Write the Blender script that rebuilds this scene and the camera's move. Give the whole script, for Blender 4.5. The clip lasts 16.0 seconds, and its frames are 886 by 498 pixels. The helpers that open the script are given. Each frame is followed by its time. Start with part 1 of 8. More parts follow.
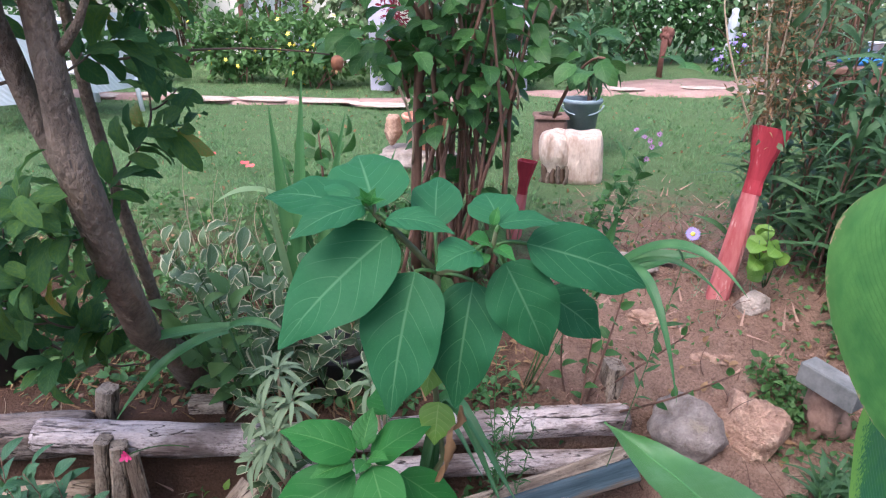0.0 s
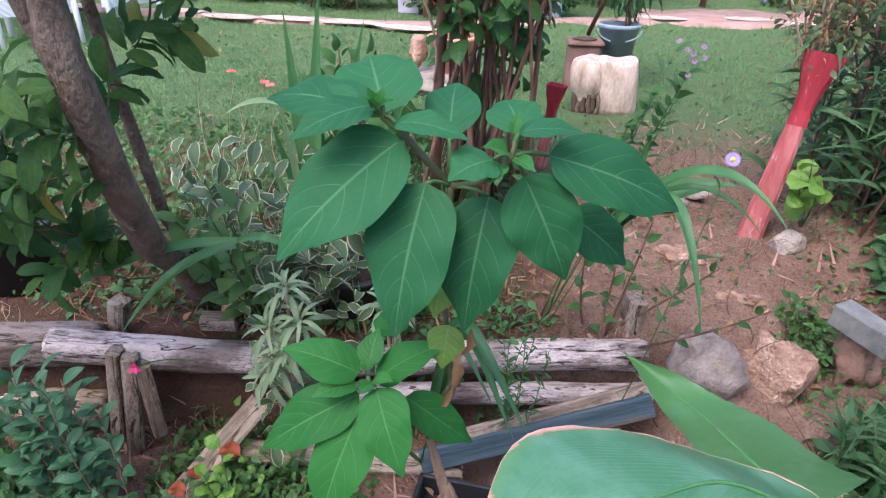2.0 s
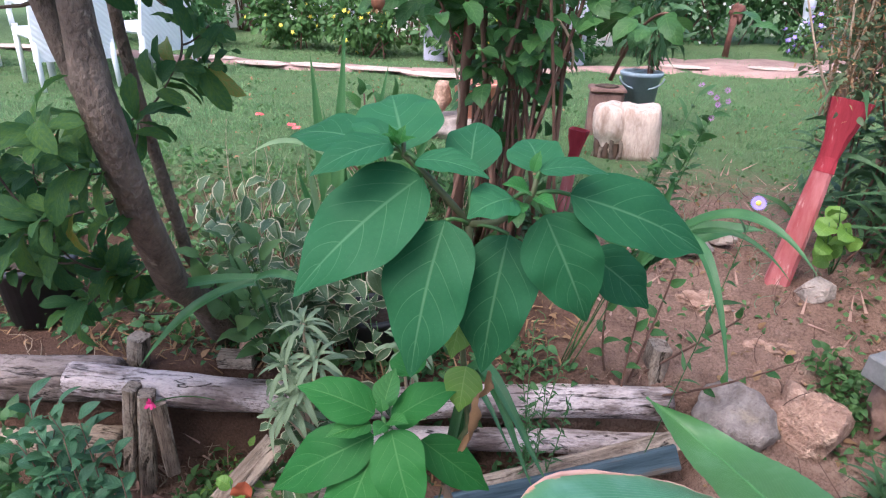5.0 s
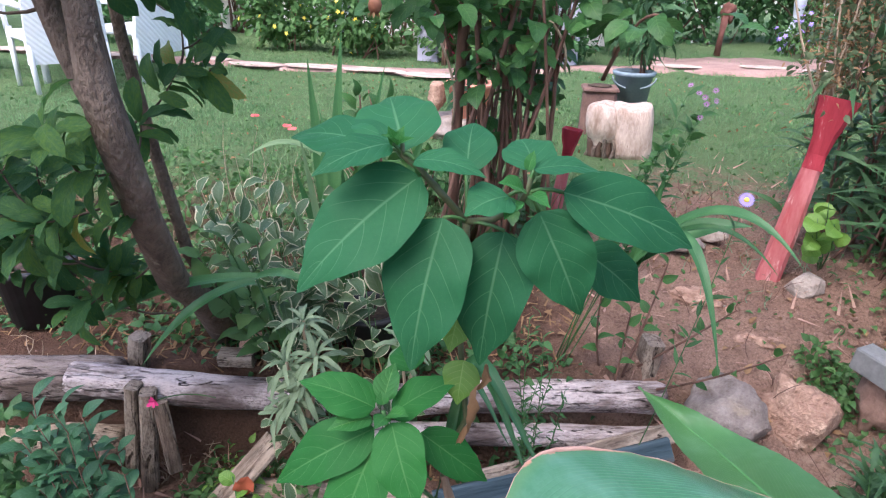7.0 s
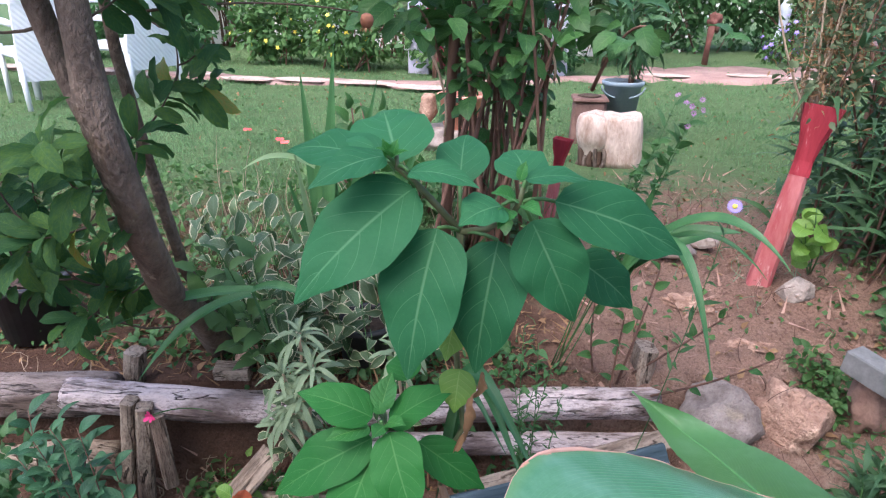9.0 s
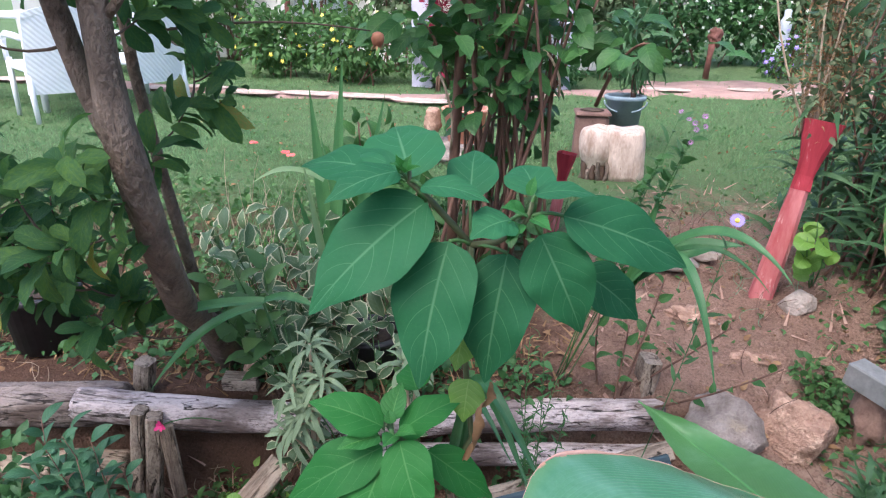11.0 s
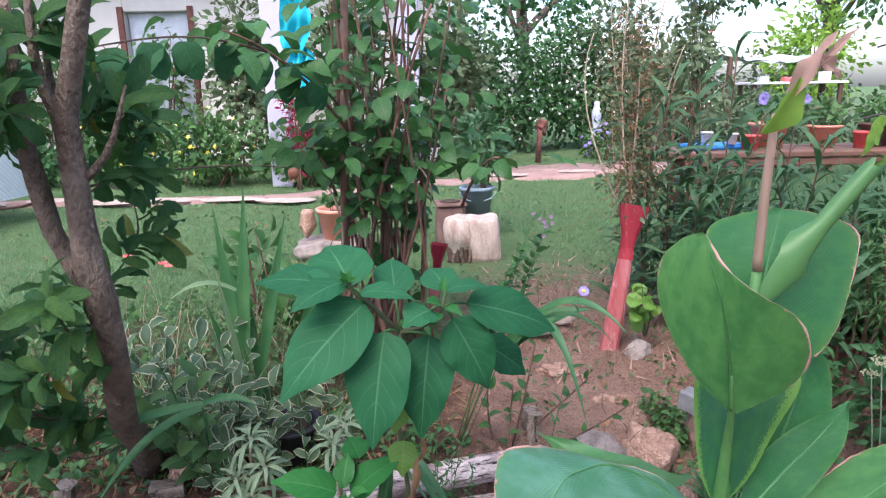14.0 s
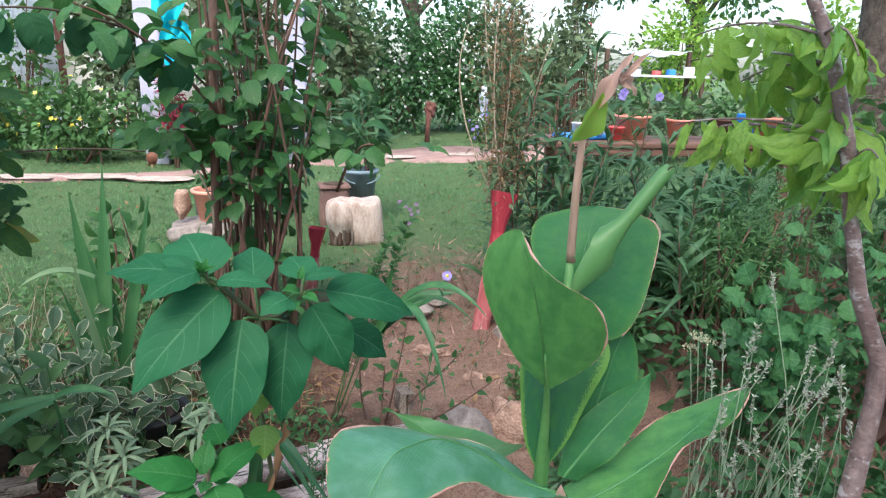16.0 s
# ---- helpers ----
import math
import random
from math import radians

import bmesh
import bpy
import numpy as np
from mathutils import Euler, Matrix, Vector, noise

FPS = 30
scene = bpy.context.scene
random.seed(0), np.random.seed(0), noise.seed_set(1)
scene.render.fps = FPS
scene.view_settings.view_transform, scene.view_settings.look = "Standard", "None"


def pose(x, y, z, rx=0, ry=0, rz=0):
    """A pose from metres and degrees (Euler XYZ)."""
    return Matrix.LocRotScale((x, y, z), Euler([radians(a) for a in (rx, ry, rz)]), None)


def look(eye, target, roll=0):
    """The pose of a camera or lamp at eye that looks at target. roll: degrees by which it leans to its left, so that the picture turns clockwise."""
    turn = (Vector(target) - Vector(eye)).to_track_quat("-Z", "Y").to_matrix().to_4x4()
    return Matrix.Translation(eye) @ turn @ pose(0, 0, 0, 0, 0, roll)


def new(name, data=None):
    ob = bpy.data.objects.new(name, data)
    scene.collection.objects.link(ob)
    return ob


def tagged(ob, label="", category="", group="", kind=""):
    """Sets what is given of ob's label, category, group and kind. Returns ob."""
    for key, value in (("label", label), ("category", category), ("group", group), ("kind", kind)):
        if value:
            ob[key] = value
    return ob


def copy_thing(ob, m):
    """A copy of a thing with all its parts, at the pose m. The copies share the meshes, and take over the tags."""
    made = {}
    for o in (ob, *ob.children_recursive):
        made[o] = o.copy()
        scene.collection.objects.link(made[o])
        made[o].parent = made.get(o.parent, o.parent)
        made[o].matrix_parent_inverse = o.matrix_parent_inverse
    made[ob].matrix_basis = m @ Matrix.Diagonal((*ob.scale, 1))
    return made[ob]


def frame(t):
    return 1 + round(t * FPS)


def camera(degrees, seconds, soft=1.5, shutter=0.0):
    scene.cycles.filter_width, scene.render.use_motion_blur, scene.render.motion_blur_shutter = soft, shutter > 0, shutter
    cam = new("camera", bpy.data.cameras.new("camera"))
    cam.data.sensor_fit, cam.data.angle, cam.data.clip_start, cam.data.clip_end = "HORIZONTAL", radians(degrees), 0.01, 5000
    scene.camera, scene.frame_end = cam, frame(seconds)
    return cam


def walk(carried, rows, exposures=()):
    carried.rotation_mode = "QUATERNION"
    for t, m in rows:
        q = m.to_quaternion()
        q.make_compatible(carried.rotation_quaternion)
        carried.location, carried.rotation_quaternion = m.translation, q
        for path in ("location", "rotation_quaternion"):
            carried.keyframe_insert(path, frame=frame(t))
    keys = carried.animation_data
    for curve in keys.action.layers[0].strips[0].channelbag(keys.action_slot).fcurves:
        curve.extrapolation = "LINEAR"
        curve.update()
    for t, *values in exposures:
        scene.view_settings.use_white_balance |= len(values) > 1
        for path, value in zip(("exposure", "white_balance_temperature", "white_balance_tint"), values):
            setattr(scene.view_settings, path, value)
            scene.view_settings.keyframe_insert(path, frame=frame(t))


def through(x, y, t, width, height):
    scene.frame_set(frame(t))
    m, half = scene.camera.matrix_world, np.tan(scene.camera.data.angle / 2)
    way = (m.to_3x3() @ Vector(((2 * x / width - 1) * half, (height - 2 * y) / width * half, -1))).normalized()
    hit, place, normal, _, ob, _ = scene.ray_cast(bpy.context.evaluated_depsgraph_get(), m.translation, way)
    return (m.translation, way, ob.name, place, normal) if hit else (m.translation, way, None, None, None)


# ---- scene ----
cam = camera(70.0, 16.0, soft=1.2, shutter=0.0)
PATH = [
    (0, (0.28, 0.083, 0.885), (-0.042, 1.915, 0.15), 0.3),
    (0.5, (0.284, 0.088, 0.862), (-0.061, 1.896, 0.078), 0.5),
    (1, (0.284, 0.114, 0.837), (-0.059, 1.83, -0.131), 1.3),
    (1.5, (0.278, 0.127, 0.831), (-0.073, 1.84, -0.139), 1.6),
    (2, (0.286, 0.138, 0.83), (-0.09, 1.872, -0.092), 1.5),
    (2.5, (0.287, 0.143, 0.821), (-0.121, 1.896, -0.051), 1.6),
    (3, (0.286, 0.143, 0.814), (-0.167, 1.924, 0.026), 1.5),
    (3.5, (0.289, 0.147, 0.81), (-0.174, 1.931, 0.033), 1.3),
    (4, (0.289, 0.15, 0.811), (-0.171, 1.928, 0.019), 1.4),
    (4.5, (0.288, 0.149, 0.815), (-0.172, 1.924, 0.017), 1.5),
    (7, (0.291, 0.117, 0.826), (-0.152, 1.897, 0.028), 1.3),
    (7.5, (0.288, 0.118, 0.82), (-0.149, 1.899, 0.022), 1.1),
    (8, (0.296, 0.113, 0.823), (-0.137, 1.901, 0.039), 1.0),
    (8.5, (0.294, 0.111, 0.827), (-0.133, 1.904, 0.05), 0.9),
    (9, (0.292, 0.104, 0.83), (-0.134, 1.902, 0.064), 0.7),
    (11.5, (0.278, 0.068, 0.843), (-0.163, 1.889, 0.143), 0.9),
    (12, (0.268, 0.049, 0.85), (-0.22, 1.873, 0.19), 1.3),
    (12.5, (0.258, 0.001, 0.876), (-0.234, 1.829, 0.23), 1.2),
    (13, (0.244, -0.085, 0.919), (-0.214, 1.78, 0.36), -0.7),
    (13.5, (0.223, -0.166, 0.944), (-0.025, 1.764, 0.484), -1.4),
    (14, (0.215, -0.203, 0.949), (0.207, 1.739, 0.47), -1.0),
    (14.5, (0.206, -0.201, 0.946), (0.358, 1.72, 0.41), 0.5),
    (15, (0.214, -0.207, 0.945), (0.519, 1.689, 0.385), 1.4),
    (15.5, (0.245, -0.246, 0.969), (0.567, 1.652, 0.427), 1.7),
    (16, (0.28, -0.254, 0.979), (0.603, 1.645, 0.44), 1.6),
]
EXPOSURE = 1.66
walk(cam, [(t, look(eye, target, roll)) for t, eye, target, roll in PATH],
     [(0.0, EXPOSURE + 0.12, 6150.0, 19.0), (9.0, EXPOSURE + 0.12, 6150.0, 19.0), (11.5, EXPOSURE + 0.1, 6150.0, 15.0), (14.0, EXPOSURE + 0.03, 6100.0, 19.0), (15.2, EXPOSURE - 0.03, 6250.0, 10.0), (16.0, EXPOSURE - 0.03, 6250.0, 8.0)])

# ---- sky and sun ----
world = bpy.data.worlds.new("garden_sky")
scene.world = world
world.use_nodes = True
wn = world.node_tree.nodes
sky = wn.new("ShaderNodeTexSky")
sky.sky_type = "NISHITA"
sky.sun_disc = False
SUN_UP, SUN_FROM = 58.0, 195.0
sky.sun_elevation = radians(SUN_UP)
sky.sun_rotation = radians(SUN_FROM)
sky.air_density, sky.dust_density = 1.0, 3.0
wn["Background"].inputs["Strength"].default_value = 0.15
world.node_tree.links.new(sky.outputs[0], wn["Background"].inputs["Color"])
sun_data = bpy.data.lights.new("sun", "SUN")
sun_data.energy, sun_data.angle, sun_data.color = 0.9, radians(45), (1.0, 0.96, 0.9)
sun = new("sun", sun_data)
SUN_DIR = Vector((math.sin(radians(SUN_FROM)) * math.cos(radians(SUN_UP)), math.cos(radians(SUN_FROM)) * math.cos(radians(SUN_UP)), math.sin(radians(SUN_UP))))
sun.matrix_world = look(SUN_DIR * 30, (0, 0, 0))


# ---- node helpers ----
class Nodes:
    """Short ways to wire a node material."""

    def __init__(self, name):
        self.mat = bpy.data.materials.new(name)
        self.mat.use_nodes = True
        self.tree = self.mat.node_tree
        self.tree.nodes.clear()
        self.out = self.add("ShaderNodeOutputMaterial")

    def add(self, kind):
        return self.tree.nodes.new(kind)

    def put(self, socket, value):
        if isinstance(value, bpy.types.NodeSocket):
            self.tree.links.new(value, socket)
        else:
            if socket.type == "RGBA" and len(value) == 3:
                value = (*value, 1.0)
            socket.default_value = value

    def math(self, op, a, b=0.0, clamp=False):
        n = self.add("ShaderNodeMath")
        n.operation, n.use_clamp = op, clamp
        self.put(n.inputs[0], a)
        self.put(n.inputs[1], b)
        return n.outputs[0]

    def step(self, x, lo, hi):
        n = self.add("ShaderNodeMapRange")
        n.interpolation_type = "SMOOTHSTEP"
        self.put(n.inputs["Value"], x)
        n.inputs["From Min"].default_value, n.inputs["From Max"].default_value = lo, hi
        return n.outputs["Result"]

    def mix(self, fac, a, b, how="MIX"):
        n = self.add("ShaderNodeMix")
        n.data_type, n.blend_type = "RGBA", how
        self.put(n.inputs["Factor"], fac)
        self.put(n.inputs["A"] if False else n.inputs[6], a)
        self.put(n.inputs[7], b)
        return n.outputs[2]

    def noise(self, scale, detail=4.0, vec=None, rough=0.6):
        n = self.add("ShaderNodeTexNoise")
        n.inputs["Scale"].default_value, n.inputs["Detail"].default_value = scale, detail
        n.inputs["Roughness"].default_value = rough
        if vec is not None:
            self.put(n.inputs["Vector"], vec)
        return n.outputs["Fac"]

    def voronoi(self, scale, vec=None, feature="F1"):
        n = self.add("ShaderNodeTexVoronoi")
        n.feature = feature
        n.inputs["Scale"].default_value = scale
        if vec is not None:
            self.put(n.inputs["Vector"], vec)
        return n.outputs["Distance"]

    def coords(self, which="Object", stretch=None):
        out = self.add("ShaderNodeTexCoord").outputs[which]
        if stretch:
            m = self.add("ShaderNodeMapping")
            m.inputs["Scale"].default_value = stretch
            self.put(m.inputs["Vector"], out)
            out = m.outputs[0]
        return out

    def place(self):
        return self.add("ShaderNodeNewGeometry").outputs["Position"]

    def split(self, vec):
        n = self.add("ShaderNodeSeparateXYZ")
        self.put(n.inputs[0], vec)
        return n.outputs

    def chance(self):
        """A number that differs from piece to piece and from leaf to leaf."""
        a = self.add("ShaderNodeObjectInfo").outputs["Random"]
        b = self.add("ShaderNodeNewGeometry").outputs["Random Per Island"]
        return self.math("FRACT", self.math("ADD", a, b))

    def bump(self, height, strength=0.3, depth=0.01):
        n = self.add("ShaderNodeBump")
        n.inputs["Strength"].default_value, n.inputs["Distance"].default_value = strength, depth
        self.put(n.inputs["Height"], height)
        return n.outputs[0]

    def skin(self, colour, rough=0.6, normal=None, metal=0.0, through=0.0, through_colour=None, spec=0.5):
        p = self.add("ShaderNodeBsdfPrincipled")
        self.put(p.inputs["Base Color"], colour)
        self.put(p.inputs["Roughness"], rough)
        p.inputs["Metallic"].default_value = metal
        p.inputs["Specular IOR Level"].default_value = spec
        if normal is not None:
            self.put(p.inputs["Normal"], normal)
        result = p.outputs[0]
        if through:
            tr = self.add("ShaderNodeBsdfTranslucent")
            self.put(tr.inputs["Color"], through_colour if through_colour is not None else colour)
            m = self.add("ShaderNodeMixShader")
            m.inputs[0].default_value = through
            self.tree.links.new(result, m.inputs[1])
            self.tree.links.new(tr.outputs[0], m.inputs[2])
            result = m.outputs[0]
        self.tree.links.new(result, self.out.inputs["Surface"])
        return self.mat


def leaf_material(name, dark, light, vein=None, veins=8, slope=0.25, rough=0.42, through=0.22, edge=None, edge_from=0.72, blotch=None, spec=0.4, vein_gain=0.55, rim=None, thin=0.085, speck=0.5, puff_up=0.45):
    n = Nodes(name)
    uv = n.split(n.coords("UV"))
    a = n.math("MULTIPLY", n.math("ABSOLUTE", n.math("SUBTRACT", uv[0], 0.5)), 2.0)
    ch = n.chance()
    grain = n.noise(26.0, 3.0)
    blot = n.noise(7.0, 3.0)
    colour = n.mix(n.math("ADD", n.math("MULTIPLY", ch, 0.65), n.math("MULTIPLY", grain, 0.5), True), dark, light)
    fleck = n.voronoi(95.0)
    colour = n.mix(n.math("MULTIPLY", n.math("SUBTRACT", 1.0, n.step(fleck, 0.03, 0.1)), speck), colour, (0.3, 0.38, 0.26))
    tone = n.noise(150.0, 2.0)
    colour = n.mix(n.math("MULTIPLY", n.step(tone, 0.35, 0.7), 0.35), colour, dark)
    if blotch:
        colour = n.mix(n.step(n.math("ADD", blot, n.math("MULTIPLY", ch, 0.25)), 0.5, 1.0), colour, blotch)
    height = n.math("MULTIPLY", grain, 0.3)
    if vein:
        mid = n.math("SUBTRACT", 1.0, n.step(a, 0.01, 0.05))
        ph = n.math("FRACT", n.math("MULTIPLY", n.math("SUBTRACT", uv[1], n.math("MULTIPLY", n.math("POWER", a, 1.3), slope)), float(veins)))
        tri = n.math("ABSOLUTE", n.math("SUBTRACT", ph, 0.5))
        side = n.math("SUBTRACT", 1.0, n.step(tri, 0.0, thin))
        side = n.math("MULTIPLY", side, n.math("SUBTRACT", 1.0, n.step(a, 0.55, 0.98)))
        mask = n.math("MAXIMUM", mid, n.math("MULTIPLY", side, 0.85))
        colour = n.mix(n.math("MULTIPLY", mask, vein_gain), colour, vein)
        puff = n.step(tri, 0.0, 0.5)
        height = n.math("ADD", height, n.math("MULTIPLY", puff, puff_up if veins < 15 else 0.03))
        height = n.math("SUBTRACT", height, n.math("MULTIPLY", mask, 0.5))
    if edge:
        wob = n.math("ADD", a, n.math("MULTIPLY", n.math("SUBTRACT", n.noise(60.0, 2.0), 0.5), 0.5))
        colour = n.mix(n.step(wob, edge_from, edge_from + 0.1), colour, edge)
    if rim:
        wob = n.math("ADD", a, n.math("MULTIPLY", n.math("SUBTRACT", n.noise(22.0, 3.0), 0.5), 0.22))
        part_of = n.step(n.noise(6.0, 2.0), 0.36, 0.5)
        colour = n.mix(n.math("MULTIPLY", n.step(a, 0.86, 1.0), 0.4), colour, (0.14, 0.28, 0.07))
        colour = n.mix(n.math("MULTIPLY", n.step(wob, 0.985, 1.01), part_of), colour, rim)
    bright = n.mix(0.5, colour, light)
    return n.skin(colour, rough, n.bump(height, 0.35, 0.002), through=through, through_colour=bright, spec=spec)


def plain_material(name, a, b, scale=12.0, rough=0.7, stretch=None, bump=0.3, depth=0.004, fine=90.0, spots=None, metal=0.0, spec=0.4, spot_scale=4.0, spot_from=0.58):
    n = Nodes(name)
    c = n.coords("Object", stretch)
    big = n.noise(scale, 5.0, c)
    small = n.noise(fine, 3.0, c)
    f = n.math("ADD", n.math("MULTIPLY", n.math("SUBTRACT", big, 0.5), 2.2), n.math("MULTIPLY", small, 0.9), True)
    colour = n.mix(f, a, b)
    colour = n.mix(n.math("MULTIPLY", n.chance(), 0.2), colour, b)
    if spots:
        colour = n.mix(n.step(n.noise(spot_scale, 5.0, c, 0.7), spot_from, spot_from + 0.1), colour, spots)
    return n.skin(colour, rough, n.bump(n.math("ADD", big, small), bump, depth), metal=metal, spec=spec)


def log_material(name, dark, mid, pale, upright=False):
    """Weathered wood: bleached patches, tops painted paler as if lit, long cracks and rot."""
    n = Nodes(name)
    long = n.coords("Object", (1, 1, 0.14) if upright else (0.14, 1, 1))
    c = n.coords("Object", (1, 1, 0.5) if upright else (0.5, 1, 1))
    grain, fine = n.noise(60.0, 5.0, long, 0.7), n.noise(190.0, 4.0, c)
    patch = n.noise(11.0, 5.0, c, 0.65)
    colour = n.mix(n.step(grain, 0.3, 0.7), dark, mid)
    colour = n.mix(n.math("MULTIPLY", n.step(patch, 0.42, 0.62), n.step(fine, 0.25, 0.6)), colour, pale)
    # Upward faces paler: bleached wood, with the light from above put into the colour.
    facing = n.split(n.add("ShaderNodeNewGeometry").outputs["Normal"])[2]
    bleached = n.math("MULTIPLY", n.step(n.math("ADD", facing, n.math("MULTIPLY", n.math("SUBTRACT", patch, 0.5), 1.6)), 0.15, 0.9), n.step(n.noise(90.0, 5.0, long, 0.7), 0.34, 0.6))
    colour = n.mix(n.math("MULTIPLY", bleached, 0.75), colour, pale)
    rot = n.step(n.noise(7.0, 4.0, c), 0.58, 0.7)
    colour = n.mix(n.math("MULTIPLY", rot, 0.6), colour, dark)
    line = n.noise(26.0, 3.0, long)
    crack = n.math("SUBTRACT", 1.0, n.step(n.math("ABSOLUTE", n.math("SUBTRACT", line, 0.5)), 0.0, 0.016))
    crack = n.math("MULTIPLY", crack, n.step(n.noise(9.0, 2.0, c), 0.42, 0.55))
    colour = n.mix(n.math("MULTIPLY", crack, 0.85), colour, (0.035, 0.025, 0.02))
    height = n.math("SUBTRACT", n.math("ADD", n.math("MULTIPLY", grain, 0.8), n.math("ADD", n.math("MULTIPLY", fine, 0.4), patch)), n.math("MULTIPLY", crack, 1.2))
    return n.skin(colour, 0.92, n.bump(height, 1.0, 0.012), spec=0.2)


def ground_material():
    n = Nodes("soil_and_turf")
    p = n.place()
    xyz = n.split(p)
    big, mid, fine = n.noise(1.6, 4.0, p), n.noise(9.0, 6.0, p, 0.7), n.noise(120.0, 6.0, p, 0.8)
    grit = n.noise(420.0, 3.0, p, 0.7)
    crumb = n.voronoi(150.0, p)
    soil = n.mix(n.math("ADD", n.math("MULTIPLY", mid, 0.9), n.math("MULTIPLY", n.math("SUBTRACT", fine, 0.35), 0.9), True), (0.14, 0.079, 0.057), (0.48, 0.305, 0.225))
    soil = n.mix(n.step(grit, 0.58, 0.72), soil, (0.55, 0.4, 0.32))
    soil = n.mix(n.math("MULTIPLY", n.step(n.noise(5.0, 5.0, p, 0.7), 0.56, 0.7), 0.7), soil, (0.56, 0.4, 0.31))
    soil = n.mix(n.math("MULTIPLY", n.step(big, 0.5, 0.75), 0.6), soil, (0.25, 0.14, 0.1))
    turf = n.mix(n.math("ADD", n.math("MULTIPLY", mid, 0.8), n.math("MULTIPLY", fine, 0.5), True), (0.035, 0.1, 0.034), (0.17, 0.25, 0.11))
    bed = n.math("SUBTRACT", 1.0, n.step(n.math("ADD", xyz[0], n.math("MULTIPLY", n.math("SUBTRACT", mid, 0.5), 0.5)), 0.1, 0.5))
    # Bed soil: dark from damp, with the shade on it put into the colour.
    shaded_moist = n.mix(n.math("ADD", n.math("MULTIPLY", mid, 1.1), n.math("MULTIPLY", fine, 0.5), True), (0.026, 0.015, 0.011), (0.16, 0.09, 0.062))
    shaded_moist = n.mix(n.step(grit, 0.6, 0.74), shaded_moist, (0.3, 0.2, 0.15))
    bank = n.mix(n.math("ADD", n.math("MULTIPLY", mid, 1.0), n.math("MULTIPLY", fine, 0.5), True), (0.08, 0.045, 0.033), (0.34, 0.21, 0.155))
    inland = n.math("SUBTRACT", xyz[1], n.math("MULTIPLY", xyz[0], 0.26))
    shaded_moist = n.mix(n.step(n.math("ADD", inland, n.math("MULTIPLY", n.math("SUBTRACT", mid, 0.5), 0.1)), 1.4, 1.49), bank, shaded_moist)
    # Right of the path the same dark stands for shaded gaps between plants.
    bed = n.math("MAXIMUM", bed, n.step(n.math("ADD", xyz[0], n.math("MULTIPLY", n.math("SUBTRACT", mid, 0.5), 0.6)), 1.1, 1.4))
    soil = n.mix(bed, soil, shaded_moist)
    near_turf = n.math("ADD", xyz[1], n.math("MULTIPLY", n.math("SUBTRACT", 1.0, n.step(xyz[0], 0.1, 0.5)), 0.75))
    far = n.step(n.math("ADD", near_turf, n.math("MULTIPLY", n.math("SUBTRACT", mid, 0.5), 2.2)), 2.5, 3.4)
    colour = n.mix(far, soil, turf)
    colour = n.mix(n.math("MULTIPLY", n.step(crumb, 0.5, 0.85), 0.35), colour, (0.05, 0.03, 0.022))
    height = n.math("SUBTRACT", n.math("ADD", n.math("ADD", mid, n.math("MULTIPLY", grit, 0.25)), n.math("MULTIPLY", fine, 0.8)), n.math("MULTIPLY", crumb, 0.4))
    return n.skin(colour, 0.95, n.bump(height, 0.9, 0.02), spec=0.12)


MAT = {}
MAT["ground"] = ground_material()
MAT["big_leaf"] = leaf_material("broad_green_leaf", (0.012, 0.09, 0.035), (0.029, 0.15, 0.055), (0.22, 0.42, 0.22), 6, 0.34, 0.6, 0.16, spec=0.18, vein_gain=0.26, thin=0.032)
MAT["lower_leaf"] = leaf_material("lower_green_leaf", (0.012, 0.105, 0.022), (0.032, 0.18, 0.036), (0.22, 0.44, 0.17), 6, 0.34, 0.58, 0.22, spec=0.18, vein_gain=0.22, thin=0.035)
MAT["young_leaf"] = leaf_material("young_green_leaf", (0.022, 0.125, 0.028), (0.05, 0.22, 0.045), (0.2, 0.42, 0.12), 7, 0.3, 0.45, 0.25, spec=0.3, vein_gain=0.4, thin=0.05)
MAT["lime_leaf"] = leaf_material("lime_green_leaf", (0.09, 0.22, 0.03), (0.19, 0.35, 0.06), (0.3, 0.45, 0.12), 7, 0.25, 0.45, 0.35)
MAT["canna_under"] = leaf_material("canna_leaf_underside", (0.065, 0.23, 0.055), (0.145, 0.36, 0.09), (0.05, 0.18, 0.045), 34, 0.55, 0.45, 0.42, blotch=(0.05, 0.19, 0.05), spec=0.3, vein_gain=0.3, speck=0.12, thin=0.2, rim=(0.5, 0.32, 0.2))
# The pale blotch puts the leaf's whitish sheen into its colour.
MAT["canna_blue"] = leaf_material("bluish_canna_leaf", (0.04, 0.175, 0.085), (0.1, 0.29, 0.14), (0.19, 0.42, 0.24), 34, 0.55, 0.3, 0.22, blotch=(0.17, 0.36, 0.25), spec=0.5, vein_gain=0.24, thin=0.18, rim=(0.62, 0.3, 0.2), speck=0.3)
MAT["canna"] = leaf_material("canna_leaf", (0.02, 0.125, 0.04), (0.055, 0.225, 0.07), (0.12, 0.34, 0.12), 34, 0.55, 0.38, 0.28, blotch=(0.07, 0.24, 0.06), spec=0.35, vein_gain=0.24, thin=0.18, rim=(0.2, 0.34, 0.08), speck=0.15)
MAT["canna_dark"] = leaf_material("dark_canna_leaf", (0.012, 0.085, 0.04), (0.035, 0.15, 0.07), (0.08, 0.22, 0.1), 34, 0.55, 0.36, 0.25, blotch=(0.05, 0.19, 0.05), spec=0.4, vein_gain=0.24, thin=0.18, edge=(0.17, 0.36, 0.07), edge_from=0.8, speck=0.15)
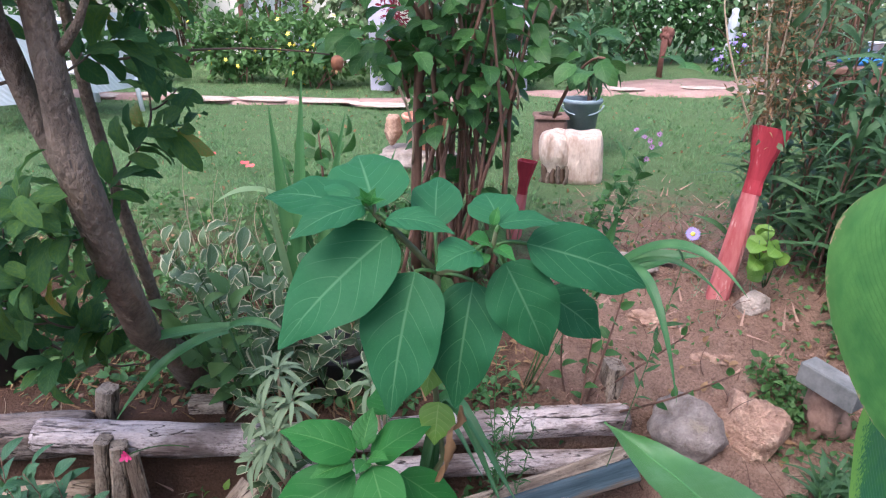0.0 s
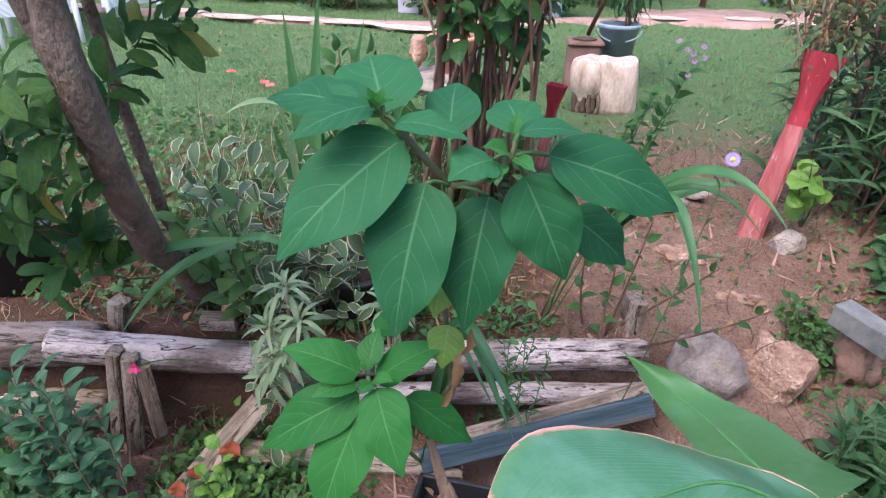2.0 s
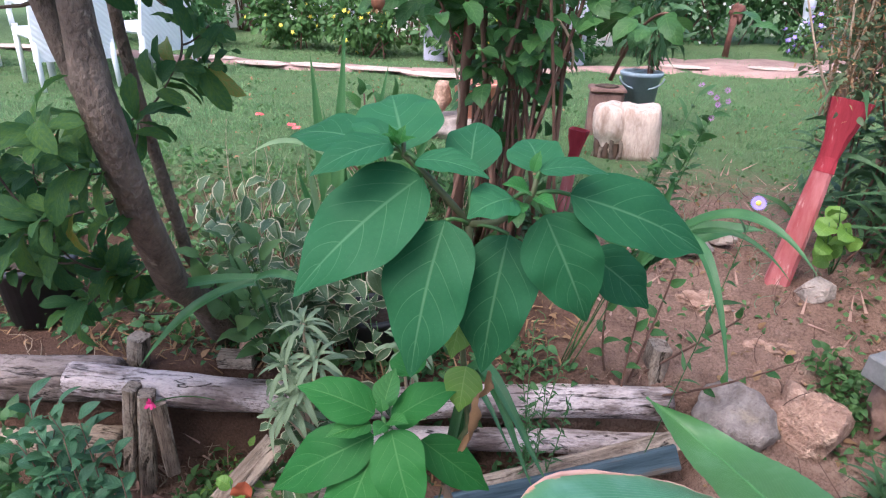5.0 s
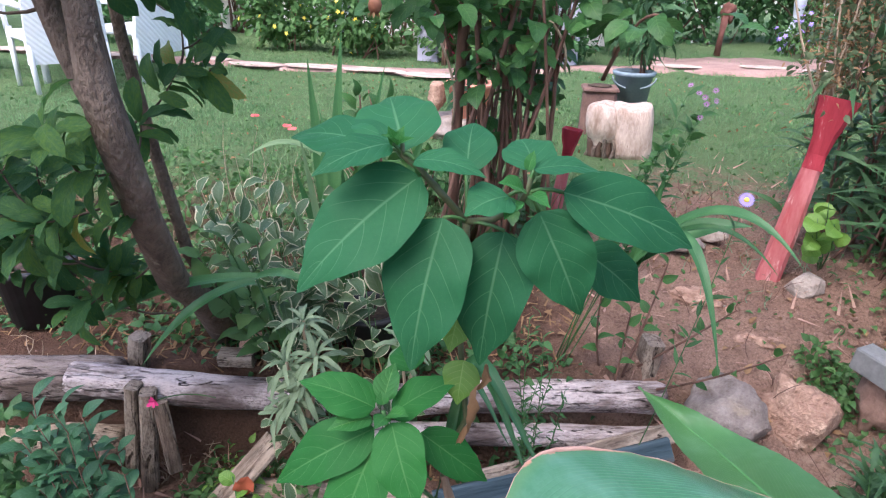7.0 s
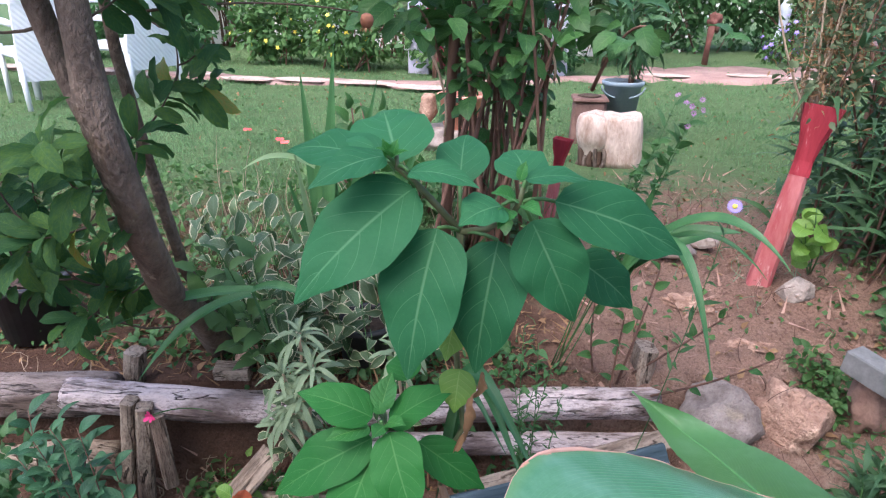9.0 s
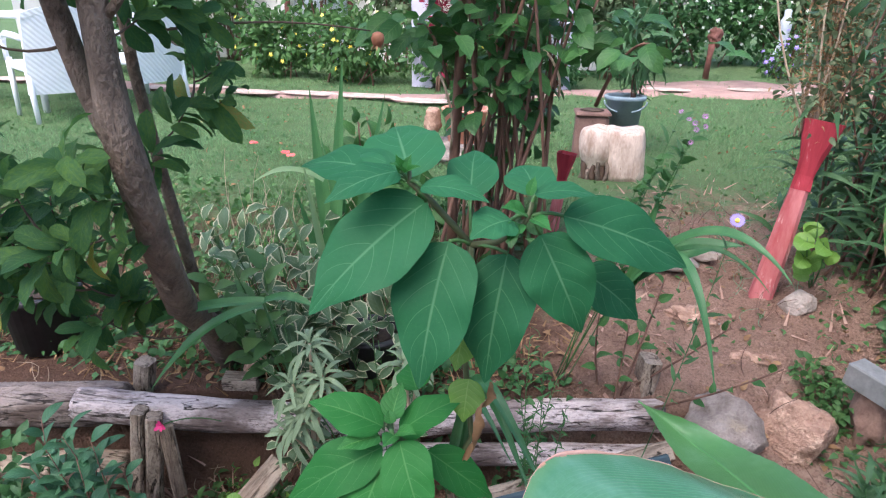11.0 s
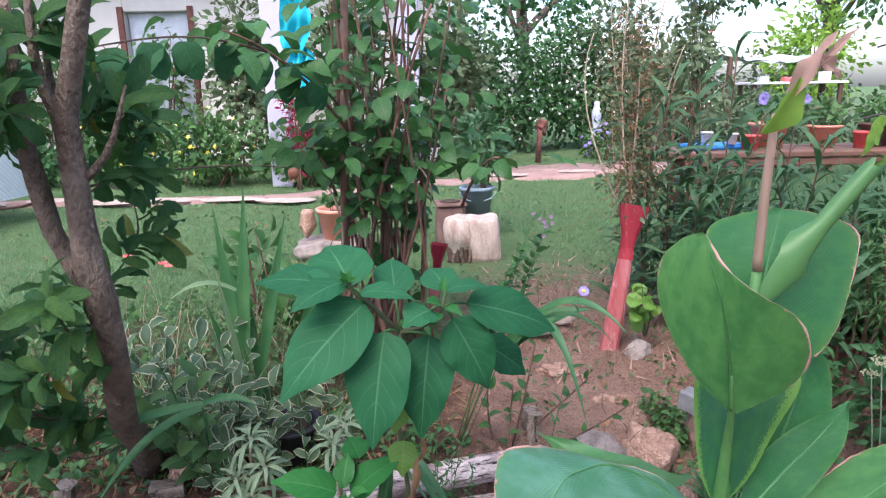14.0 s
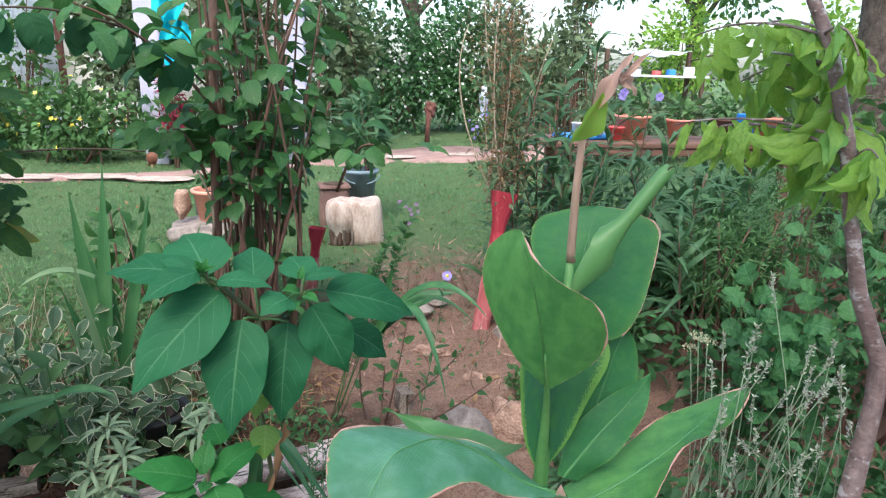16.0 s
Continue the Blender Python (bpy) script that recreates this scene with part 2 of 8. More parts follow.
MAT["canna_light"] = leaf_material("pale_canna_leaf", (0.055, 0.21, 0.05), (0.13, 0.34, 0.085), (0.22, 0.48, 0.18), 34, 0.55, 0.4, 0.32, blotch=(0.03, 0.15, 0.05), vein_gain=0.26, spec=0.35, thin=0.18, rim=(0.6, 0.32, 0.2), speck=0.2)
MAT["medlar"] = leaf_material("medlar_leaf", (0.02, 0.078, 0.03), (0.05, 0.135, 0.046), (0.12, 0.22, 0.09), 9, 0.3, 0.6, 0.45, blotch=(0.09, 0.18, 0.03), spec=0.16, vein_gain=0.35, puff_up=0.25)
MAT["medlar_yellow"] = leaf_material("yellowing_medlar_leaf", (0.08, 0.16, 0.026), (0.18, 0.24, 0.045), (0.24, 0.3, 0.1), 9, 0.3, 0.5, 0.35, blotch=(0.3, 0.16, 0.03), spec=0.25, vein_gain=0.3)
MAT["vine"] = leaf_material("vine_leaf", (0.018, 0.078, 0.022), (0.075, 0.2, 0.05), (0.14, 0.26, 0.08), 6, 0.35, 0.45, 0.3, spec=0.3)
MAT["variegated"] = leaf_material("variegated_leaf", (0.04, 0.09, 0.036), (0.11, 0.18, 0.08), (0.16, 0.24, 0.14), 7, 0.3, 0.5, 0.25, edge=(0.54, 0.51, 0.34), edge_from=0.78)
MAT["silver"] = leaf_material("silver_green_leaf", (0.12, 0.185, 0.105), (0.24, 0.32, 0.19), (0.27, 0.36, 0.27), 5, 0.3, 0.65, 0.2, spec=0.2)
MAT["strap"] = leaf_material("strap_leaf", (0.03, 0.12, 0.04), (0.08, 0.225, 0.075), (0.18, 0.36, 0.14), 1, 0.0, 0.42, 0.25, vein_gain=0.3)
MAT["strap_dark"] = leaf_material("dark_strap_leaf", (0.016, 0.085, 0.03), (0.045, 0.15, 0.05), (0.12, 0.26, 0.1), 1, 0.0, 0.42, 0.2, vein_gain=0.3)
MAT["strap_pale"] = leaf_material("pale_strap_leaf", (0.16, 0.3, 0.12), (0.3, 0.42, 0.22), None, rough=0.5, through=0.3)
MAT["shrub_dark"] = leaf_material("dark_shrub_leaf", (0.024, 0.08, 0.028), (0.075, 0.19, 0.06), (0.09, 0.18, 0.06), 6, 0.3, 0.45, 0.25, spec=0.3)
MAT["shrub_mid"] = leaf_material("mid_green_leaf", (0.03, 0.095, 0.03), (0.125, 0.245, 0.075), None, rough=0.5, through=0.3, spec=0.3)
MAT["shrub_grey"] = leaf_material("grey_green_leaf", (0.08, 0.13, 0.06), (0.2, 0.26, 0.14), None, rough=0.6, through=0.25, spec=0.2)
MAT["lance"] = leaf_material("lance_leaf", (0.03, 0.09, 0.035), (0.09, 0.19, 0.075), (0.1, 0.18, 0.08), 10, 0.4, 0.45, 0.22, spec=0.35)
MAT["peach"] = leaf_material("curled_peach_leaf", (0.17, 0.36, 0.045), (0.42, 0.6, 0.11), (0.4, 0.54, 0.18), 9, 0.3, 0.4, 0.5, blotch=(0.09, 0.24, 0.045), spec=0.3)
MAT["peach_green"] = leaf_material("green_peach_leaf", (0.09, 0.26, 0.04), (0.24, 0.42, 0.07), (0.26, 0.42, 0.12), 9, 0.3, 0.45, 0.35, blotch=(0.26, 0.38, 0.06), spec=0.35)
MAT["mallow"] = leaf_material("round_mallow_leaf", (0.028, 0.11, 0.034), (0.075, 0.2, 0.055), (0.18, 0.34, 0.14), 5, 0.4, 0.5, 0.25, spec=0.25)
MAT["dry"] = leaf_material("dry_leaf", (0.18, 0.1, 0.05), (0.38, 0.24, 0.13), None, rough=0.8, through=0.2, spec=0.15)
MAT["red_leaf"] = leaf_material("red_withered_leaf", (0.28, 0.04, 0.025), (0.42, 0.13, 0.06), None, rough=0.6, through=0.2, spec=0.2)
MAT["pink_dry"] = leaf_material("pinkish_dry_leaf", (0.38, 0.22, 0.17), (0.52, 0.34, 0.26), None, rough=0.7, through=0.25, spec=0.2)
MAT["grass"] = leaf_material("grass_blade", (0.04, 0.125, 0.045), (0.22, 0.36, 0.165), None, rough=0.6, through=0.3, spec=0.2)
MAT["pink"] = plain_material("pink_petal", (0.5, 0.012, 0.13), (0.62, 0.05, 0.2), rough=0.6)
MAT["violet"] = plain_material("violet_petal", (0.22, 0.16, 0.5), (0.34, 0.27, 0.6), rough=0.6)
MAT["mauve"] = plain_material("mauve_petal", (0.34, 0.12, 0.36), (0.5, 0.25, 0.48), rough=0.6)
MAT["white_petal"] = plain_material("white_petal", (0.75, 0.75, 0.68), (0.85, 0.84, 0.8), rough=0.6)
MAT["yellow"] = plain_material("yellow_petal", (0.8, 0.62, 0.05), (0.85, 0.72, 0.15), rough=0.6)
MAT["red_petal"] = plain_material("red_petal", (0.6, 0.05, 0.06), (0.75, 0.16, 0.14), rough=0.6)
MAT["bark"] = plain_material("grey_brown_bark", (0.06, 0.043, 0.032), (0.235, 0.176, 0.134), 26.0, 0.85, (1, 1, 0.6), 1.0, 0.012, 120.0, (0.28, 0.23, 0.18), spot_scale=24.0, spot_from=0.6)
MAT["twig"] = plain_material("dark_brown_twig", (0.035, 0.025, 0.018), (0.11, 0.075, 0.05), 24.0, 0.8)
MAT["magenta_leaf"] = leaf_material("dark_magenta_leaf", (0.16, 0.012, 0.03), (0.34, 0.03, 0.07), None, rough=0.55, through=0.25, spec=0.25)
MAT["pale_edge"] = plain_material("pale_pinkish_leaf_edge", (0.45, 0.2, 0.15), (0.62, 0.42, 0.33), 14.0, 0.7)
MAT["peach_bark"] = plain_material("ringed_reddish_bark", (0.1, 0.06, 0.05), (0.27, 0.19, 0.165), 30.0, 0.5, (1, 1, 1.8), 0.5, 0.003, 160.0, (0.42, 0.37, 0.34), spot_scale=26.0, spot_from=0.54)
MAT["cane"] = plain_material("brown_cane", (0.07, 0.035, 0.025), (0.24, 0.13, 0.09), 20.0, 0.7, (1, 1, 0.3), 0.4, 0.004)
MAT["green_stem"] = plain_material("green_stem", (0.03, 0.1, 0.03), (0.08, 0.19, 0.05), 20.0, 0.5)
MAT["pale_stem"] = plain_material("pale_woody_stem", (0.28, 0.2, 0.13), (0.5, 0.4, 0.29), 22.0, 0.8, (1, 1, 0.4))
MAT["canna_roll"] = leaf_material("rolled_canna_leaf", (0.09, 0.25, 0.07), (0.17, 0.36, 0.12), None, rough=0.35, through=0.3, spec=0.5, speck=0.1)
MAT["dry_stalk"] = plain_material("pinkish_brown_stalk", (0.22, 0.13, 0.09), (0.42, 0.29, 0.2), 16.0, 0.7, (1, 1, 0.2), 0.3, 0.002)
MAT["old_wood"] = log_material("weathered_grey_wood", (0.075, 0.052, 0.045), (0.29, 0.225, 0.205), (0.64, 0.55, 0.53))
# Browner wood for the left log, its shadow put into the colour.
MAT["shaded_log"] = log_material("shaded_weathered_wood", (0.035, 0.024, 0.019), (0.14, 0.105, 0.088), (0.27, 0.222, 0.198))
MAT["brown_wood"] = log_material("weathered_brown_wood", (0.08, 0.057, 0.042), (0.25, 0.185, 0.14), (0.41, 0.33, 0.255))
MAT["blue_wood"] = plain_material("blue_painted_board", (0.018, 0.04, 0.052), (0.075, 0.115, 0.135), 26.0, 0.85, (0.1, 1, 1), 0.8, 0.006, 80.0, (0.1, 0.075, 0.055), spot_scale=14.0, spot_from=0.52)
MAT["stump"] = plain_material("pale_split_wood", (0.36, 0.24, 0.18), (0.74, 0.61, 0.52), 22.0, 0.9, (1, 1, 0.35), 0.8, 0.012, 90.0, (0.24, 0.15, 0.11), spot_scale=26.0, spot_from=0.66)
MAT["red_paint"] = plain_material("worn_red_paint", (0.22, 0.012, 0.022), (0.4, 0.04, 0.055), 24.0, 0.85, (1, 1, 0.12), 0.7, 0.005, 90.0, (0.5, 0.24, 0.23), spot_scale=36.0, spot_from=0.6)
MAT["faded_red"] = plain_material("faded_pinkish_red_paint", (0.33, 0.055, 0.06), (0.48, 0.175, 0.17), 30.0, 0.88, (1, 1, 0.06), 0.6, 0.004, 90.0, (0.54, 0.28, 0.26), spot_scale=34.0, spot_from=0.58)
MAT["grey_rock"] = plain_material("grey_rock", (0.16, 0.125, 0.105), (0.38, 0.32, 0.28), 26.0, 0.92, None, 0.9, 0.008, 150.0, (0.36, 0.29, 0.22))
MAT["tan_rock"] = plain_material("orange_tan_rock", (0.24, 0.13, 0.09), (0.56, 0.36, 0.26), 34.0, 0.92, None, 1.0, 0.014, 110.0, (0.62, 0.42, 0.31), spot_scale=20.0, spot_from=0.54)
MAT["pale_rock"] = plain_material("pale_rock", (0.24, 0.19, 0.155), (0.5, 0.42, 0.36), 24.0, 0.92, None, 0.9, 0.012, 110.0)
MAT["concrete"] = plain_material("grey_concrete", (0.12, 0.125, 0.118), (0.25, 0.25, 0.24), 12.0, 0.85, None, 0.3, 0.003)
MAT["black_plastic"] = plain_material("black_plastic", (0.012, 0.012, 0.014), (0.03, 0.03, 0.032), 20.0, 0.55, None, 0.1)
MAT["terracotta"] = plain_material("terracotta", (0.64, 0.235, 0.155), (0.8, 0.37, 0.27), 9.0, 0.75, None, 0.15)
MAT["brown_clay"] = plain_material("brown_clay", (0.11, 0.06, 0.048), (0.23, 0.135, 0.108), 9.0, 0.8, None, 0.2)
MAT["bucket"] = plain_material("faded_blue_plastic", (0.18, 0.24, 0.28), (0.28, 0.35, 0.39), 9.0, 0.5, None, 0.1)
MAT["soil"] = plain_material("dark_potting_soil", (0.025, 0.016, 0.012), (0.1, 0.065, 0.045), 30.0, 0.95, None, 0.9, 0.01)
MAT["clod"] = plain_material("reddish_clod", (0.16, 0.09, 0.066), (0.37, 0.23, 0.172), 30.0, 0.95, None, 0.6, 0.004)
MAT["white_plastic"] = plain_material("white_woven_plastic", (0.72, 0.74, 0.78), (0.82, 0.83, 0.85), 12.0, 0.5, None, 0.1)
MAT["wall"] = plain_material("white_plaster", (0.58, 0.55, 0.51), (0.74, 0.71, 0.67), 2.0, 0.9, None, 0.2)
MAT["mauve_wall"] = plain_material("lilac_paint", (0.42, 0.4, 0.5), (0.52, 0.5, 0.6), 3.0, 0.8, None, 0.1)
MAT["dark_wood"] = plain_material("dark_brown_wood", (0.05, 0.03, 0.02), (0.12, 0.07, 0.045), 6.0, 0.7, (1, 1, 0.2))
MAT["orange_wood"] = plain_material("orange_stained_wood", (0.1, 0.05, 0.035), (0.24, 0.12, 0.08), 6.0, 0.6, (0.2, 1, 1))
MAT["cloth"] = plain_material("turquoise_cloth", (0.0, 0.36, 0.46), (0.02, 0.55, 0.66), 6.0, 0.7, None, 0.2)
MAT["path"] = plain_material("pinkish_gravel", (0.22, 0.13, 0.11), (0.42, 0.28, 0.24), 3.0, 0.95, None, 0.5, 0.01, 60.0)
MAT["path_patch"] = plain_material("pale_path_patch", (0.3, 0.22, 0.18), (0.56, 0.46, 0.39), 14.0, 0.9, None, 0.4, 0.006)
MAT["rust"] = plain_material("rusty_iron", (0.09, 0.035, 0.027), (0.22, 0.09, 0.07), 14.0, 0.8, None, 0.4)
MAT["blue_plastic"] = plain_material("bright_blue_plastic", (0.02, 0.16, 0.5), (0.05, 0.26, 0.62), 5.0, 0.4, None, 0.05)
MAT["white_paint"] = plain_material("white_paint", (0.36, 0.41, 0.47), (0.6, 0.64, 0.69), 5.0, 0.6, None, 0.1)
MAT["fruit"] = plain_material("russet_fruit_skin", (0.16, 0.06, 0.034), (0.3, 0.125, 0.065), 30.0, 0.7, None, 0.3, 0.002, 150.0)
MAT["roof"] = plain_material("terracotta_roof", (0.3, 0.14, 0.09), (0.46, 0.25, 0.18), 5.0, 0.85)


# ---- geometry helpers ----
def unit(v):
    v = np.asarray(v, float)
    return v / max(1e-9, np.linalg.norm(v))


OUTLINES = {
    "ovate": lambda v: (np.clip(v, 0, 1) ** 0.45) * (1 - v) ** 0.95 * 2.4,
    "acuminate": lambda v: (np.clip(v, 0, 1) ** 0.5) * (1 - v) ** 0.95 * 2.54 * (1 - 0.28 * np.exp(-((v - 0.88) / 0.1) ** 2)),
    "cordate": lambda v: (np.clip(v, 0, 1) ** 0.38) * (1 - v) ** 0.72 * 2.03,
    "obovate": lambda v: (np.clip(v, 0, 1) ** 0.8) * (1 - v) ** 0.48 * 2.33,
    "elliptic": lambda v: np.sin(np.pi * np.clip(v, 0, 1)) ** 0.75,
    "canna": lambda v: np.sin(np.pi * np.clip(v, 0, 1) ** 0.8) ** 0.62,
    "leafy": lambda v: (np.clip(v, 0, 1) ** 0.5) * (1 - v) ** 0.6 * 2.14,
    "lance": lambda v: np.sin(np.pi * np.clip(v, 0, 1) ** 0.75) ** 1.1,
    "strap": lambda v: np.minimum(1.0, (1 - v) * 2.4) ** 0.8 * (0.7 + 0.3 * np.sin(np.pi * v)),
    "round": lambda v: np.sin(np.pi * np.clip(v, 0, 1) ** 0.9) ** 0.45,
}


class Geo:
    """Collects vertices, faces and leaf coordinates for one mesh."""

    def __init__(self):
        self.v, self.f, self.uv, self.n = [], [], [], 0
        self.flat = False

    def raw(self, verts, faces, uv=None):
        verts = np.asarray(verts, float).reshape(-1, 3)
        self.v.append(verts)
        self.uv.append(np.zeros((len(verts), 2)) if uv is None else np.asarray(uv, float))
        self.f.extend([tuple(i + self.n for i in f) for f in faces])
        self.n += len(verts)

    def tube(self, pts, radii, sides=8, cap=True, wobble=0.0, seed=0):
        pts = np.asarray(pts, float)
        radii = np.broadcast_to(np.asarray(radii, float), (len(pts),))
        rng = np.random.RandomState(seed)
        tang = np.gradient(pts, axis=0)
        ref = np.array([0.31, 0.17, 0.93]) if abs(unit(pts[-1] - pts[0])[2]) < 0.8 else np.array([1.0, 0.2, 0.0])
        rings = []
        ang = np.linspace(0, 2 * np.pi, sides, endpoint=False)
        shape = 1 + wobble * (rng.rand(sides) - 0.5)
        for p, r, t in zip(pts, radii, tang):
            t = unit(t)
            a = unit(np.cross(t, ref))
            b = np.cross(t, a)
            k = shape * (1 + wobble * 0.6 * (rng.rand(sides) - 0.5))
            rings.append(p + r * (np.cos(ang) * k)[:, None] * a + r * (np.sin(ang) * k)[:, None] * b)
        faces = []
        m = len(pts)
        for i in range(m - 1):
            for j in range(sides):
                k = (j + 1) % sides
                faces.append((i * sides + j, i * sides + k, (i + 1) * sides + k, (i + 1) * sides + j))
        if cap:
            faces.append(tuple(range(sides))[::-1])
            faces.append(tuple((m - 1) * sides + j for j in range(sides)))
        self.raw(np.concatenate(rings), faces)

    def blade(self, base, tip, width, up=(0, 0, 1), outline="ovate", arch=0.1, fold=0.2, curl=0.0, wave=0.0, waves=3.0, rows=12, cols=6, tipdrop=0.0, seed=0, serrate=0.0, twist=0.0, other=""):
        base, tip = np.asarray(base, float), np.asarray(tip, float)
        length = np.linalg.norm(tip - base)
        d = unit(tip - base)
        up = np.asarray(up, float)
        nrm = unit(up - d * np.dot(up, d))
        side = np.cross(d, nrm)
        rng = np.random.RandomState(seed + 11)
        ph = rng.rand(4) * 6.28
        v = np.linspace(0, 1, rows + 1)
        u = np.linspace(-1, 1, cols + 1)
        V, U = np.meshgrid(v, u, indexing="ij")
        W = OUTLINES[outline](V) * width / 2
        if other:
            W = np.where(U > 0, OUTLINES[other](V) * width / 2, W)
        W = W * (1 + serrate * np.where(np.abs(U) > 0.9, np.sin(V * rows * np.pi), 0))
        W = W * (1 + 0.05 * np.sin(V * 9 + ph[0]) * np.sign(U))
        A = np.abs(U)
        tw = twist * V
        lift = arch * length * 4 * V * (1 - V) - tipdrop * length * V ** 3
        z = A * W * math.sin(fold) - curl * W * U ** 2 + wave * width * np.sin(V * waves * 6.28 + ph[1] + np.sign(U) * ph[2]) * A ** 1.5 * np.sin(np.pi * np.clip(V, 0.02, 0.98))
        x = U * W * math.cos(fold)
        xs, zs = x * np.cos(tw) - z * np.sin(tw), x * np.sin(tw) + z * np.cos(tw)
        P = base + d * (V * length)[..., None] + side * xs[..., None] + nrm * (zs + lift)[..., None]
        uv = np.stack([(U + 1) / 2, V], -1).reshape(-1, 2)
        c = cols + 1
        faces = [(i * c + j, i * c + j + 1, (i + 1) * c + j + 1, (i + 1) * c + j) for i in range(rows) for j in range(cols)]
        self.raw(P.reshape(-1, 3), faces, uv)
        return P

    def scatter(self, pos, dirs, nrms, sizes, template):
        """Many small leaves at once."""
        tv, tf, tuv = template
        pos, dirs, nrms, sizes = (np.asarray(q, float) for q in (pos, dirs, nrms, sizes))
        dirs = dirs / np.maximum(1e-9, np.linalg.norm(dirs, axis=1))[:, None]
        nrms = nrms - dirs * np.sum(nrms * dirs, 1)[:, None]
        nrms = nrms / np.maximum(1e-9, np.linalg.norm(nrms, axis=1))[:, None]
        side = np.cross(dirs, nrms)
        k = len(tv)
        verts = pos[:, None, :] + sizes[:, None, None] * (tv[None, :, 0, None] * side[:, None, :] + tv[None, :, 1, None] * dirs[:, None, :] + tv[None, :, 2, None] * nrms[:, None, :])
        faces = []
        for i in range(len(pos)):
            o = i * k
            faces.extend([tuple(q + o for q in f) for f in tf])
        self.raw(verts.reshape(-1, 3), faces, np.tile(tuv, (len(pos), 1)))

    def lathe(self, centre, profile, sides=28, up=(0, 0, 1), wobble=0.0):
        """A turned shape: profile rows of radius and height."""
        up = unit(up)
        a = unit(np.cross(up, (0.0, 1.0, 0.2)))
        b = np.cross(up, a)
        ang = np.linspace(0, 2 * np.pi, sides, endpoint=False)
        rng = np.random.RandomState(3)
        k = 1 + wobble * (rng.rand(sides) - 0.5)
        verts = [np.asarray(centre, float) + up * h + r * ((np.cos(ang) * k)[:, None] * a + (np.sin(ang) * k)[:, None] * b) for r, h in profile]
        m = len(profile)
        faces = [(i * sides + j, i * sides + (j + 1) % sides, (i + 1) * sides + (j + 1) % sides, (i + 1) * sides + j) for i in range(m - 1) for j in range(sides)]
        faces.append(tuple(range(sides))[::-1])
        faces.append(tuple((m - 1) * sides + j for j in range(sides)))
        self.raw(np.concatenate(verts), faces)

    def block(self, centre, size, turn=None, bevel=0.004, jitter=0.0, seed=0):
        self.flat = True
        bm = bmesh.new()
        bmesh.ops.create_cube(bm, size=1.0)
        for q in bm.verts:
            q.co = Vector((q.co.x * size[0], q.co.y * size[1], q.co.z * size[2]))
        if bevel:
            bmesh.ops.bevel(bm, geom=bm.edges[:], offset=bevel, segments=1, affect="EDGES")
        rng = random.Random(seed)
        m = Matrix.Translation(centre) @ (turn.to_4x4() if turn is not None else Matrix.Identity(4))
        verts = []
        for q in bm.verts:
            co = q.co + Vector([(rng.random() - 0.5) * jitter for _ in range(3)])
            verts.append(tuple(m @ co))
        bm.verts.index_update()
        self.raw(verts, [tuple(w.index for w in f.verts) for f in bm.faces])
        bm.free()

    def rock(self, centre, size, seed=0, sub=3, rough=0.35, facets=1.5, cuts=0):
        rng = np.random.RandomState(seed)
        planes = [(Vector(unit(rng.randn(3))), 0.62 + 0.25 * rng.rand()) for _ in range(cuts)]
        bm = bmesh.new()
        bmesh.ops.create_icosphere(bm, subdivisions=sub, radius=0.5)
        off = Vector((seed * 7.3, seed * 3.1, seed * 1.7))
        verts = []
        for q in bm.verts:
            d = q.co.normalized()
            k = 1 + rough * noise.noise(d * facets + off) + rough * 0.35 * noise.noise(d * facets * 3.1 + off) + rough * 0.12 * noise.noise(d * 11 + off)
            for pn, ph in planes:
                s = d.dot(pn)
                if s * k > ph:
                    k = ph / s
            boxy = 1.0 if cuts else max(abs(d.x), abs(d.y), abs(d.z))
            k *= 0.8 + 0.2 / boxy
            verts.append((centre[0] + d.x * k * size[0] / 2, centre[1] + d.y * k * size[1] / 2, centre[2] + d.z * k * size[2] / 2))
        bm.verts.index_update()
        self.raw(verts, [tuple(w.index for w in f.verts) for f in bm.faces])
        bm.free()

    def mesh(self, name, mat, smooth=True):
        me = bpy.data.meshes.new(name)
        verts = np.concatenate(self.v)
        me.from_pydata(verts.tolist(), [], self.f)
        uvs = np.concatenate(self.uv)
        layer = me.uv_layers.new(name="UVMap")
        idx = np.empty(len(me.loops), dtype=np.int32)
        me.loops.foreach_get("vertex_index", idx)
        layer.data.foreach_set("uv", uvs[idx].ravel().astype(np.float32))
        if smooth and not self.flat:
            me.polygons.foreach_set("use_smooth", np.ones(len(me.polygons), dtype=bool))
        me.materials.append(mat)
        me.update()
        return me


def thing(name, at, label, category, group="", kind=""):
    """An Empty at a thing's base; its parts are hung under it."""
    ob = new(name)
    ob.empty_display_size = 0.05
    ob.location = at
    return tagged(ob, label, category, group, kind)


def hang(ob, parent):
    top = Matrix.Identity(4)
    q = parent
    chain = []
    while q is not None:
        chain.append(q)
        q = q.parent
    for q in reversed(chain):
        top = top @ q.matrix_parent_inverse @ q.matrix_basis
    ob.parent = parent
    ob.matrix_parent_inverse = top.inverted()
    return ob


def part(name, geo, mat, parent, label="", smooth=True, kind=""):
    ob = new(name, geo.mesh(name, MAT[mat], smooth))
    if label:
        ob["label"] = label
    if kind:
        ob["kind"] = kind
    return hang(ob, parent)


def whole(name, geo, mat, label, category, group="", kind="", smooth=True):
    """A thing that is one mesh."""
    return tagged(new(name, geo.mesh(name, MAT[mat], smooth)), label, category, group, kind)


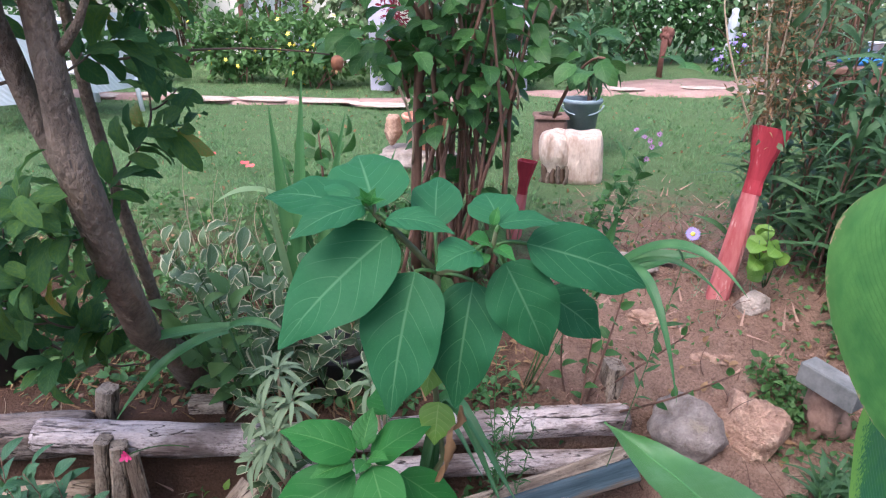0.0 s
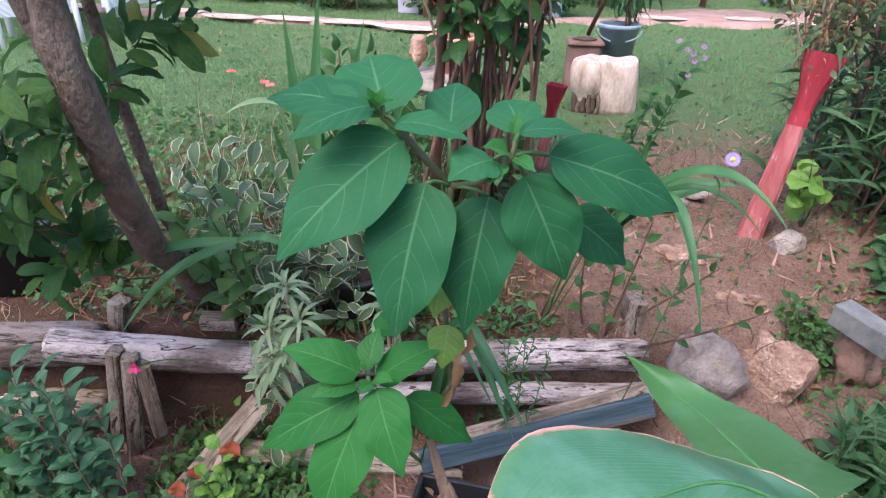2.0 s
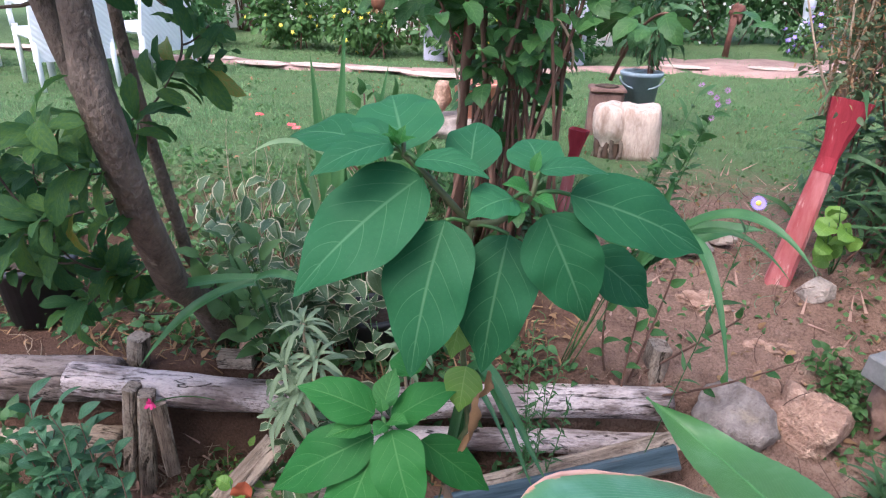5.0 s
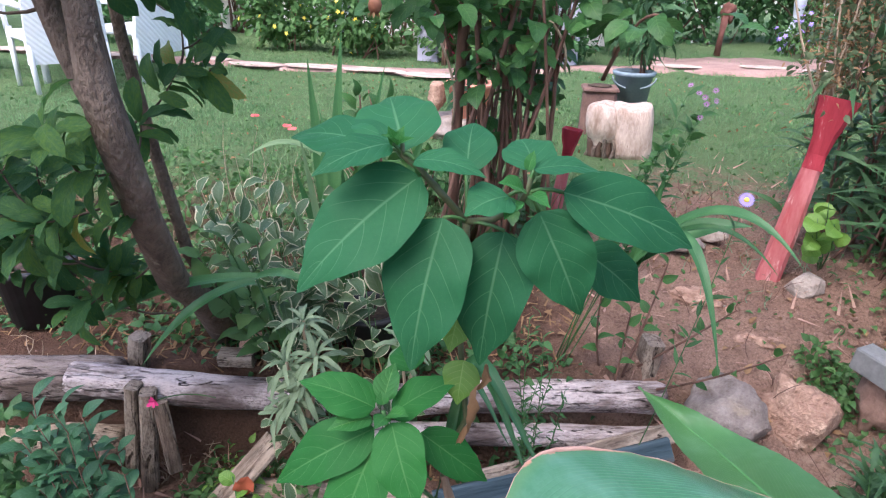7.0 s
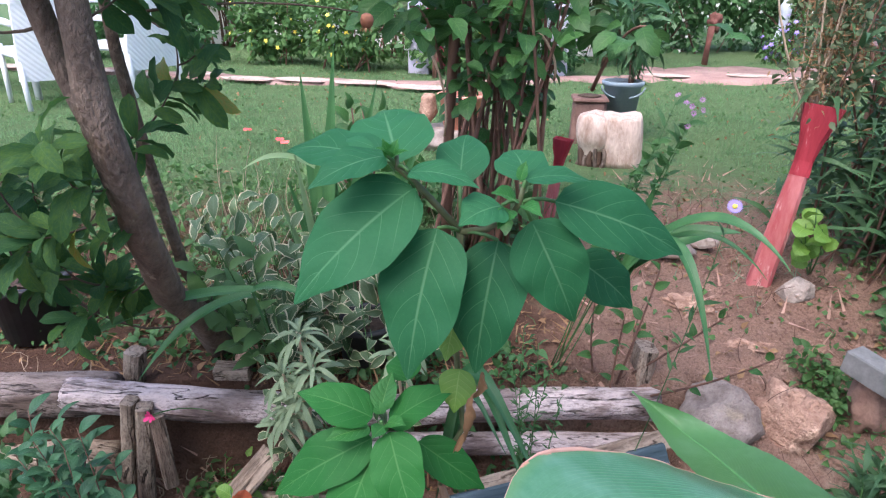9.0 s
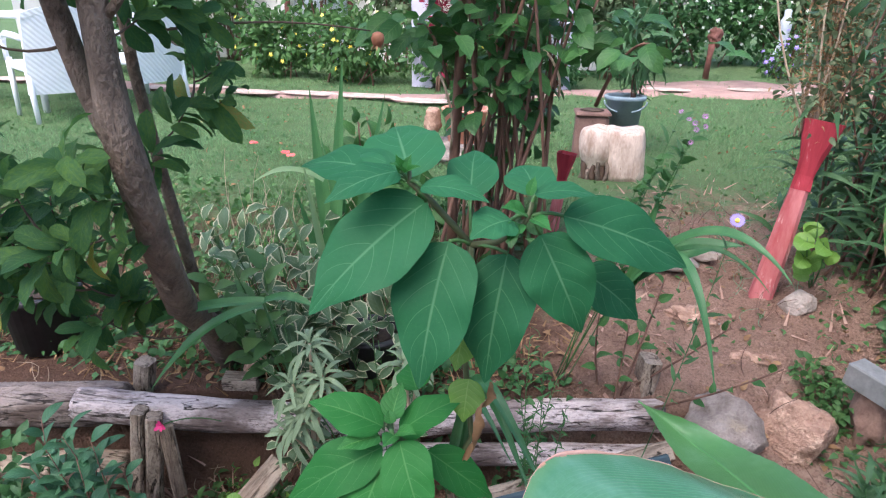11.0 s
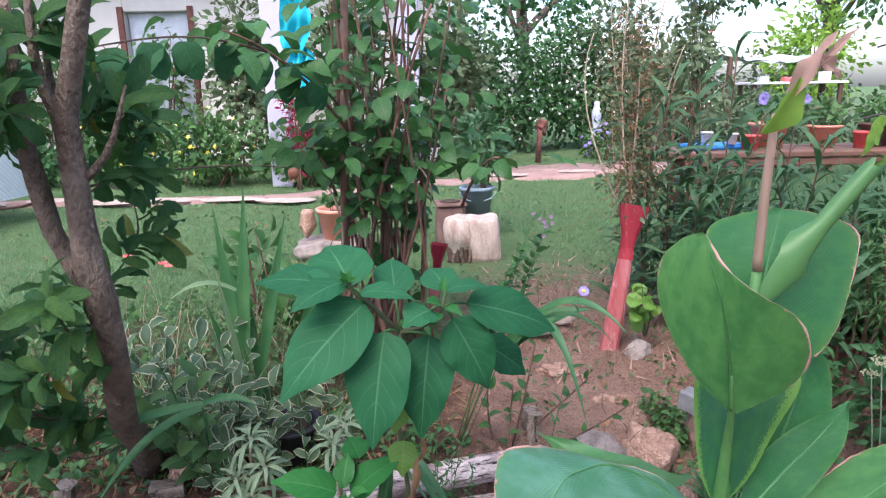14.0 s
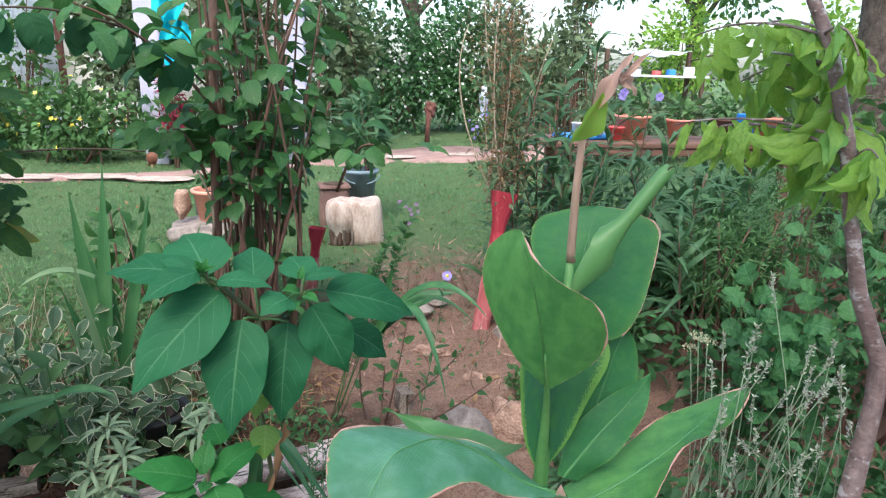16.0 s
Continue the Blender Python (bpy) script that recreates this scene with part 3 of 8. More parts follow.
def copies(name, mesh, mats, parent):
    """Pieces that share one mesh, each an object of its own under its thing."""
    for m in mats:
        ob = new(name, mesh)
        ob.matrix_basis = m
        hang(ob, parent)


def axes(pos, d, nrm, s):
    d = unit(d)
    nrm = np.asarray(nrm, float)
    nrm = unit(nrm - d * np.dot(nrm, d))
    side = np.cross(d, nrm)
    m = Matrix.Identity(4)
    for i in range(3):
        m[i][0], m[i][1], m[i][2], m[i][3] = side[i] * s, d[i] * s, nrm[i] * s, pos[i]
    return m


def template(outline, width, rows=4, fold=0.25, arch=0.08, tipdrop=0.15, cols=2):
    g = Geo()
    g.blade((0, 0, 0), (0, 1, 0), width, (0, 0, 1), outline, arch, fold, rows=rows, cols=cols, tipdrop=tipdrop)
    return np.concatenate(g.v), g.f, np.concatenate(g.uv)


def leaf_mesh(name, mat, outline, width, rows=7, cols=4, fold=0.2, arch=0.08, tipdrop=0.15, wave=0.02, seed=0, serrate=0.0, curl=0.0, twist=0.0):
    g = Geo()
    g.blade((0, 0, 0), (0, 1, 0), width, (0, 0, 1), outline, arch, fold, rows=rows, cols=cols, tipdrop=tipdrop, wave=wave, seed=seed, serrate=serrate, curl=curl, twist=twist)
    return g.mesh(name, MAT[mat])


DIAMOND = (np.array([(0, 0, 0), (-0.3, 0.45, 0.06), (0.3, 0.45, 0.06), (0, 1, -0.05), (0, 0.45, 0.0)], float),
           [(0, 4, 1), (0, 2, 4), (1, 4, 3), (4, 2, 3)], np.array([(0.5, 0), (0, 0.5), (1, 0.5), (0.5, 1), (0.5, 0.5)], float))
SLIVER = (np.array([(-0.06, 0, 0), (0.06, 0, 0), (0, 1, 0)], float), [(0, 1, 2)], np.array([(0.3, 0), (0.7, 0), (0.5, 1)], float))
MEDIUM = template("elliptic", 0.5)
OVAL = template("ovate", 0.6)
LANCE = template("lance", 0.2, rows=5, tipdrop=0.3)


def arc(a, b, sag=0.0, n=8, bow=(0, 0, 0)):
    a, b = np.asarray(a, float), np.asarray(b, float)
    t = np.linspace(0, 1, n)[:, None]
    return a + (b - a) * t + (np.array([0, 0, sag]) + np.asarray(bow, float)) * 4 * t * (1 - t)


def blob_points(rng, n, centre, size, shell=0.55, lumps=6):
    """Points in a lumpy cloud with an uneven outline."""
    d = rng.randn(n, 3)
    d /= np.linalg.norm(d, axis=1)[:, None]
    r = shell + (1 - shell) * rng.rand(n) ** 0.6
    ph = rng.rand(6) * 6.28
    r *= 0.8 + 0.14 * np.sin(d[:, 0] * lumps + ph[0]) + 0.14 * np.sin(d[:, 1] * lumps * 0.8 + ph[1]) + 0.12 * np.sin(d[:, 2] * lumps * 1.3 + ph[2]) + 0.12 * rng.randn(n) * 0.5
    return np.asarray(centre) + d * r[:, None] * np.asarray(size) / 2, d


def foliage(rng, pts, d, size, temp, flat=0.5):
    """Leaves at points, pointing outwards and hanging a little, mostly face up."""
    n = len(pts)
    dirs = d * 0.7 + rng.randn(n, 3) * 0.5 + np.array([0, 0, -0.15])
    nrms = np.array([0, 0, 1.0]) * flat + d * 0.4 + rng.randn(n, 3) * 0.45
    g = Geo()
    g.scatter(pts, dirs, nrms, size * (0.65 + 0.7 * rng.rand(n)), temp)
    return g


def height(x, y):
    """The lie of the ground: a low bed, a log edge, the terrace and the lawn behind it."""
    x, y = np.asarray(x, float), np.asarray(y, float)

    def ss(v, lo, hi):
        t = np.clip((v - lo) / (hi - lo), 0, 1)
        return t * t * (3 - 2 * t)
    edge = 1.46 + 0.26 * np.clip(x, -3, 3)
    upper = -0.17 + 0.17 * ss(y, 1.3, 2.4)
    terrace = -0.44 + (upper + 0.44) * ss(y, edge - 0.01, edge + 0.06)
    slope = -0.44 + 0.44 * ss(y, 0.95, 2.15)
    k = ss(x, 0.5, 0.68)
    z = terrace * (1 - k) + slope * k
    return z + 0.012 * np.sin(x * 5.1 + y * 3.3) + 0.01 * np.sin(x * 11.0 - y * 7.7)


# ---- ground, path, house, backdrop ----
def build_ground():
    xs = np.unique(np.concatenate([np.linspace(-3, 3, 121), np.linspace(0.2, 1.5, 88), np.linspace(-12, 14, 66), [-600, -200, -60, -30, -18, 20, 30, 60, 200, 600]]))
    ys = np.unique(np.concatenate([np.linspace(-0.5, 3.2, 93), np.linspace(1.0, 3.0, 130), np.linspace(-4, 14, 46), [-600, -200, -60, -20, -8, 18, 25, 40, 80, 200, 600]]))
    X, Y = np.meshgrid(xs, ys, indexing="ij")
    Zs = height(X, Y)
    near = (np.abs(X) < 3) & (Y < 3) & (Y > -0.5)
    rough = np.array([noise.noise((a * 6, b * 6, 0)) * 0.016 + noise.noise((a * 19, b * 19, 3)) * 0.008 + noise.noise((a * 47, b * 47, 7)) * 0.005 for a, b in zip(X.ravel(), Y.ravel())]).reshape(X.shape)
    Zs = Zs + np.where(near, rough, 0)
    g = Geo()
    c = len(ys)
    g.raw(np.stack([X, Y, Zs], -1).reshape(-1, 3), [(i * c + j, (i + 1) * c + j, (i + 1) * c + j + 1, i * c + j + 1) for i in range(len(xs) - 1) for j in range(c - 1)])
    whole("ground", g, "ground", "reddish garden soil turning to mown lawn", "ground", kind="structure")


build_ground()


def strip(name, centre, half, mat, label, thick=0.03, seed=0, steps=24):
    """A band of loose ground with uneven edges, a little above the turf."""
    rng = np.random.RandomState(seed)
    g = Geo()
    centre = np.asarray(centre, float)
    t = np.linspace(0, 1, steps)
    idx = t * (len(centre) - 1)
    px = np.interp(idx, np.arange(len(centre)), centre[:, 0])
    py = np.interp(idx, np.arange(len(centre)), centre[:, 1])
    top, bot = py + half * (0.85 + 0.35 * rng.rand(steps)), py - half * (0.85 + 0.35 * rng.rand(steps))
    verts, faces = [], []
    for i in range(steps):
        z = float(height(px[i], py[i]))
        verts += [(px[i], bot[i], z - 0.02), (px[i], bot[i] + 0.03, z + thick), (px[i], top[i] - 0.03, z + thick), (px[i], top[i], z - 0.02)]
    for i in range(steps - 1):
        for k in range(3):
            faces.append((i * 4 + k, (i + 1) * 4 + k, (i + 1) * 4 + k + 1, i * 4 + k + 1))
    g.raw(verts, faces)
    return whole(name, g, mat, label, "path", kind="structure")


path_far = strip("path", [(0.7, 7.2), (1.4, 7.35), (2.4, 7.6), (4.5, 8.0)], 0.62, "path", "pinkish gravel garden path across the lawn", seed=2)
path_left = strip("path", [(-6.5, 5.6), (-3.5, 5.6), (-2.2, 5.55), (-0.9, 5.9), (0.7, 6.9)], 0.14, "path", "narrow pale garden path along the flower bed", seed=4)


def pale_patches():
    rng = np.random.RandomState(8)
    # Pale slabs; those on the far path stand in for streaks of sunlight.
    spots = [(-5.6 + i * 0.55, 5.52 + 0.05 * math.sin(i * 2.1)) for i in range(9)] + [(0.9 + i * 0.42, 6.95 + 0.1 * i + 0.05 * math.sin(i * 3)) for i in range(8)]
    for i, (x, y) in enumerate(spots):
        g = Geo()
        n = 7
        ang = np.sort(np.linspace(0, 6.28, n, endpoint=False) + rng.rand(n) * 0.5)
        r = (0.17 + 0.1 * rng.rand(n))
        z = float(height(x, y)) + 0.025
        lo = [(x + math.cos(a) * q * 1.25, y + math.sin(a) * q * 0.6, z) for a, q in zip(ang, r)]
        hi = [(x + (a[0] - x) * 0.94, y + (a[1] - y) * 0.94, z + 0.008) for a in lo]
        g.raw(lo + hi, [tuple(range(n, 2 * n))] + [(k, (k + 1) % n, n + (k + 1) % n, n + k) for k in range(n)])
        part("flagstone", g, "path_patch", path_left if i < 9 else path_far, smooth=False)


pale_patches()


def build_house():
    h = thing("house", (-4.0, 9.0, 0), "white plastered house behind the flower bed", "house")
    for x0, x1, z0, z1 in ((-9.0, -4.15, 0, 3.0), (-3.25, 0.2, 0, 3.0), (-4.15, -3.25, 2.1, 3.0)):
        g = Geo()
        g.block(((x0 + x1) / 2, 9.1, (z0 + z1) / 2), (x1 - x0, 0.25, z1 - z0), bevel=0.01)
        part("wall", g, "wall", h)
    g = Geo()
    g.block((-3.7, 9.12, 1.05), (0.88, 0.05, 2.08), bevel=0.008)
    d = part("door", g, "white_paint", h, "white painted panel door")
    for x in (-3.92, -3.48):
        for z in (0.55, 1.5):
            g = Geo()
            g.block((x, 9.085, z), (0.3, 0.02, 0.7), bevel=0.006)
            part("panel", g, "white_paint", d)
    for x in (-4.18, -3.22):
        g = Geo()
        g.block((x, 8.955, 1.08), (0.08, 0.04, 2.16), bevel=0.006)
        part("door_frame", g, "rust", h, "red brown door frame")
    g = Geo()
    g.block((-4.2, 8.75, 3.1), (10.0, 1.4, 0.16), bevel=0.01)
    part("roof", g, "roof", h)
    for x, y in ((-1.5, 6.6), (-0.15, 6.9)):
        g = Geo()
        g.block((x, y, 1.4), (0.22, 0.22, 2.8), bevel=0.012)
        part("porch_post", g, "mauve_wall", h, "lilac painted porch post")
    g = Geo()
    g.block((-0.8, 6.75, 2.86), (3.2, 0.14, 0.12), bevel=0.01)
    part("porch_beam", g, "dark_wood", h)


build_house()


def build_house_behind():
    """A plain wall that closes the garden at the back of the viewer."""
    g = Geo()
    g.block((0, -6.2, 0.7), (20.0, 0.25, 2.4), bevel=0.02)
    whole("wall_south", g, "wall", "plain plastered garden wall", "wall", kind="structure")


build_house_behind()

# ---- log edge of the bed ----
def log(name, a, b, r, mat, label, seed, group="logs edging the bed", sides=14):
    a, b = Vector(a), Vector(b)
    length = (b - a).length
    g = Geo()
    n = 56
    x = np.linspace(0, length, n)
    pts = np.stack([x, 0.006 * np.sin(x * 7 + seed), 0.006 * np.sin(x * 5 + seed * 2)], -1)
    rings = []
    for i in range(n):
        k = 0.8 if i in (0, n - 1) else 1.0
        for j in range(26):
            a2 = j * 2 * math.pi / 26
            q = noise.noise((x[i] * 2.5, math.cos(a2) * 1.6 + seed * 3, math.sin(a2) * 1.6)) * 0.16 + noise.noise((x[i] * 7.0, math.cos(a2) * 5 + seed, math.sin(a2) * 5)) * 0.1 + noise.noise((x[i] * 30.0, math.cos(a2) * 9, math.sin(a2) * 9 + seed)) * 0.035
            ragged = (0.012 * noise.noise((j * 0.9, seed, i))) if i in (0, 1, n - 2, n - 1) else 0.0
            rings.append((pts[i][0] + ragged, pts[i][1] + r * k * (1 + q) * math.cos(a2), pts[i][2] + r * k * (1 + q) * math.sin(a2)))
    g.raw(rings, [(i * 26 + j, i * 26 + (j + 1) % 26, (i + 1) * 26 + (j + 1) % 26, (i + 1) * 26 + j) for i in range(n - 1) for j in range(26)] + [tuple(range(26))[::-1], tuple((n - 1) * 26 + j for j in range(26))])
    ob = tagged(new(name, g.mesh(name, MAT[mat])), label, "log", group)
    xd = (b - a).normalized()
    zd = Vector((0, 0, 1))
    yd = zd.cross(xd).normalized()
    zd = xd.cross(yd)
    m = Matrix((xd, yd, zd)).transposed().to_4x4()
    m.translation = a
    ob.matrix_basis = m
    return ob


log("log", (-1.75, 1.1, -0.2), (-0.85, 1.255, -0.17), 0.056, "shaded_log", "thick weathered grey log edging the bed", 1)
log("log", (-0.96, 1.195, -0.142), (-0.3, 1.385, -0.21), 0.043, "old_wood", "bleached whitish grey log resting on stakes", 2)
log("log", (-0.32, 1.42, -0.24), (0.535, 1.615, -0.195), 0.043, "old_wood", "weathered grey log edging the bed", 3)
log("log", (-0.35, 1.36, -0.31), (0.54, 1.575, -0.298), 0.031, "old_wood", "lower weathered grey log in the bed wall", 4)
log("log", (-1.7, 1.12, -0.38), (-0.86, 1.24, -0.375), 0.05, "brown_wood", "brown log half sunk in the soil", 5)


def plank(a, b, w, t, mat, label, roll=0.0, name="plank", category="plank", group=""):
    a, b = Vector(a), Vector(b)
    xd = (b - a).normalized()
    yd = Vector((0, 0, 1)).cross(xd)
    yd = yd.normalized() if yd.length > 0.05 else Vector((1, 0, 0)).cross(xd).normalized()
    zd = xd.cross(yd)
    m = Matrix((xd, yd, zd)).transposed().to_4x4() @ Matrix.Rotation(radians(roll), 4, "X")
    m.translation = (a + b) / 2
    g = Geo()
    length = (b - a).length
    rng = np.random.RandomState(int(abs(a.x * 1000)) % 997)
    nx = 9
    rows = []
    for i in range(nx):
        x = -length / 2 + length * i / (nx - 1)
        k = 1 + 0.05 * (rng.rand() - 0.5)
        c = min(w, t) * 0.18
        ww, tt = w / 2 * k, t / 2 * k
        rows.append([(x, -ww + c, -tt), (x, ww - c, -tt), (x, ww, -tt + c), (x, ww, tt - c), (x, ww - c, tt), (x, -ww + c, tt), (x, -ww, tt - c), (x, -ww, -tt + c)])
    verts = [q for r in rows for q in r]
    faces = [(i * 8 + j, i * 8 + (j + 1) % 8, (i + 1) * 8 + (j + 1) % 8, (i + 1) * 8 + j) for i in range(nx - 1) for j in range(8)] + [tuple(range(8))[::-1], tuple((nx - 1) * 8 + j for j in range(8))]
    g.raw(verts, faces)
    ob = tagged(new(name, g.mesh(name, MAT[mat], False)), label, category, group)
    ob.matrix_basis = m
    return ob


plank((0.1, 1.32, -0.325), (0.552, 1.51, -0.228), 0.05, 0.022, "brown_wood", "split brown board leaning below the logs", 55)
plank((0.0, 1.26, -0.372), (0.55, 1.475, -0.252), 0.06, 0.026, "blue_wood", "old board with faded blue paint", 60)
plank((-0.823, 1.190, -0.482), (-0.767, 1.200, -0.133), 0.042, 0.035, "brown_wood", "split wooden stake holding the logs", 0, "stake", "stake", "stakes in the bed")
plank((-0.762, 1.180, -0.457), (-0.727, 1.200, -0.143), 0.044, 0.04, "brown_wood", "grey brown wooden stake holding the logs", 0, "stake", "stake", "stakes in the bed")
plank((-0.663, 1.170, -0.354), (-0.699, 1.200, -0.170), 0.034, 0.03, "brown_wood", "short leaning wooden stake", 0, "stake", "stake", "stakes in the bed")
plank((-0.890, 1.320, -0.341), (-0.831, 1.320, -0.071), 0.05, 0.045, "brown_wood", "round topped stake behind the logs", 0, "stake", "stake", "stakes in the bed")
plank((-0.58, 1.02, -0.46), (-0.42, 1.26, -0.27), 0.06, 0.03, "brown_wood", "leaning grey brown board against the bed", 30, "plank", "plank")
plank((0.455, 1.66, -0.42), (0.49, 1.67, -0.06), 0.07, 0.05, "brown_wood", "flat wooden stake behind the logs", 0, "stake", "stake", "stakes in the bed")
plank((-0.5, 1.2, -0.4), (0.1, 1.3, -0.41), 0.06, 0.05, "brown_wood", "brown timber low in the bed wall", 20)
plank((-0.63, 1.37, -0.13), (-0.54, 1.39, -0.13), 0.05, 0.04, "brown_wood", "offcut of brown timber on the bed", 10)


# ---- rocks and blocks ----
def boulder(at, size, mat, label, seed, rough=0.3, name="rock", facets=1.4, cuts=0):
    g = Geo()
    g.rock(at, size, seed, 4, rough, facets, cuts)
    g.flat = cuts > 9
    return whole(name, g, mat, label, "rock", "rocks by the path")


boulder((0.692, 1.58, -0.185), (0.2, 0.19, 0.15), "grey_rock", "large rounded grey rock at the end of the logs", 1, 0.3, facets=1.2)
boulder((0.86, 1.61, -0.185), (0.2, 0.17, 0.175), "tan_rock", "orange tan broken rock", 2, 0.4, facets=1.7, cuts=5)
boulder((0.93, 2.02, -0.005), (0.12, 0.1, 0.09), "pale_rock", "small pale stone beside the red post", 3, 0.2, cuts=8)
boulder((0.58, 2.2, 0.03), (0.2, 0.13, 0.07), "pale_rock", "whitish flat stone in the path", 4, 0.25, cuts=8)
boulder((0.7, 2.3, 0.02), (0.1, 0.09, 0.06), "pale_rock", "whitish flat stone in the path", 5, 0.25, cuts=8)
boulder((0.62, 1.95, -0.052), (0.14, 0.09, 0.045), "tan_rock", "tan stone half sunk in the soil", 6, 0.5, facets=2.0)
boulder((0.78, 1.83, -0.105), (0.15, 0.1, 0.05), "tan_rock", "tan stone half sunk in the soil", 7, 0.5, facets=2.0)
boulder((0.92, 1.3, -0.29), (0.16, 0.1, 0.05), "tan_rock", "tan flat stone on the slope", 8)
boulder((1.0, 1.42, -0.26), (0.06, 0.05, 0.05), "tan_rock", "small tan stone on the slope", 9)
boulder((-1.5, 1.35, -0.1), (0.06, 0.05, 0.04), "tan_rock", "small stone on the bed", 10)
boulder((-0.56, 1.42, -0.1), (0.07, 0.06, 0.05), "tan_rock", "small stone on the bed", 12)


def channel_block():
    g = Geo()
    c = Vector((1.02, 1.61, -0.024))
    turn = Matrix.Rotation(radians(-50), 3, "Z") @ Matrix.Rotation(radians(6), 3, "Y")
    g.block(c, (0.15, 0.06, 0.06), turn, 0.004, 0.003)
    whole("concrete_block", g, "concrete", "grey rectangular concrete block on the slope", "block")
    g = Geo()
    g.rock(tuple(c + Vector((0.02, 0.03, -0.11))), (0.09, 0.09, 0.17), 23, 3, 0.6, 1.8)
    whole("rock", g, "clod", "lump of packed soil under the block", "rock", "rocks by the path")


channel_block()


# ---- painted posts ----
def red_post(base, top, label, w=0.062):
    """A squared timber whose head splays out into a hollow wedge."""
    base, top = np.asarray(base, float), np.asarray(top, float)
    d = unit(top - base)
    L = np.linalg.norm(top - base)
    e1 = unit(np.cross((0.25, 1.0, 0.0), d))
    e2 = np.cross(d, e1)
    t = thing("painted_post", tuple(base), label, "post", "red posts at the path")

    def timber(rows, seed):
        rng = np.random.RandomState(seed)
        corners = [(-1, -0.7), (-0.7, -1), (0.7, -1), (1, -0.7), (1, 0.7), (0.7, 1), (-0.7, 1), (-1, 0.7)]
        verts = [base + d * h + e1 * (c[0] * a + 0.0015 * rng.randn()) + e2 * (c[1] * b2 + 0.0015 * rng.randn()) for h, a, b2 in rows for c in corners]
        g = Geo()
        m = len(rows)
        g.raw(verts, [(i * 8 + j, i * 8 + (j + 1) % 8, (i + 1) * 8 + (j + 1) % 8, (i + 1) * 8 + j) for i in range(m - 1) for j in range(8)] + [tuple(range(8))[::-1], tuple((m - 1) * 8 + j for j in range(8))])
        return g

    part("shaft", timber([(-0.06, w * 1.0, w * 0.9), (L * 0.12, w * 0.97, w * 0.88), (L * 0.3, w * 0.92, w * 0.84), (L * 0.5, w * 0.82, w * 0.78), (L * 0.66, w * 0.7, w * 0.68)], 5), "faded_red", t, smooth=False)
    part("flared_top", timber([(L * 0.63, w * 0.74, w * 0.72), (L * 0.71, w * 0.72, w * 0.7), (L * 0.8, w * 0.88, w * 0.84), (L * 0.9, w * 1.22, w * 1.1), (L, w * 1.5, w * 1.25), (L * 1.002, w * 1.34, w * 1.08), (L * 0.93, w * 1.02, w * 0.85), (L * 0.88, w * 0.5, w * 0.5)], 6), "red_paint", t, smooth=False)
    return t


red_post((0.845, 2.1, -0.03), (0.945, 2.2, 0.515), "leaning post with worn red paint and flared top", 0.036)
red_post((0.15, 2.42, -0.02), (0.187, 2.42, 0.325), "short post with worn red paint among the stems", 0.022)


# ---- stump, bucket, pots on the lawn ----
def stump():
    """A squared block with a rounded lobe at its side, hollow below the lobe."""
    t = thing("tree_stump", (0.37, 3.4, 0), "pale split wooden block with bark hollow", "stump")

    def billet(cx, cy, hx, hy, rings, square, seed):
        rng = np.random.RandomState(seed)
        n = 36
        ang = np.linspace(0, 6.283, n, endpoint=False)
        ph = rng.rand(3) * 6.28
        verts = []
        for z, k in rings:
            for a in ang:
                c, q = math.cos(a), math.sin(a)
                r = k * (abs(c) ** square + abs(q) ** square) ** (-1 / square)
                r *= 1 + 0.025 * math.sin(a * 4 + ph[0]) + 0.02 * math.sin(a * 9 + ph[1] + z * 12) + 0.012 * rng.randn()
                verts.append((cx + hx * r * c - 0.08 * z, cy + hy * r * q, z + 0.01 * math.sin(a * 2 + ph[2]) * (z > 0.05)))
        m = len(rings)
        g = Geo()
        g.raw(verts, [(b * n + a, b * n + (a + 1) % n, (b + 1) * n + (a + 1) % n, (b + 1) * n + a) for b in range(m - 1) for a in range(n)] + [tuple(range(n))[::-1], tuple((m - 1) * n + a for a in range(n))])
        return g

    part("block", billet(0.445, 3.41, 0.096, 0.11, [(-0.01, 0.97), (0.03, 1.0), (0.09, 1.01), (0.15, 1.0), (0.2, 0.99), (0.235, 0.96), (0.25, 0.9), (0.256, 0.6)], 5.0, 5), "stump", t)
    part("lobe", billet(0.3, 3.4, 0.078, 0.1, [(-0.01, 0.66), (0.05, 0.7), (0.085, 0.84), (0.105, 0.97), (0.15, 1.03), (0.2, 1.0), (0.225, 0.95), (0.243, 0.86), (0.25, 0.55)], 3.6, 8), "stump", t)
    for i, (x, y, h, r) in enumerate(((0.228, 3.35, 0.1, 0.014), (0.262, 3.322, 0.05, 0.012), (0.318, 3.315, 0.11, 0.012), (0.345, 3.312, 0.09, 0.011), (0.25, 3.345, 0.09, 0.02), (0.285, 3.335, 0.085, 0.02), (0.325, 3.328, 0.1, 0.018))):
        g = Geo()
        g.tube(arc((x, y, -0.01), (x + 0.012 * math.sin(i * 3), y + 0.01, h), 0.0, 5, (0.01 * math.cos(i * 2), 0, 0)), [r * 1.25, r, r * 0.9, r, r * 0.8], 7, True, 0.4, i)
        part("bark_splinter", g, "dark_wood" if i > 3 else "bark", t, "ragged bark left in the hollow")


stump()


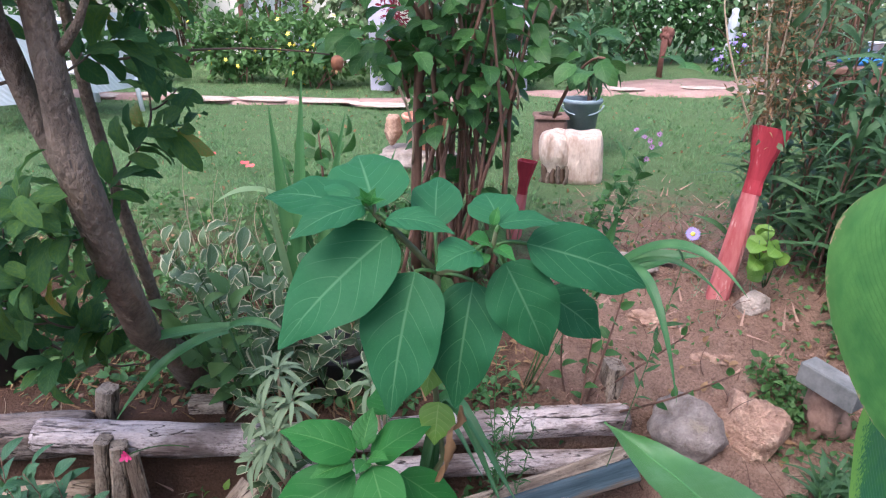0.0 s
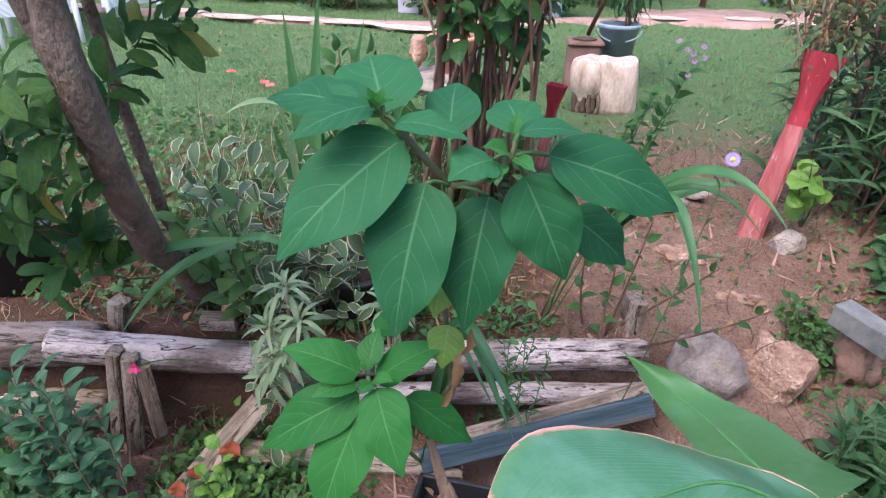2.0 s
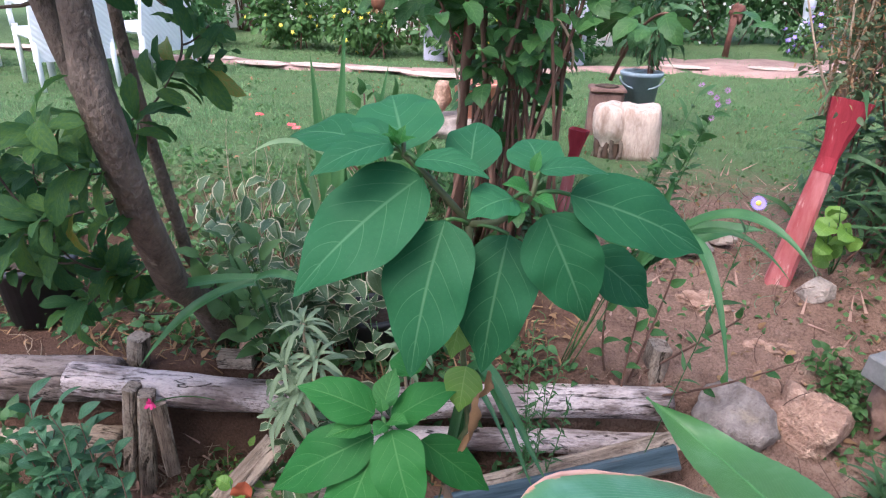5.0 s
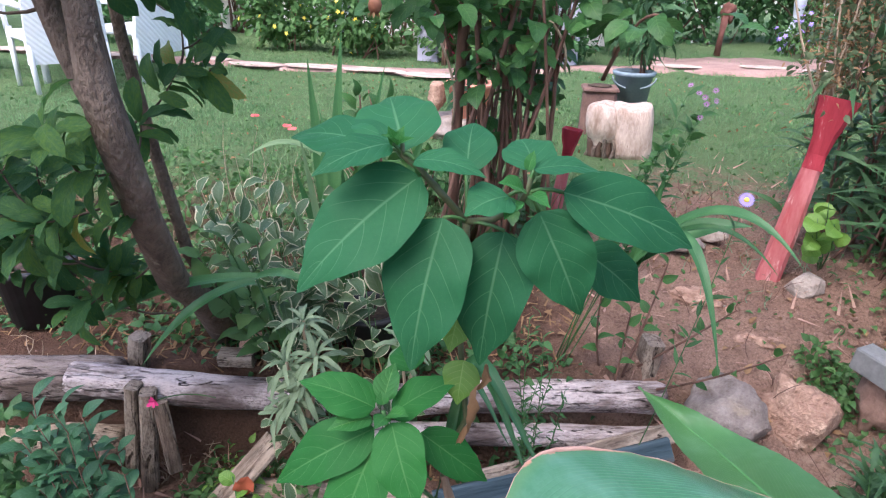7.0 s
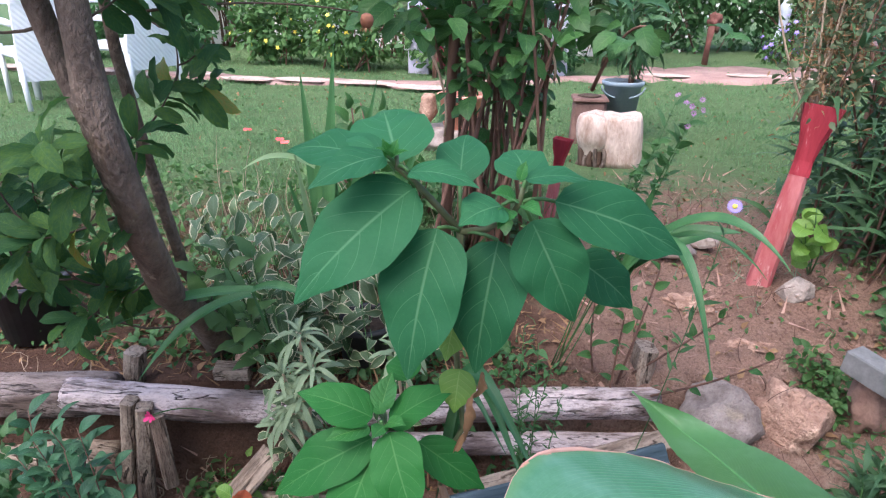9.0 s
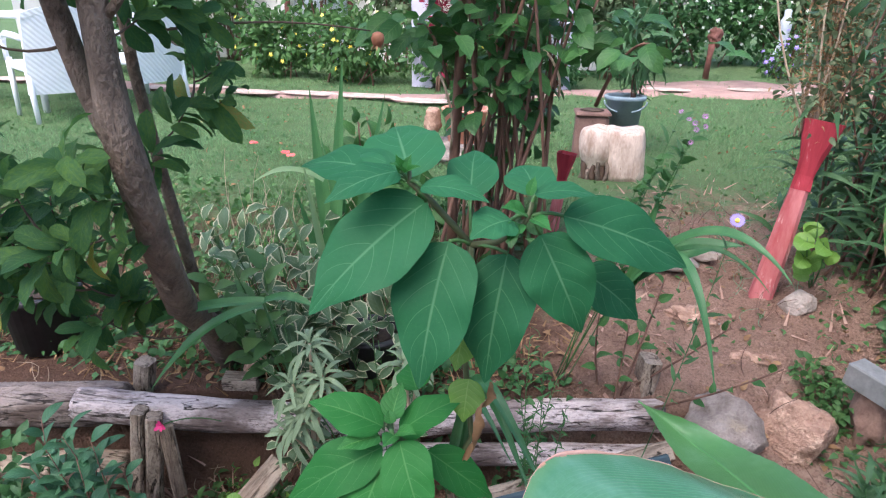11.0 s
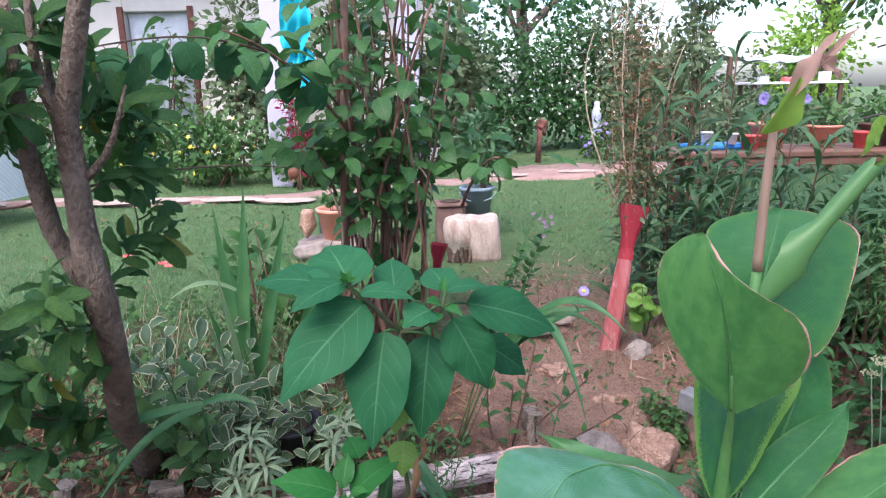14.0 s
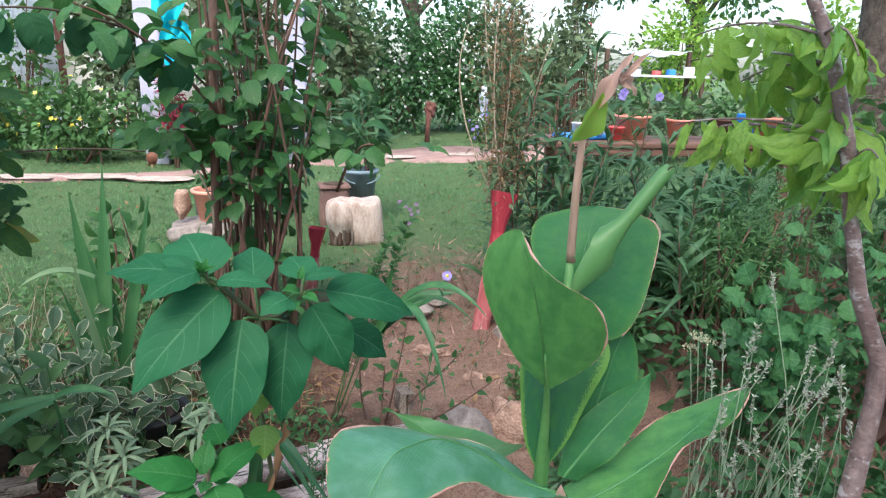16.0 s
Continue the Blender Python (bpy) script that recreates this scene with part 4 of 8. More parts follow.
def tub(name, at, r_top, r_bot, h, mat, label, category, rim=0.012, soil=True, ridge=None, group=""):
    t = thing(name, at, label, category, group)
    g = Geo()
    lip = h * 0.12
    g.lathe(at, [(r_bot * 0.6, 0.0), (r_bot, 0.0), (r_bot + (r_top - r_bot) * 0.85, h - lip), (r_top + rim * 0.6, h - lip), (r_top + rim, h - lip * 0.2), (r_top + rim * 0.5, h), (r_top - 0.006, h), (r_top * 0.9, h - lip * 0.6), (r_top * 0.86, h - lip * 1.6), (0.005, h - lip * 1.6)])
    part("body", g, mat, t)
    if soil:
        g = Geo()
        g.lathe(at, [(r_top * 0.86, h - lip * 1.5), (r_top * 0.5, h - lip * 1.1), (0.004, h - lip * 0.9)], 18, wobble=0.05)
        part("soil", g, "soil", t, "dark potting soil")
    return t


b = tub("bucket", (0.43, 4.0, 0.125), 0.11, 0.085, 0.215, "bucket", "faded blue grey plastic bucket with a plant", "bucket")
g = Geo()
g.tube([(0.43 + 0.118 * math.cos(a), 3.985 + 0.03 * math.sin(a) - 0.1, 0.32 - 0.07 * math.sin(a)) for a in np.linspace(0, math.pi, 12)], 0.005, 6)
part("handle", g, "bucket", b, "wire bucket handle")
g = Geo()
g.block((0.4, 4.05, 0.06), (0.3, 0.3, 0.13), bevel=0.01)
whole("plinth", g, "brown_clay", "low brown block the bucket stands on", "plinth")


def planter():
    t = thing("planter", (0.25, 3.82, 0), "low brown clay planter box behind the wooden block", "planter", "flowerpots on the lawn")
    turn = Matrix.Rotation(0.12, 3, "Z")
    g = Geo()
    g.block((0.25, 3.84, 0.12), (0.18, 0.15, 0.25), turn, 0.016, 0.008, 3)
    part("body", g, "brown_clay", t)
    g = Geo()
    g.block((0.25, 3.84, 0.256), (0.2, 0.17, 0.026), turn, 0.008, 0.005, 4)
    part("rim", g, "brown_clay", t)
    g = Geo()
    g.lathe((0.25, 3.84, 0.27), [(0.07, 0.0), (0.05, 0.006), (0.004, 0.008)], 14, wobble=0.1)
    part("soil", g, "soil", t, "dark potting soil")


planter()
tub("flowerpot", (-0.42, 3.5, 0.12), 0.122, 0.094, 0.18, "terracotta", "orange terracotta flowerpot with a small plant", "flowerpot", group="flowerpots on the lawn")
tub("flowerpot", (-0.53, 3.76, 0.0), 0.065, 0.052, 0.25, "bucket", "small turquoise grey plastic pot", "flowerpot", group="flowerpots on the lawn")
boulder((-0.46, 3.5, 0.05), (0.46, 0.36, 0.16), "grey_rock", "flat grey stone under the flowerpots", 14, 0.2)
boulder((-0.6, 3.48, 0.21), (0.1, 0.08, 0.2), "tan_rock", "upright tan stone beside the pot", 17, 0.35, cuts=9)
tub("nursery_pot", (-1.3, 1.47, -0.165), 0.108, 0.09, 0.19, "black_plastic", "black plastic nursery pot on the bed", "flowerpot", soil=True)
tub("nursery_pot", (-0.27, 1.56, -0.14), 0.085, 0.07, 0.12, "black_plastic", "black plastic bowl among the bedding plants", "flowerpot", soil=True)


# ---- chairs and table ----
def chair(at, turn):
    t = thing("garden_chair", (0, 0, 0), "white woven plastic garden armchair", "chair", "white chairs on the lawn")
    g = Geo()
    g.block((0, 0, 0.37), (0.5, 0.5, 0.06), bevel=0.014)
    part("seat", g, "white_plastic", t)
    g = Geo()
    rows, cols = 30, 26
    verts, faces = [], []
    for side in (0, 1):
        for i in range(rows):
            for j in range(cols):
                u, v = j / (cols - 1) - 0.5, i / (rows - 1)
                w = 0.52 - 0.05 * v
                tex = 0.004 * ((i + j) % 2)
                verts.append((u * w, 0.24 + 0.09 * v + 0.03 * (1 - 4 * u * u) + (0.026 if side else 0) + (tex if side else -tex), 0.2 + 0.58 * v - 0.05 * u * u * 4 * (v > 0.9)))
    n = rows * cols
    for s in (0, n):
        for i in range(rows - 1):
            for j in range(cols - 1):
                faces.append((s + i * cols + j, s + i * cols + j + 1, s + (i + 1) * cols + j + 1, s + (i + 1) * cols + j))
    ring = [j for j in range(cols)] + [i * cols + cols - 1 for i in range(1, rows)] + [(rows - 1) * cols + j for j in range(cols - 2, -1, -1)] + [i * cols for i in range(rows - 2, 0, -1)]
    for k in range(len(ring)):
        a, b2 = ring[k], ring[(k + 1) % len(ring)]
        faces.append((a, b2, b2 + n, a + n))
    g.raw(verts, faces)
    part("backrest", g, "white_plastic", t, smooth=False)
    for x in (-0.25, 0.25):
        g = Geo()
        g.tube([(x, -0.22, 0.4), (x, -0.23, 0.5), (x, -0.2, 0.56), (x, -0.1, 0.585), (x * 0.98, 0.12, 0.58), (x * 0.96, 0.28, 0.57)], [0.018, 0.018, 0.02, 0.024, 0.024, 0.02], 8)
        part("armrest", g, "white_plastic", t)
        for y0, y1 in ((-0.24, -0.22), (0.3, 0.26)):
            g = Geo()
            g.tube([(x * 0.98, y0, 0.0), (x * 0.96, y1, 0.42)], [0.017, 0.024], 8)
            part("leg", g, "white_plastic", t)
    t.matrix_basis = pose(at[0], at[1], at[2], 0, 0, turn)
    return t


first = chair((-3.6, 4.06, 0.0), -122)
copy_thing(first, pose(-3.46, 4.72, 0.0, 0, 0, -100))
copy_thing(first, pose(-5.0, 4.3, 0.0, 0, 0, 75))


def garden_table():
    t = thing("garden_table", (-4.1, 4.6, 0), "white plastic garden table", "table")
    g = Geo()
    g.block((-4.15, 4.7, 0.7), (0.8, 1.3, 0.04), bevel=0.012)
    part("tabletop", g, "white_plastic", t)
    for x in (-4.5, -3.82):
        for y in (4.12, 5.28):
            g = Geo()
            g.tube([(x, y, 0), (x, y, 0.69)], [0.025, 0.03], 8)
            part("leg", g, "white_plastic", t)


garden_table()


# ---- broad-leaved plant in front of the logs ----
MAIN_LEAVES = [
    (0.067, 0.885, 0.582, -0.074, 0.780, 0.442, 0.15),
    (0.103, 0.870, 0.533, 0.080, 0.790, 0.340, 0.138),
    (0.182, 0.890, 0.516, 0.164, 0.840, 0.331, 0.124),
    (0.225, 0.885, 0.55, 0.294, 0.880, 0.410, 0.116),
    (0.252, 0.900, 0.574, 0.437, 0.980, 0.488, 0.112),
    (0.026, 0.885, 0.613, -0.153, 0.950, 0.607, 0.100),
    (0.029, 0.875, 0.625, -0.048, 0.800, 0.598, 0.076),
    (0.043, 0.890, 0.612, -0.025, 1.030, 0.660, 0.142),
]
SMALL_LEAVES = [
    (0.062, 0.875, 0.606, 0.160, 0.860, 0.599, 0.057),
    (0.119, 0.930, 0.577, 0.102, 1.050, 0.626, 0.092),
    (0.215, 0.905, 0.597, 0.182, 0.980, 0.622, 0.085),
    (0.215, 0.880, 0.606, 0.296, 0.900, 0.607, 0.046),
    (0.187, 0.870, 0.572, 0.139, 0.830, 0.556, 0.085),
    (0.285, 0.980, 0.463, 0.380, 1.000, 0.383, 0.094),
]
YOUNG_LEAVES = [
    (0.035, 0.880, 0.622, 0.028, 0.870, 0.649, 0.020),
    (0.041, 0.875, 0.626, 0.047, 0.880, 0.648, 0.019),
    (0.208, 0.880, 0.604, 0.213, 0.890, 0.628, 0.020),
    (0.205, 0.870, 0.581, 0.177, 0.840, 0.597, 0.036),
    (0.199, 0.870, 0.567, 0.189, 0.830, 0.554, 0.033),
    (0.038, 0.875, 0.623, 0.029, 0.840, 0.643, 0.021),
    (0.215, 0.870, 0.576, 0.243, 0.830, 0.575, 0.026),
    (0.035, 0.880, 0.619, 0.067, 0.860, 0.638, 0.018),
]
PALE_LEAVES = [
    (0.119, 0.930, 0.382, 0.112, 0.890, 0.314, 0.067),
    (0.124, 0.940, 0.272, 0.122, 0.910, 0.208, 0.071),
]
LOWER_LEAVES = [
    (-0.007, 0.890, 0.190, -0.134, 0.885, 0.223, 0.093),
    (0.021, 0.890, 0.184, 0.124, 0.930, 0.248, 0.078),
    (-0.003, 0.875, 0.162, -0.161, 0.820, 0.059, 0.109),
    (0.005, 0.865, 0.149, -0.042, 0.765, -0.027, 0.120),
    (0.029, 0.865, 0.188, 0.092, 0.790, 0.089, 0.103),
    (0.063, 0.910, 0.141, 0.177, 0.930, 0.046, 0.081),
    (0.033, 0.950, 0.228, 0.004, 1.000, 0.249, 0.070),
]
LOWER_YOUNG = [
    (0.006, 0.895, 0.203, 0.011, 0.940, 0.247, 0.055),
    (-0.009, 0.880, 0.178, -0.064, 0.830, 0.179, 0.054),
    (0.019, 0.870, 0.193, 0.010, 0.840, 0.191, 0.035),
    (0.022, 0.875, 0.196, 0.062, 0.850, 0.218, 0.033),
    (0.011, 0.880, 0.207, 0.004, 0.890, 0.226, 0.026),
]


MAT["root_wood"] = plain_material("pale_brown_root_wood", (0.13, 0.08, 0.05), (0.4, 0.29, 0.2), 30.0, 0.85, (1, 1, 0.3), 0.9, 0.006)
MAT["dull_stem"] = plain_material("brownish_green_stem", (0.05, 0.075, 0.03), (0.11, 0.12, 0.055), 20.0, 0.6)


def broad_plant():
    t = thing("broad_leaved_plant", (0.144, 0.93, -0.4), "tall plant with broad drooping dark green leaves", "plant")
    main = np.array([(0.15, 0.93, -0.36), (0.14, 0.94, -0.2), (0.107, 0.930, 0.065), (0.117, 0.930, 0.292), (0.123, 0.920, 0.428), (0.128, 0.900, 0.519)])
    hub_a, hub_b = np.array((0.044, 0.880, 0.610)), np.array((0.209, 0.880, 0.576))
    foot = [(0.151, 0.930, -0.166), (0.131, 0.930, -0.081), (0.110, 0.935, -0.013), (0.095, 0.940, 0.033), (0.104, 0.940, 0.094)]
    g = Geo()
    g.tube(foot, [0.015, 0.011, 0.0095, 0.0075, 0.005], 11, True, 0.8, 1)
    part("woody_base", g, "root_wood", t, "gnarled pale brown woody base")
    g = Geo()
    g.tube([foot[-2], foot[-1], (0.130, 0.950, 0.152), (0.113, 0.950, 0.318), (0.123, 0.920, 0.428), main[-1]], [0.0055, 0.0055, 0.005, 0.005, 0.0055, 0.006], 8, True, 0.1, 2)
    part("stem", g, "dull_stem", t)
    g = Geo()
    g.tube([main[-1], (0.097, 0.900, 0.551), (0.073, 0.890, 0.581), hub_a, hub_a + [0, 0, 0.015]], [0.005, 0.005, 0.0045, 0.004, 0.003], 8)
    part("branch", g, "dull_stem", t)
    g = Geo()
    g.tube([main[-1], (0.165, 0.900, 0.527), (0.198, 0.885, 0.555), hub_b, hub_b + [0.003, 0, 0.02]], [0.005, 0.0045, 0.004, 0.0035, 0.003], 8)
    part("branch", g, "dull_stem", t)
    g = Geo()
    g.tube([foot[-1], (0.08, 0.95, -0.04), (0.02, 0.91, 0.06), (0.009, 0.885, 0.191)], [0.008, 0.006, 0.005, 0.0035], 8)
    part("branch", g, "green_stem", t)

    def leaves(rows, mat, up, arch, fold, wave, drop, start, wide=0.86):
        for i, r in enumerate(rows):
            g = Geo()
            base, tip = np.array(r[:3]), np.array(r[3:6])
            upn = np.array(up) + np.array([0, -0.5, 0]) * (1 if tip[2] < base[2] - 0.05 else 0)
            g.blade(base, tip, r[6] * wide, upn, "acuminate", arch, fold, 0.1, wave, 2.6, 26, 12, drop, start + i, serrate=0.012)
            part("leaf", g, mat, t)

    leaves(MAIN_LEAVES, "big_leaf", (0, -0.45, 0.9), 0.07, 0.16, 0.035, 0.04, 1)
    leaves(SMALL_LEAVES, "big_leaf", (0, -0.35, 0.95), 0.08, 0.2, 0.03, 0.05, 20)
    leaves(YOUNG_LEAVES, "young_leaf", (0, -0.6, 0.8), 0.06, 0.5, 0.03, 0.0, 40)
    leaves(PALE_LEAVES, "lime_leaf", (0, -0.8, 0.5), 0.05, 0.15, 0.02, 0.0, 50)
    leaves(LOWER_LEAVES, "lower_leaf", (0, -0.4, 0.95), 0.07, 0.2, 0.035, 0.05, 60, 0.84)
    leaves(LOWER_YOUNG, "young_leaf", (0, -0.4, 0.95), 0.06, 0.4, 0.02, 0.0, 80)
    foot0 = np.array(foot[1])
    for k in range(4):
        g = Geo()
        a = k * 1.5 + 0.3
        end = foot0 + [0.03 * math.cos(a), 0.03 * math.sin(a), -0.06 - 0.01 * (k % 2)]
        g.tube(arc(foot0 + [0, 0, 0.02], end, 0.0, 7, (0.004, 0, 0)), np.linspace(0.007, 0.003, 7), 7, True, 0.5, k)
        part("root", g, "root_wood", t)
    # leaf stalks
    for r in MAIN_LEAVES + SMALL_LEAVES[:5]:
        b0 = np.array(r[:3])
        hub = min((hub_a, hub_b, main[-1]), key=lambda h: np.linalg.norm(h - b0))
        if np.linalg.norm(b0 - hub) > 0.012:
            g = Geo()
            g.tube(arc(hub, b0, 0.004, 4), 0.0028, 6)
            part("leaf_stalk", g, "green_stem", t)
    # a shrivelled brown leaf
    g = Geo()
    path = np.array([(0.163, 0.900, 0.297), (0.169, 0.895, 0.273), (0.155, 0.890, 0.250), (0.151, 0.890, 0.220), (0.140, 0.900, 0.177), (0.128, 0.900, 0.140)])
    k = np.linspace(0, 5, 26)
    path = np.stack([np.interp(k, np.arange(6), path[:, i]) for i in range(3)], -1)
    verts = []
    for i, q in enumerate(path):
        w = 0.009 * (0.35 + 0.65 * math.sin(math.pi * min(1.0, 0.1 + 0.85 * i / 25))) * (1 + 0.12 * math.sin(i * 1.9))
        for j in range(5):
            th = i * 0.33 + (j - 2) * 0.75
            verts.append(q + w * np.array([math.cos(th), 0.8 * math.sin(th), 0.25 * math.sin(i * 1.3 + j)]))
    g.raw(verts, [(i * 5 + j, i * 5 + j + 1, (i + 1) * 5 + j + 1, (i + 1) * 5 + j) for i in range(25) for j in range(4)], [(j / 4, i / 25) for i in range(26) for j in range(5)])
    part("withered_leaf", g, "dry", t, "shrivelled brown hanging leaf")


broad_plant()


def trough():
    t = thing("planter", (0.2, 1.05, -0.44), "black plastic planter sunk before the logs", "planter")
    x0, x1, y0, y1 = 0.02, 0.42, 0.84, 1.2
    for a, b2 in (((x0, y0), (x1, y0)), ((x1, y0), (x1, y1)), ((x1, y1), (x0, y1)), ((x0, y1), (x0, y0))):
        g = Geo()
        cx, cy = (a[0] + b2[0]) / 2, (a[1] + b2[1]) / 2
        g.block((cx, cy, -0.405), (abs(a[0] - b2[0]) + 0.012, abs(a[1] - b2[1]) + 0.012, 0.12), bevel=0.003)
        part("side", g, "black_plastic", t)
    g = Geo()
    n = 14
    verts = [(x0 + 0.01 + (x1 - x0 - 0.02) * i / (n - 1), y0 + 0.01 + (y1 - y0 - 0.02) * j / (n - 1), -0.4 + 0.012 * noise.noise((i * 0.9, j * 0.9, 0))) for i in range(n) for j in range(n)]
    g.raw(verts, [(i * n + j, (i + 1) * n + j, (i + 1) * n + j + 1, i * n + j + 1) for i in range(n - 1) for j in range(n - 1)])
    part("soil", g, "soil", t, "dark potting soil")
    rng = np.random.RandomState(4)
    g = Geo()
    for i in range(260):
        x, y = x0 + 0.02 + (x1 - x0 - 0.04) * rng.rand(), y0 + 0.02 + (y1 - y0 - 0.04) * rng.rand()
        s = 0.006 + 0.02 * rng.rand() ** 2.5
        g.rock((x, y, -0.397 + s * 0.2), (s, s * 0.8, s * 0.7), i, 1, 0.4)
    part("soil_crumbs", g, "soil", t, "dark crumbs of soil", kind="stuff")
    n = 90
    P = np.stack([x0 + 0.02 + (x1 - x0 - 0.04) * rng.rand(n), y0 + 0.02 + (y1 - y0 - 0.04) * rng.rand(n), -0.388 + 0.02 * rng.rand(n)], -1)
    g = foliage(rng, P, unit(rng.randn(n, 3)) * 3, 0.035, OVAL, 0.8)
    part("leaf_litter", g, "dry", t, "curled dry brown leaves", kind="stuff")


trough()


# ---- canna ----
def spline(points, n):
    """A smooth curve through a few guide points, in even steps."""
    p = np.asarray(points, float)
    p = np.concatenate([[2 * p[0] - p[1]], p, [2 * p[-1] - p[-2]]])
    fine = []
    for i in range(1, len(p) - 2):
        for u in np.linspace(0, 1, 12, endpoint=False):
            fine.append(0.5 * (2 * p[i] + (p[i + 1] - p[i - 1]) * u + (2 * p[i - 1] - 5 * p[i] + 4 * p[i + 1] - p[i + 2]) * u ** 2 + (3 * p[i] - p[i - 1] - 3 * p[i + 1] + p[i + 2]) * u ** 3))
    fine = np.array(fine + [p[-2]])
    run = np.concatenate([[0], np.cumsum(np.linalg.norm(np.diff(fine, axis=0), axis=1))])
    at = np.linspace(0, run[-1], n)
    return np.stack([np.interp(at, run, fine[:, i]) for i in range(3)], -1)


def guided_leaf(t, mat, rib, bow, wave, dry, label, mid, left, right):
    """A large blade hung between its midrib and its two margins."""
    rows, half = 40, 9
    m, a, b = (spline(q, rows + 1) for q in (mid, left, right))
    rng = np.random.RandomState(int(1000 * abs(mid[0][0])) + len(left))
    ph = rng.rand(4) * 6.28
    grid, uv = np.zeros((rows + 1, 2 * half + 1, 3)), []
    for i in range(rows + 1):
        v = i / rows
        across = unit(b[i] - a[i])
        along = unit(m[min(rows, i + 1)] - m[max(0, i - 1)])
        nrm = unit(np.cross(across, along))
        for j in range(2 * half + 1):
            u = j / half - 1
            edge = a[i] if u < 0 else b[i]
            bent = m[i] + (edge - m[i]) * abs(u)
            smooth = a[i] * (u * u - u) / 2 + m[i] * (1 - u * u) + b[i] * (u * u + u) / 2
            ripple = wave * math.sin(v * 15 + ph[0] + 2 * ph[1] * (u > 0)) * abs(u) ** 2 + 0.0006 * math.sin(v * 90 + 9 * abs(u)) * abs(u)
            grid[i, j] = 0.45 * bent + 0.55 * smooth + nrm * (bow * (abs(u) - u * u) * math.sin(math.pi * v) + ripple)
            uv.append((j / (2 * half), v))
    c = 2 * half + 1
    g = Geo()
    g.raw(grid.reshape(-1, 3), [(i * c + j, i * c + j + 1, (i + 1) * c + j + 1, (i + 1) * c + j) for i in range(rows) for j in range(2 * half)], uv)
    leaf = part("leaf", g, mat, t, label)
    g = Geo()
    g.tube(grid[:rows - 1, half], np.linspace(0.0028, 0.0005, rows - 1), 7)
    part("midrib", g, rib, leaf)
    for side in ((2 * half,) if dry == "right" else (0, 2 * half) if dry == "both" else ()):
        rim = grid[8:, side]
        k = np.arange(len(rim))
        g = Geo()
        g.tube(rim, 0.0002 + 0.0011 * np.clip(np.sin(k * 0.33 + ph[2]) + 0.7 * np.sin(k * 0.83 + ph[3]), 0, 1.2), 6, True, 0.5, side)
        part("leaf_edge", g, "pale_edge", leaf, "dry pinkish leaf edge")


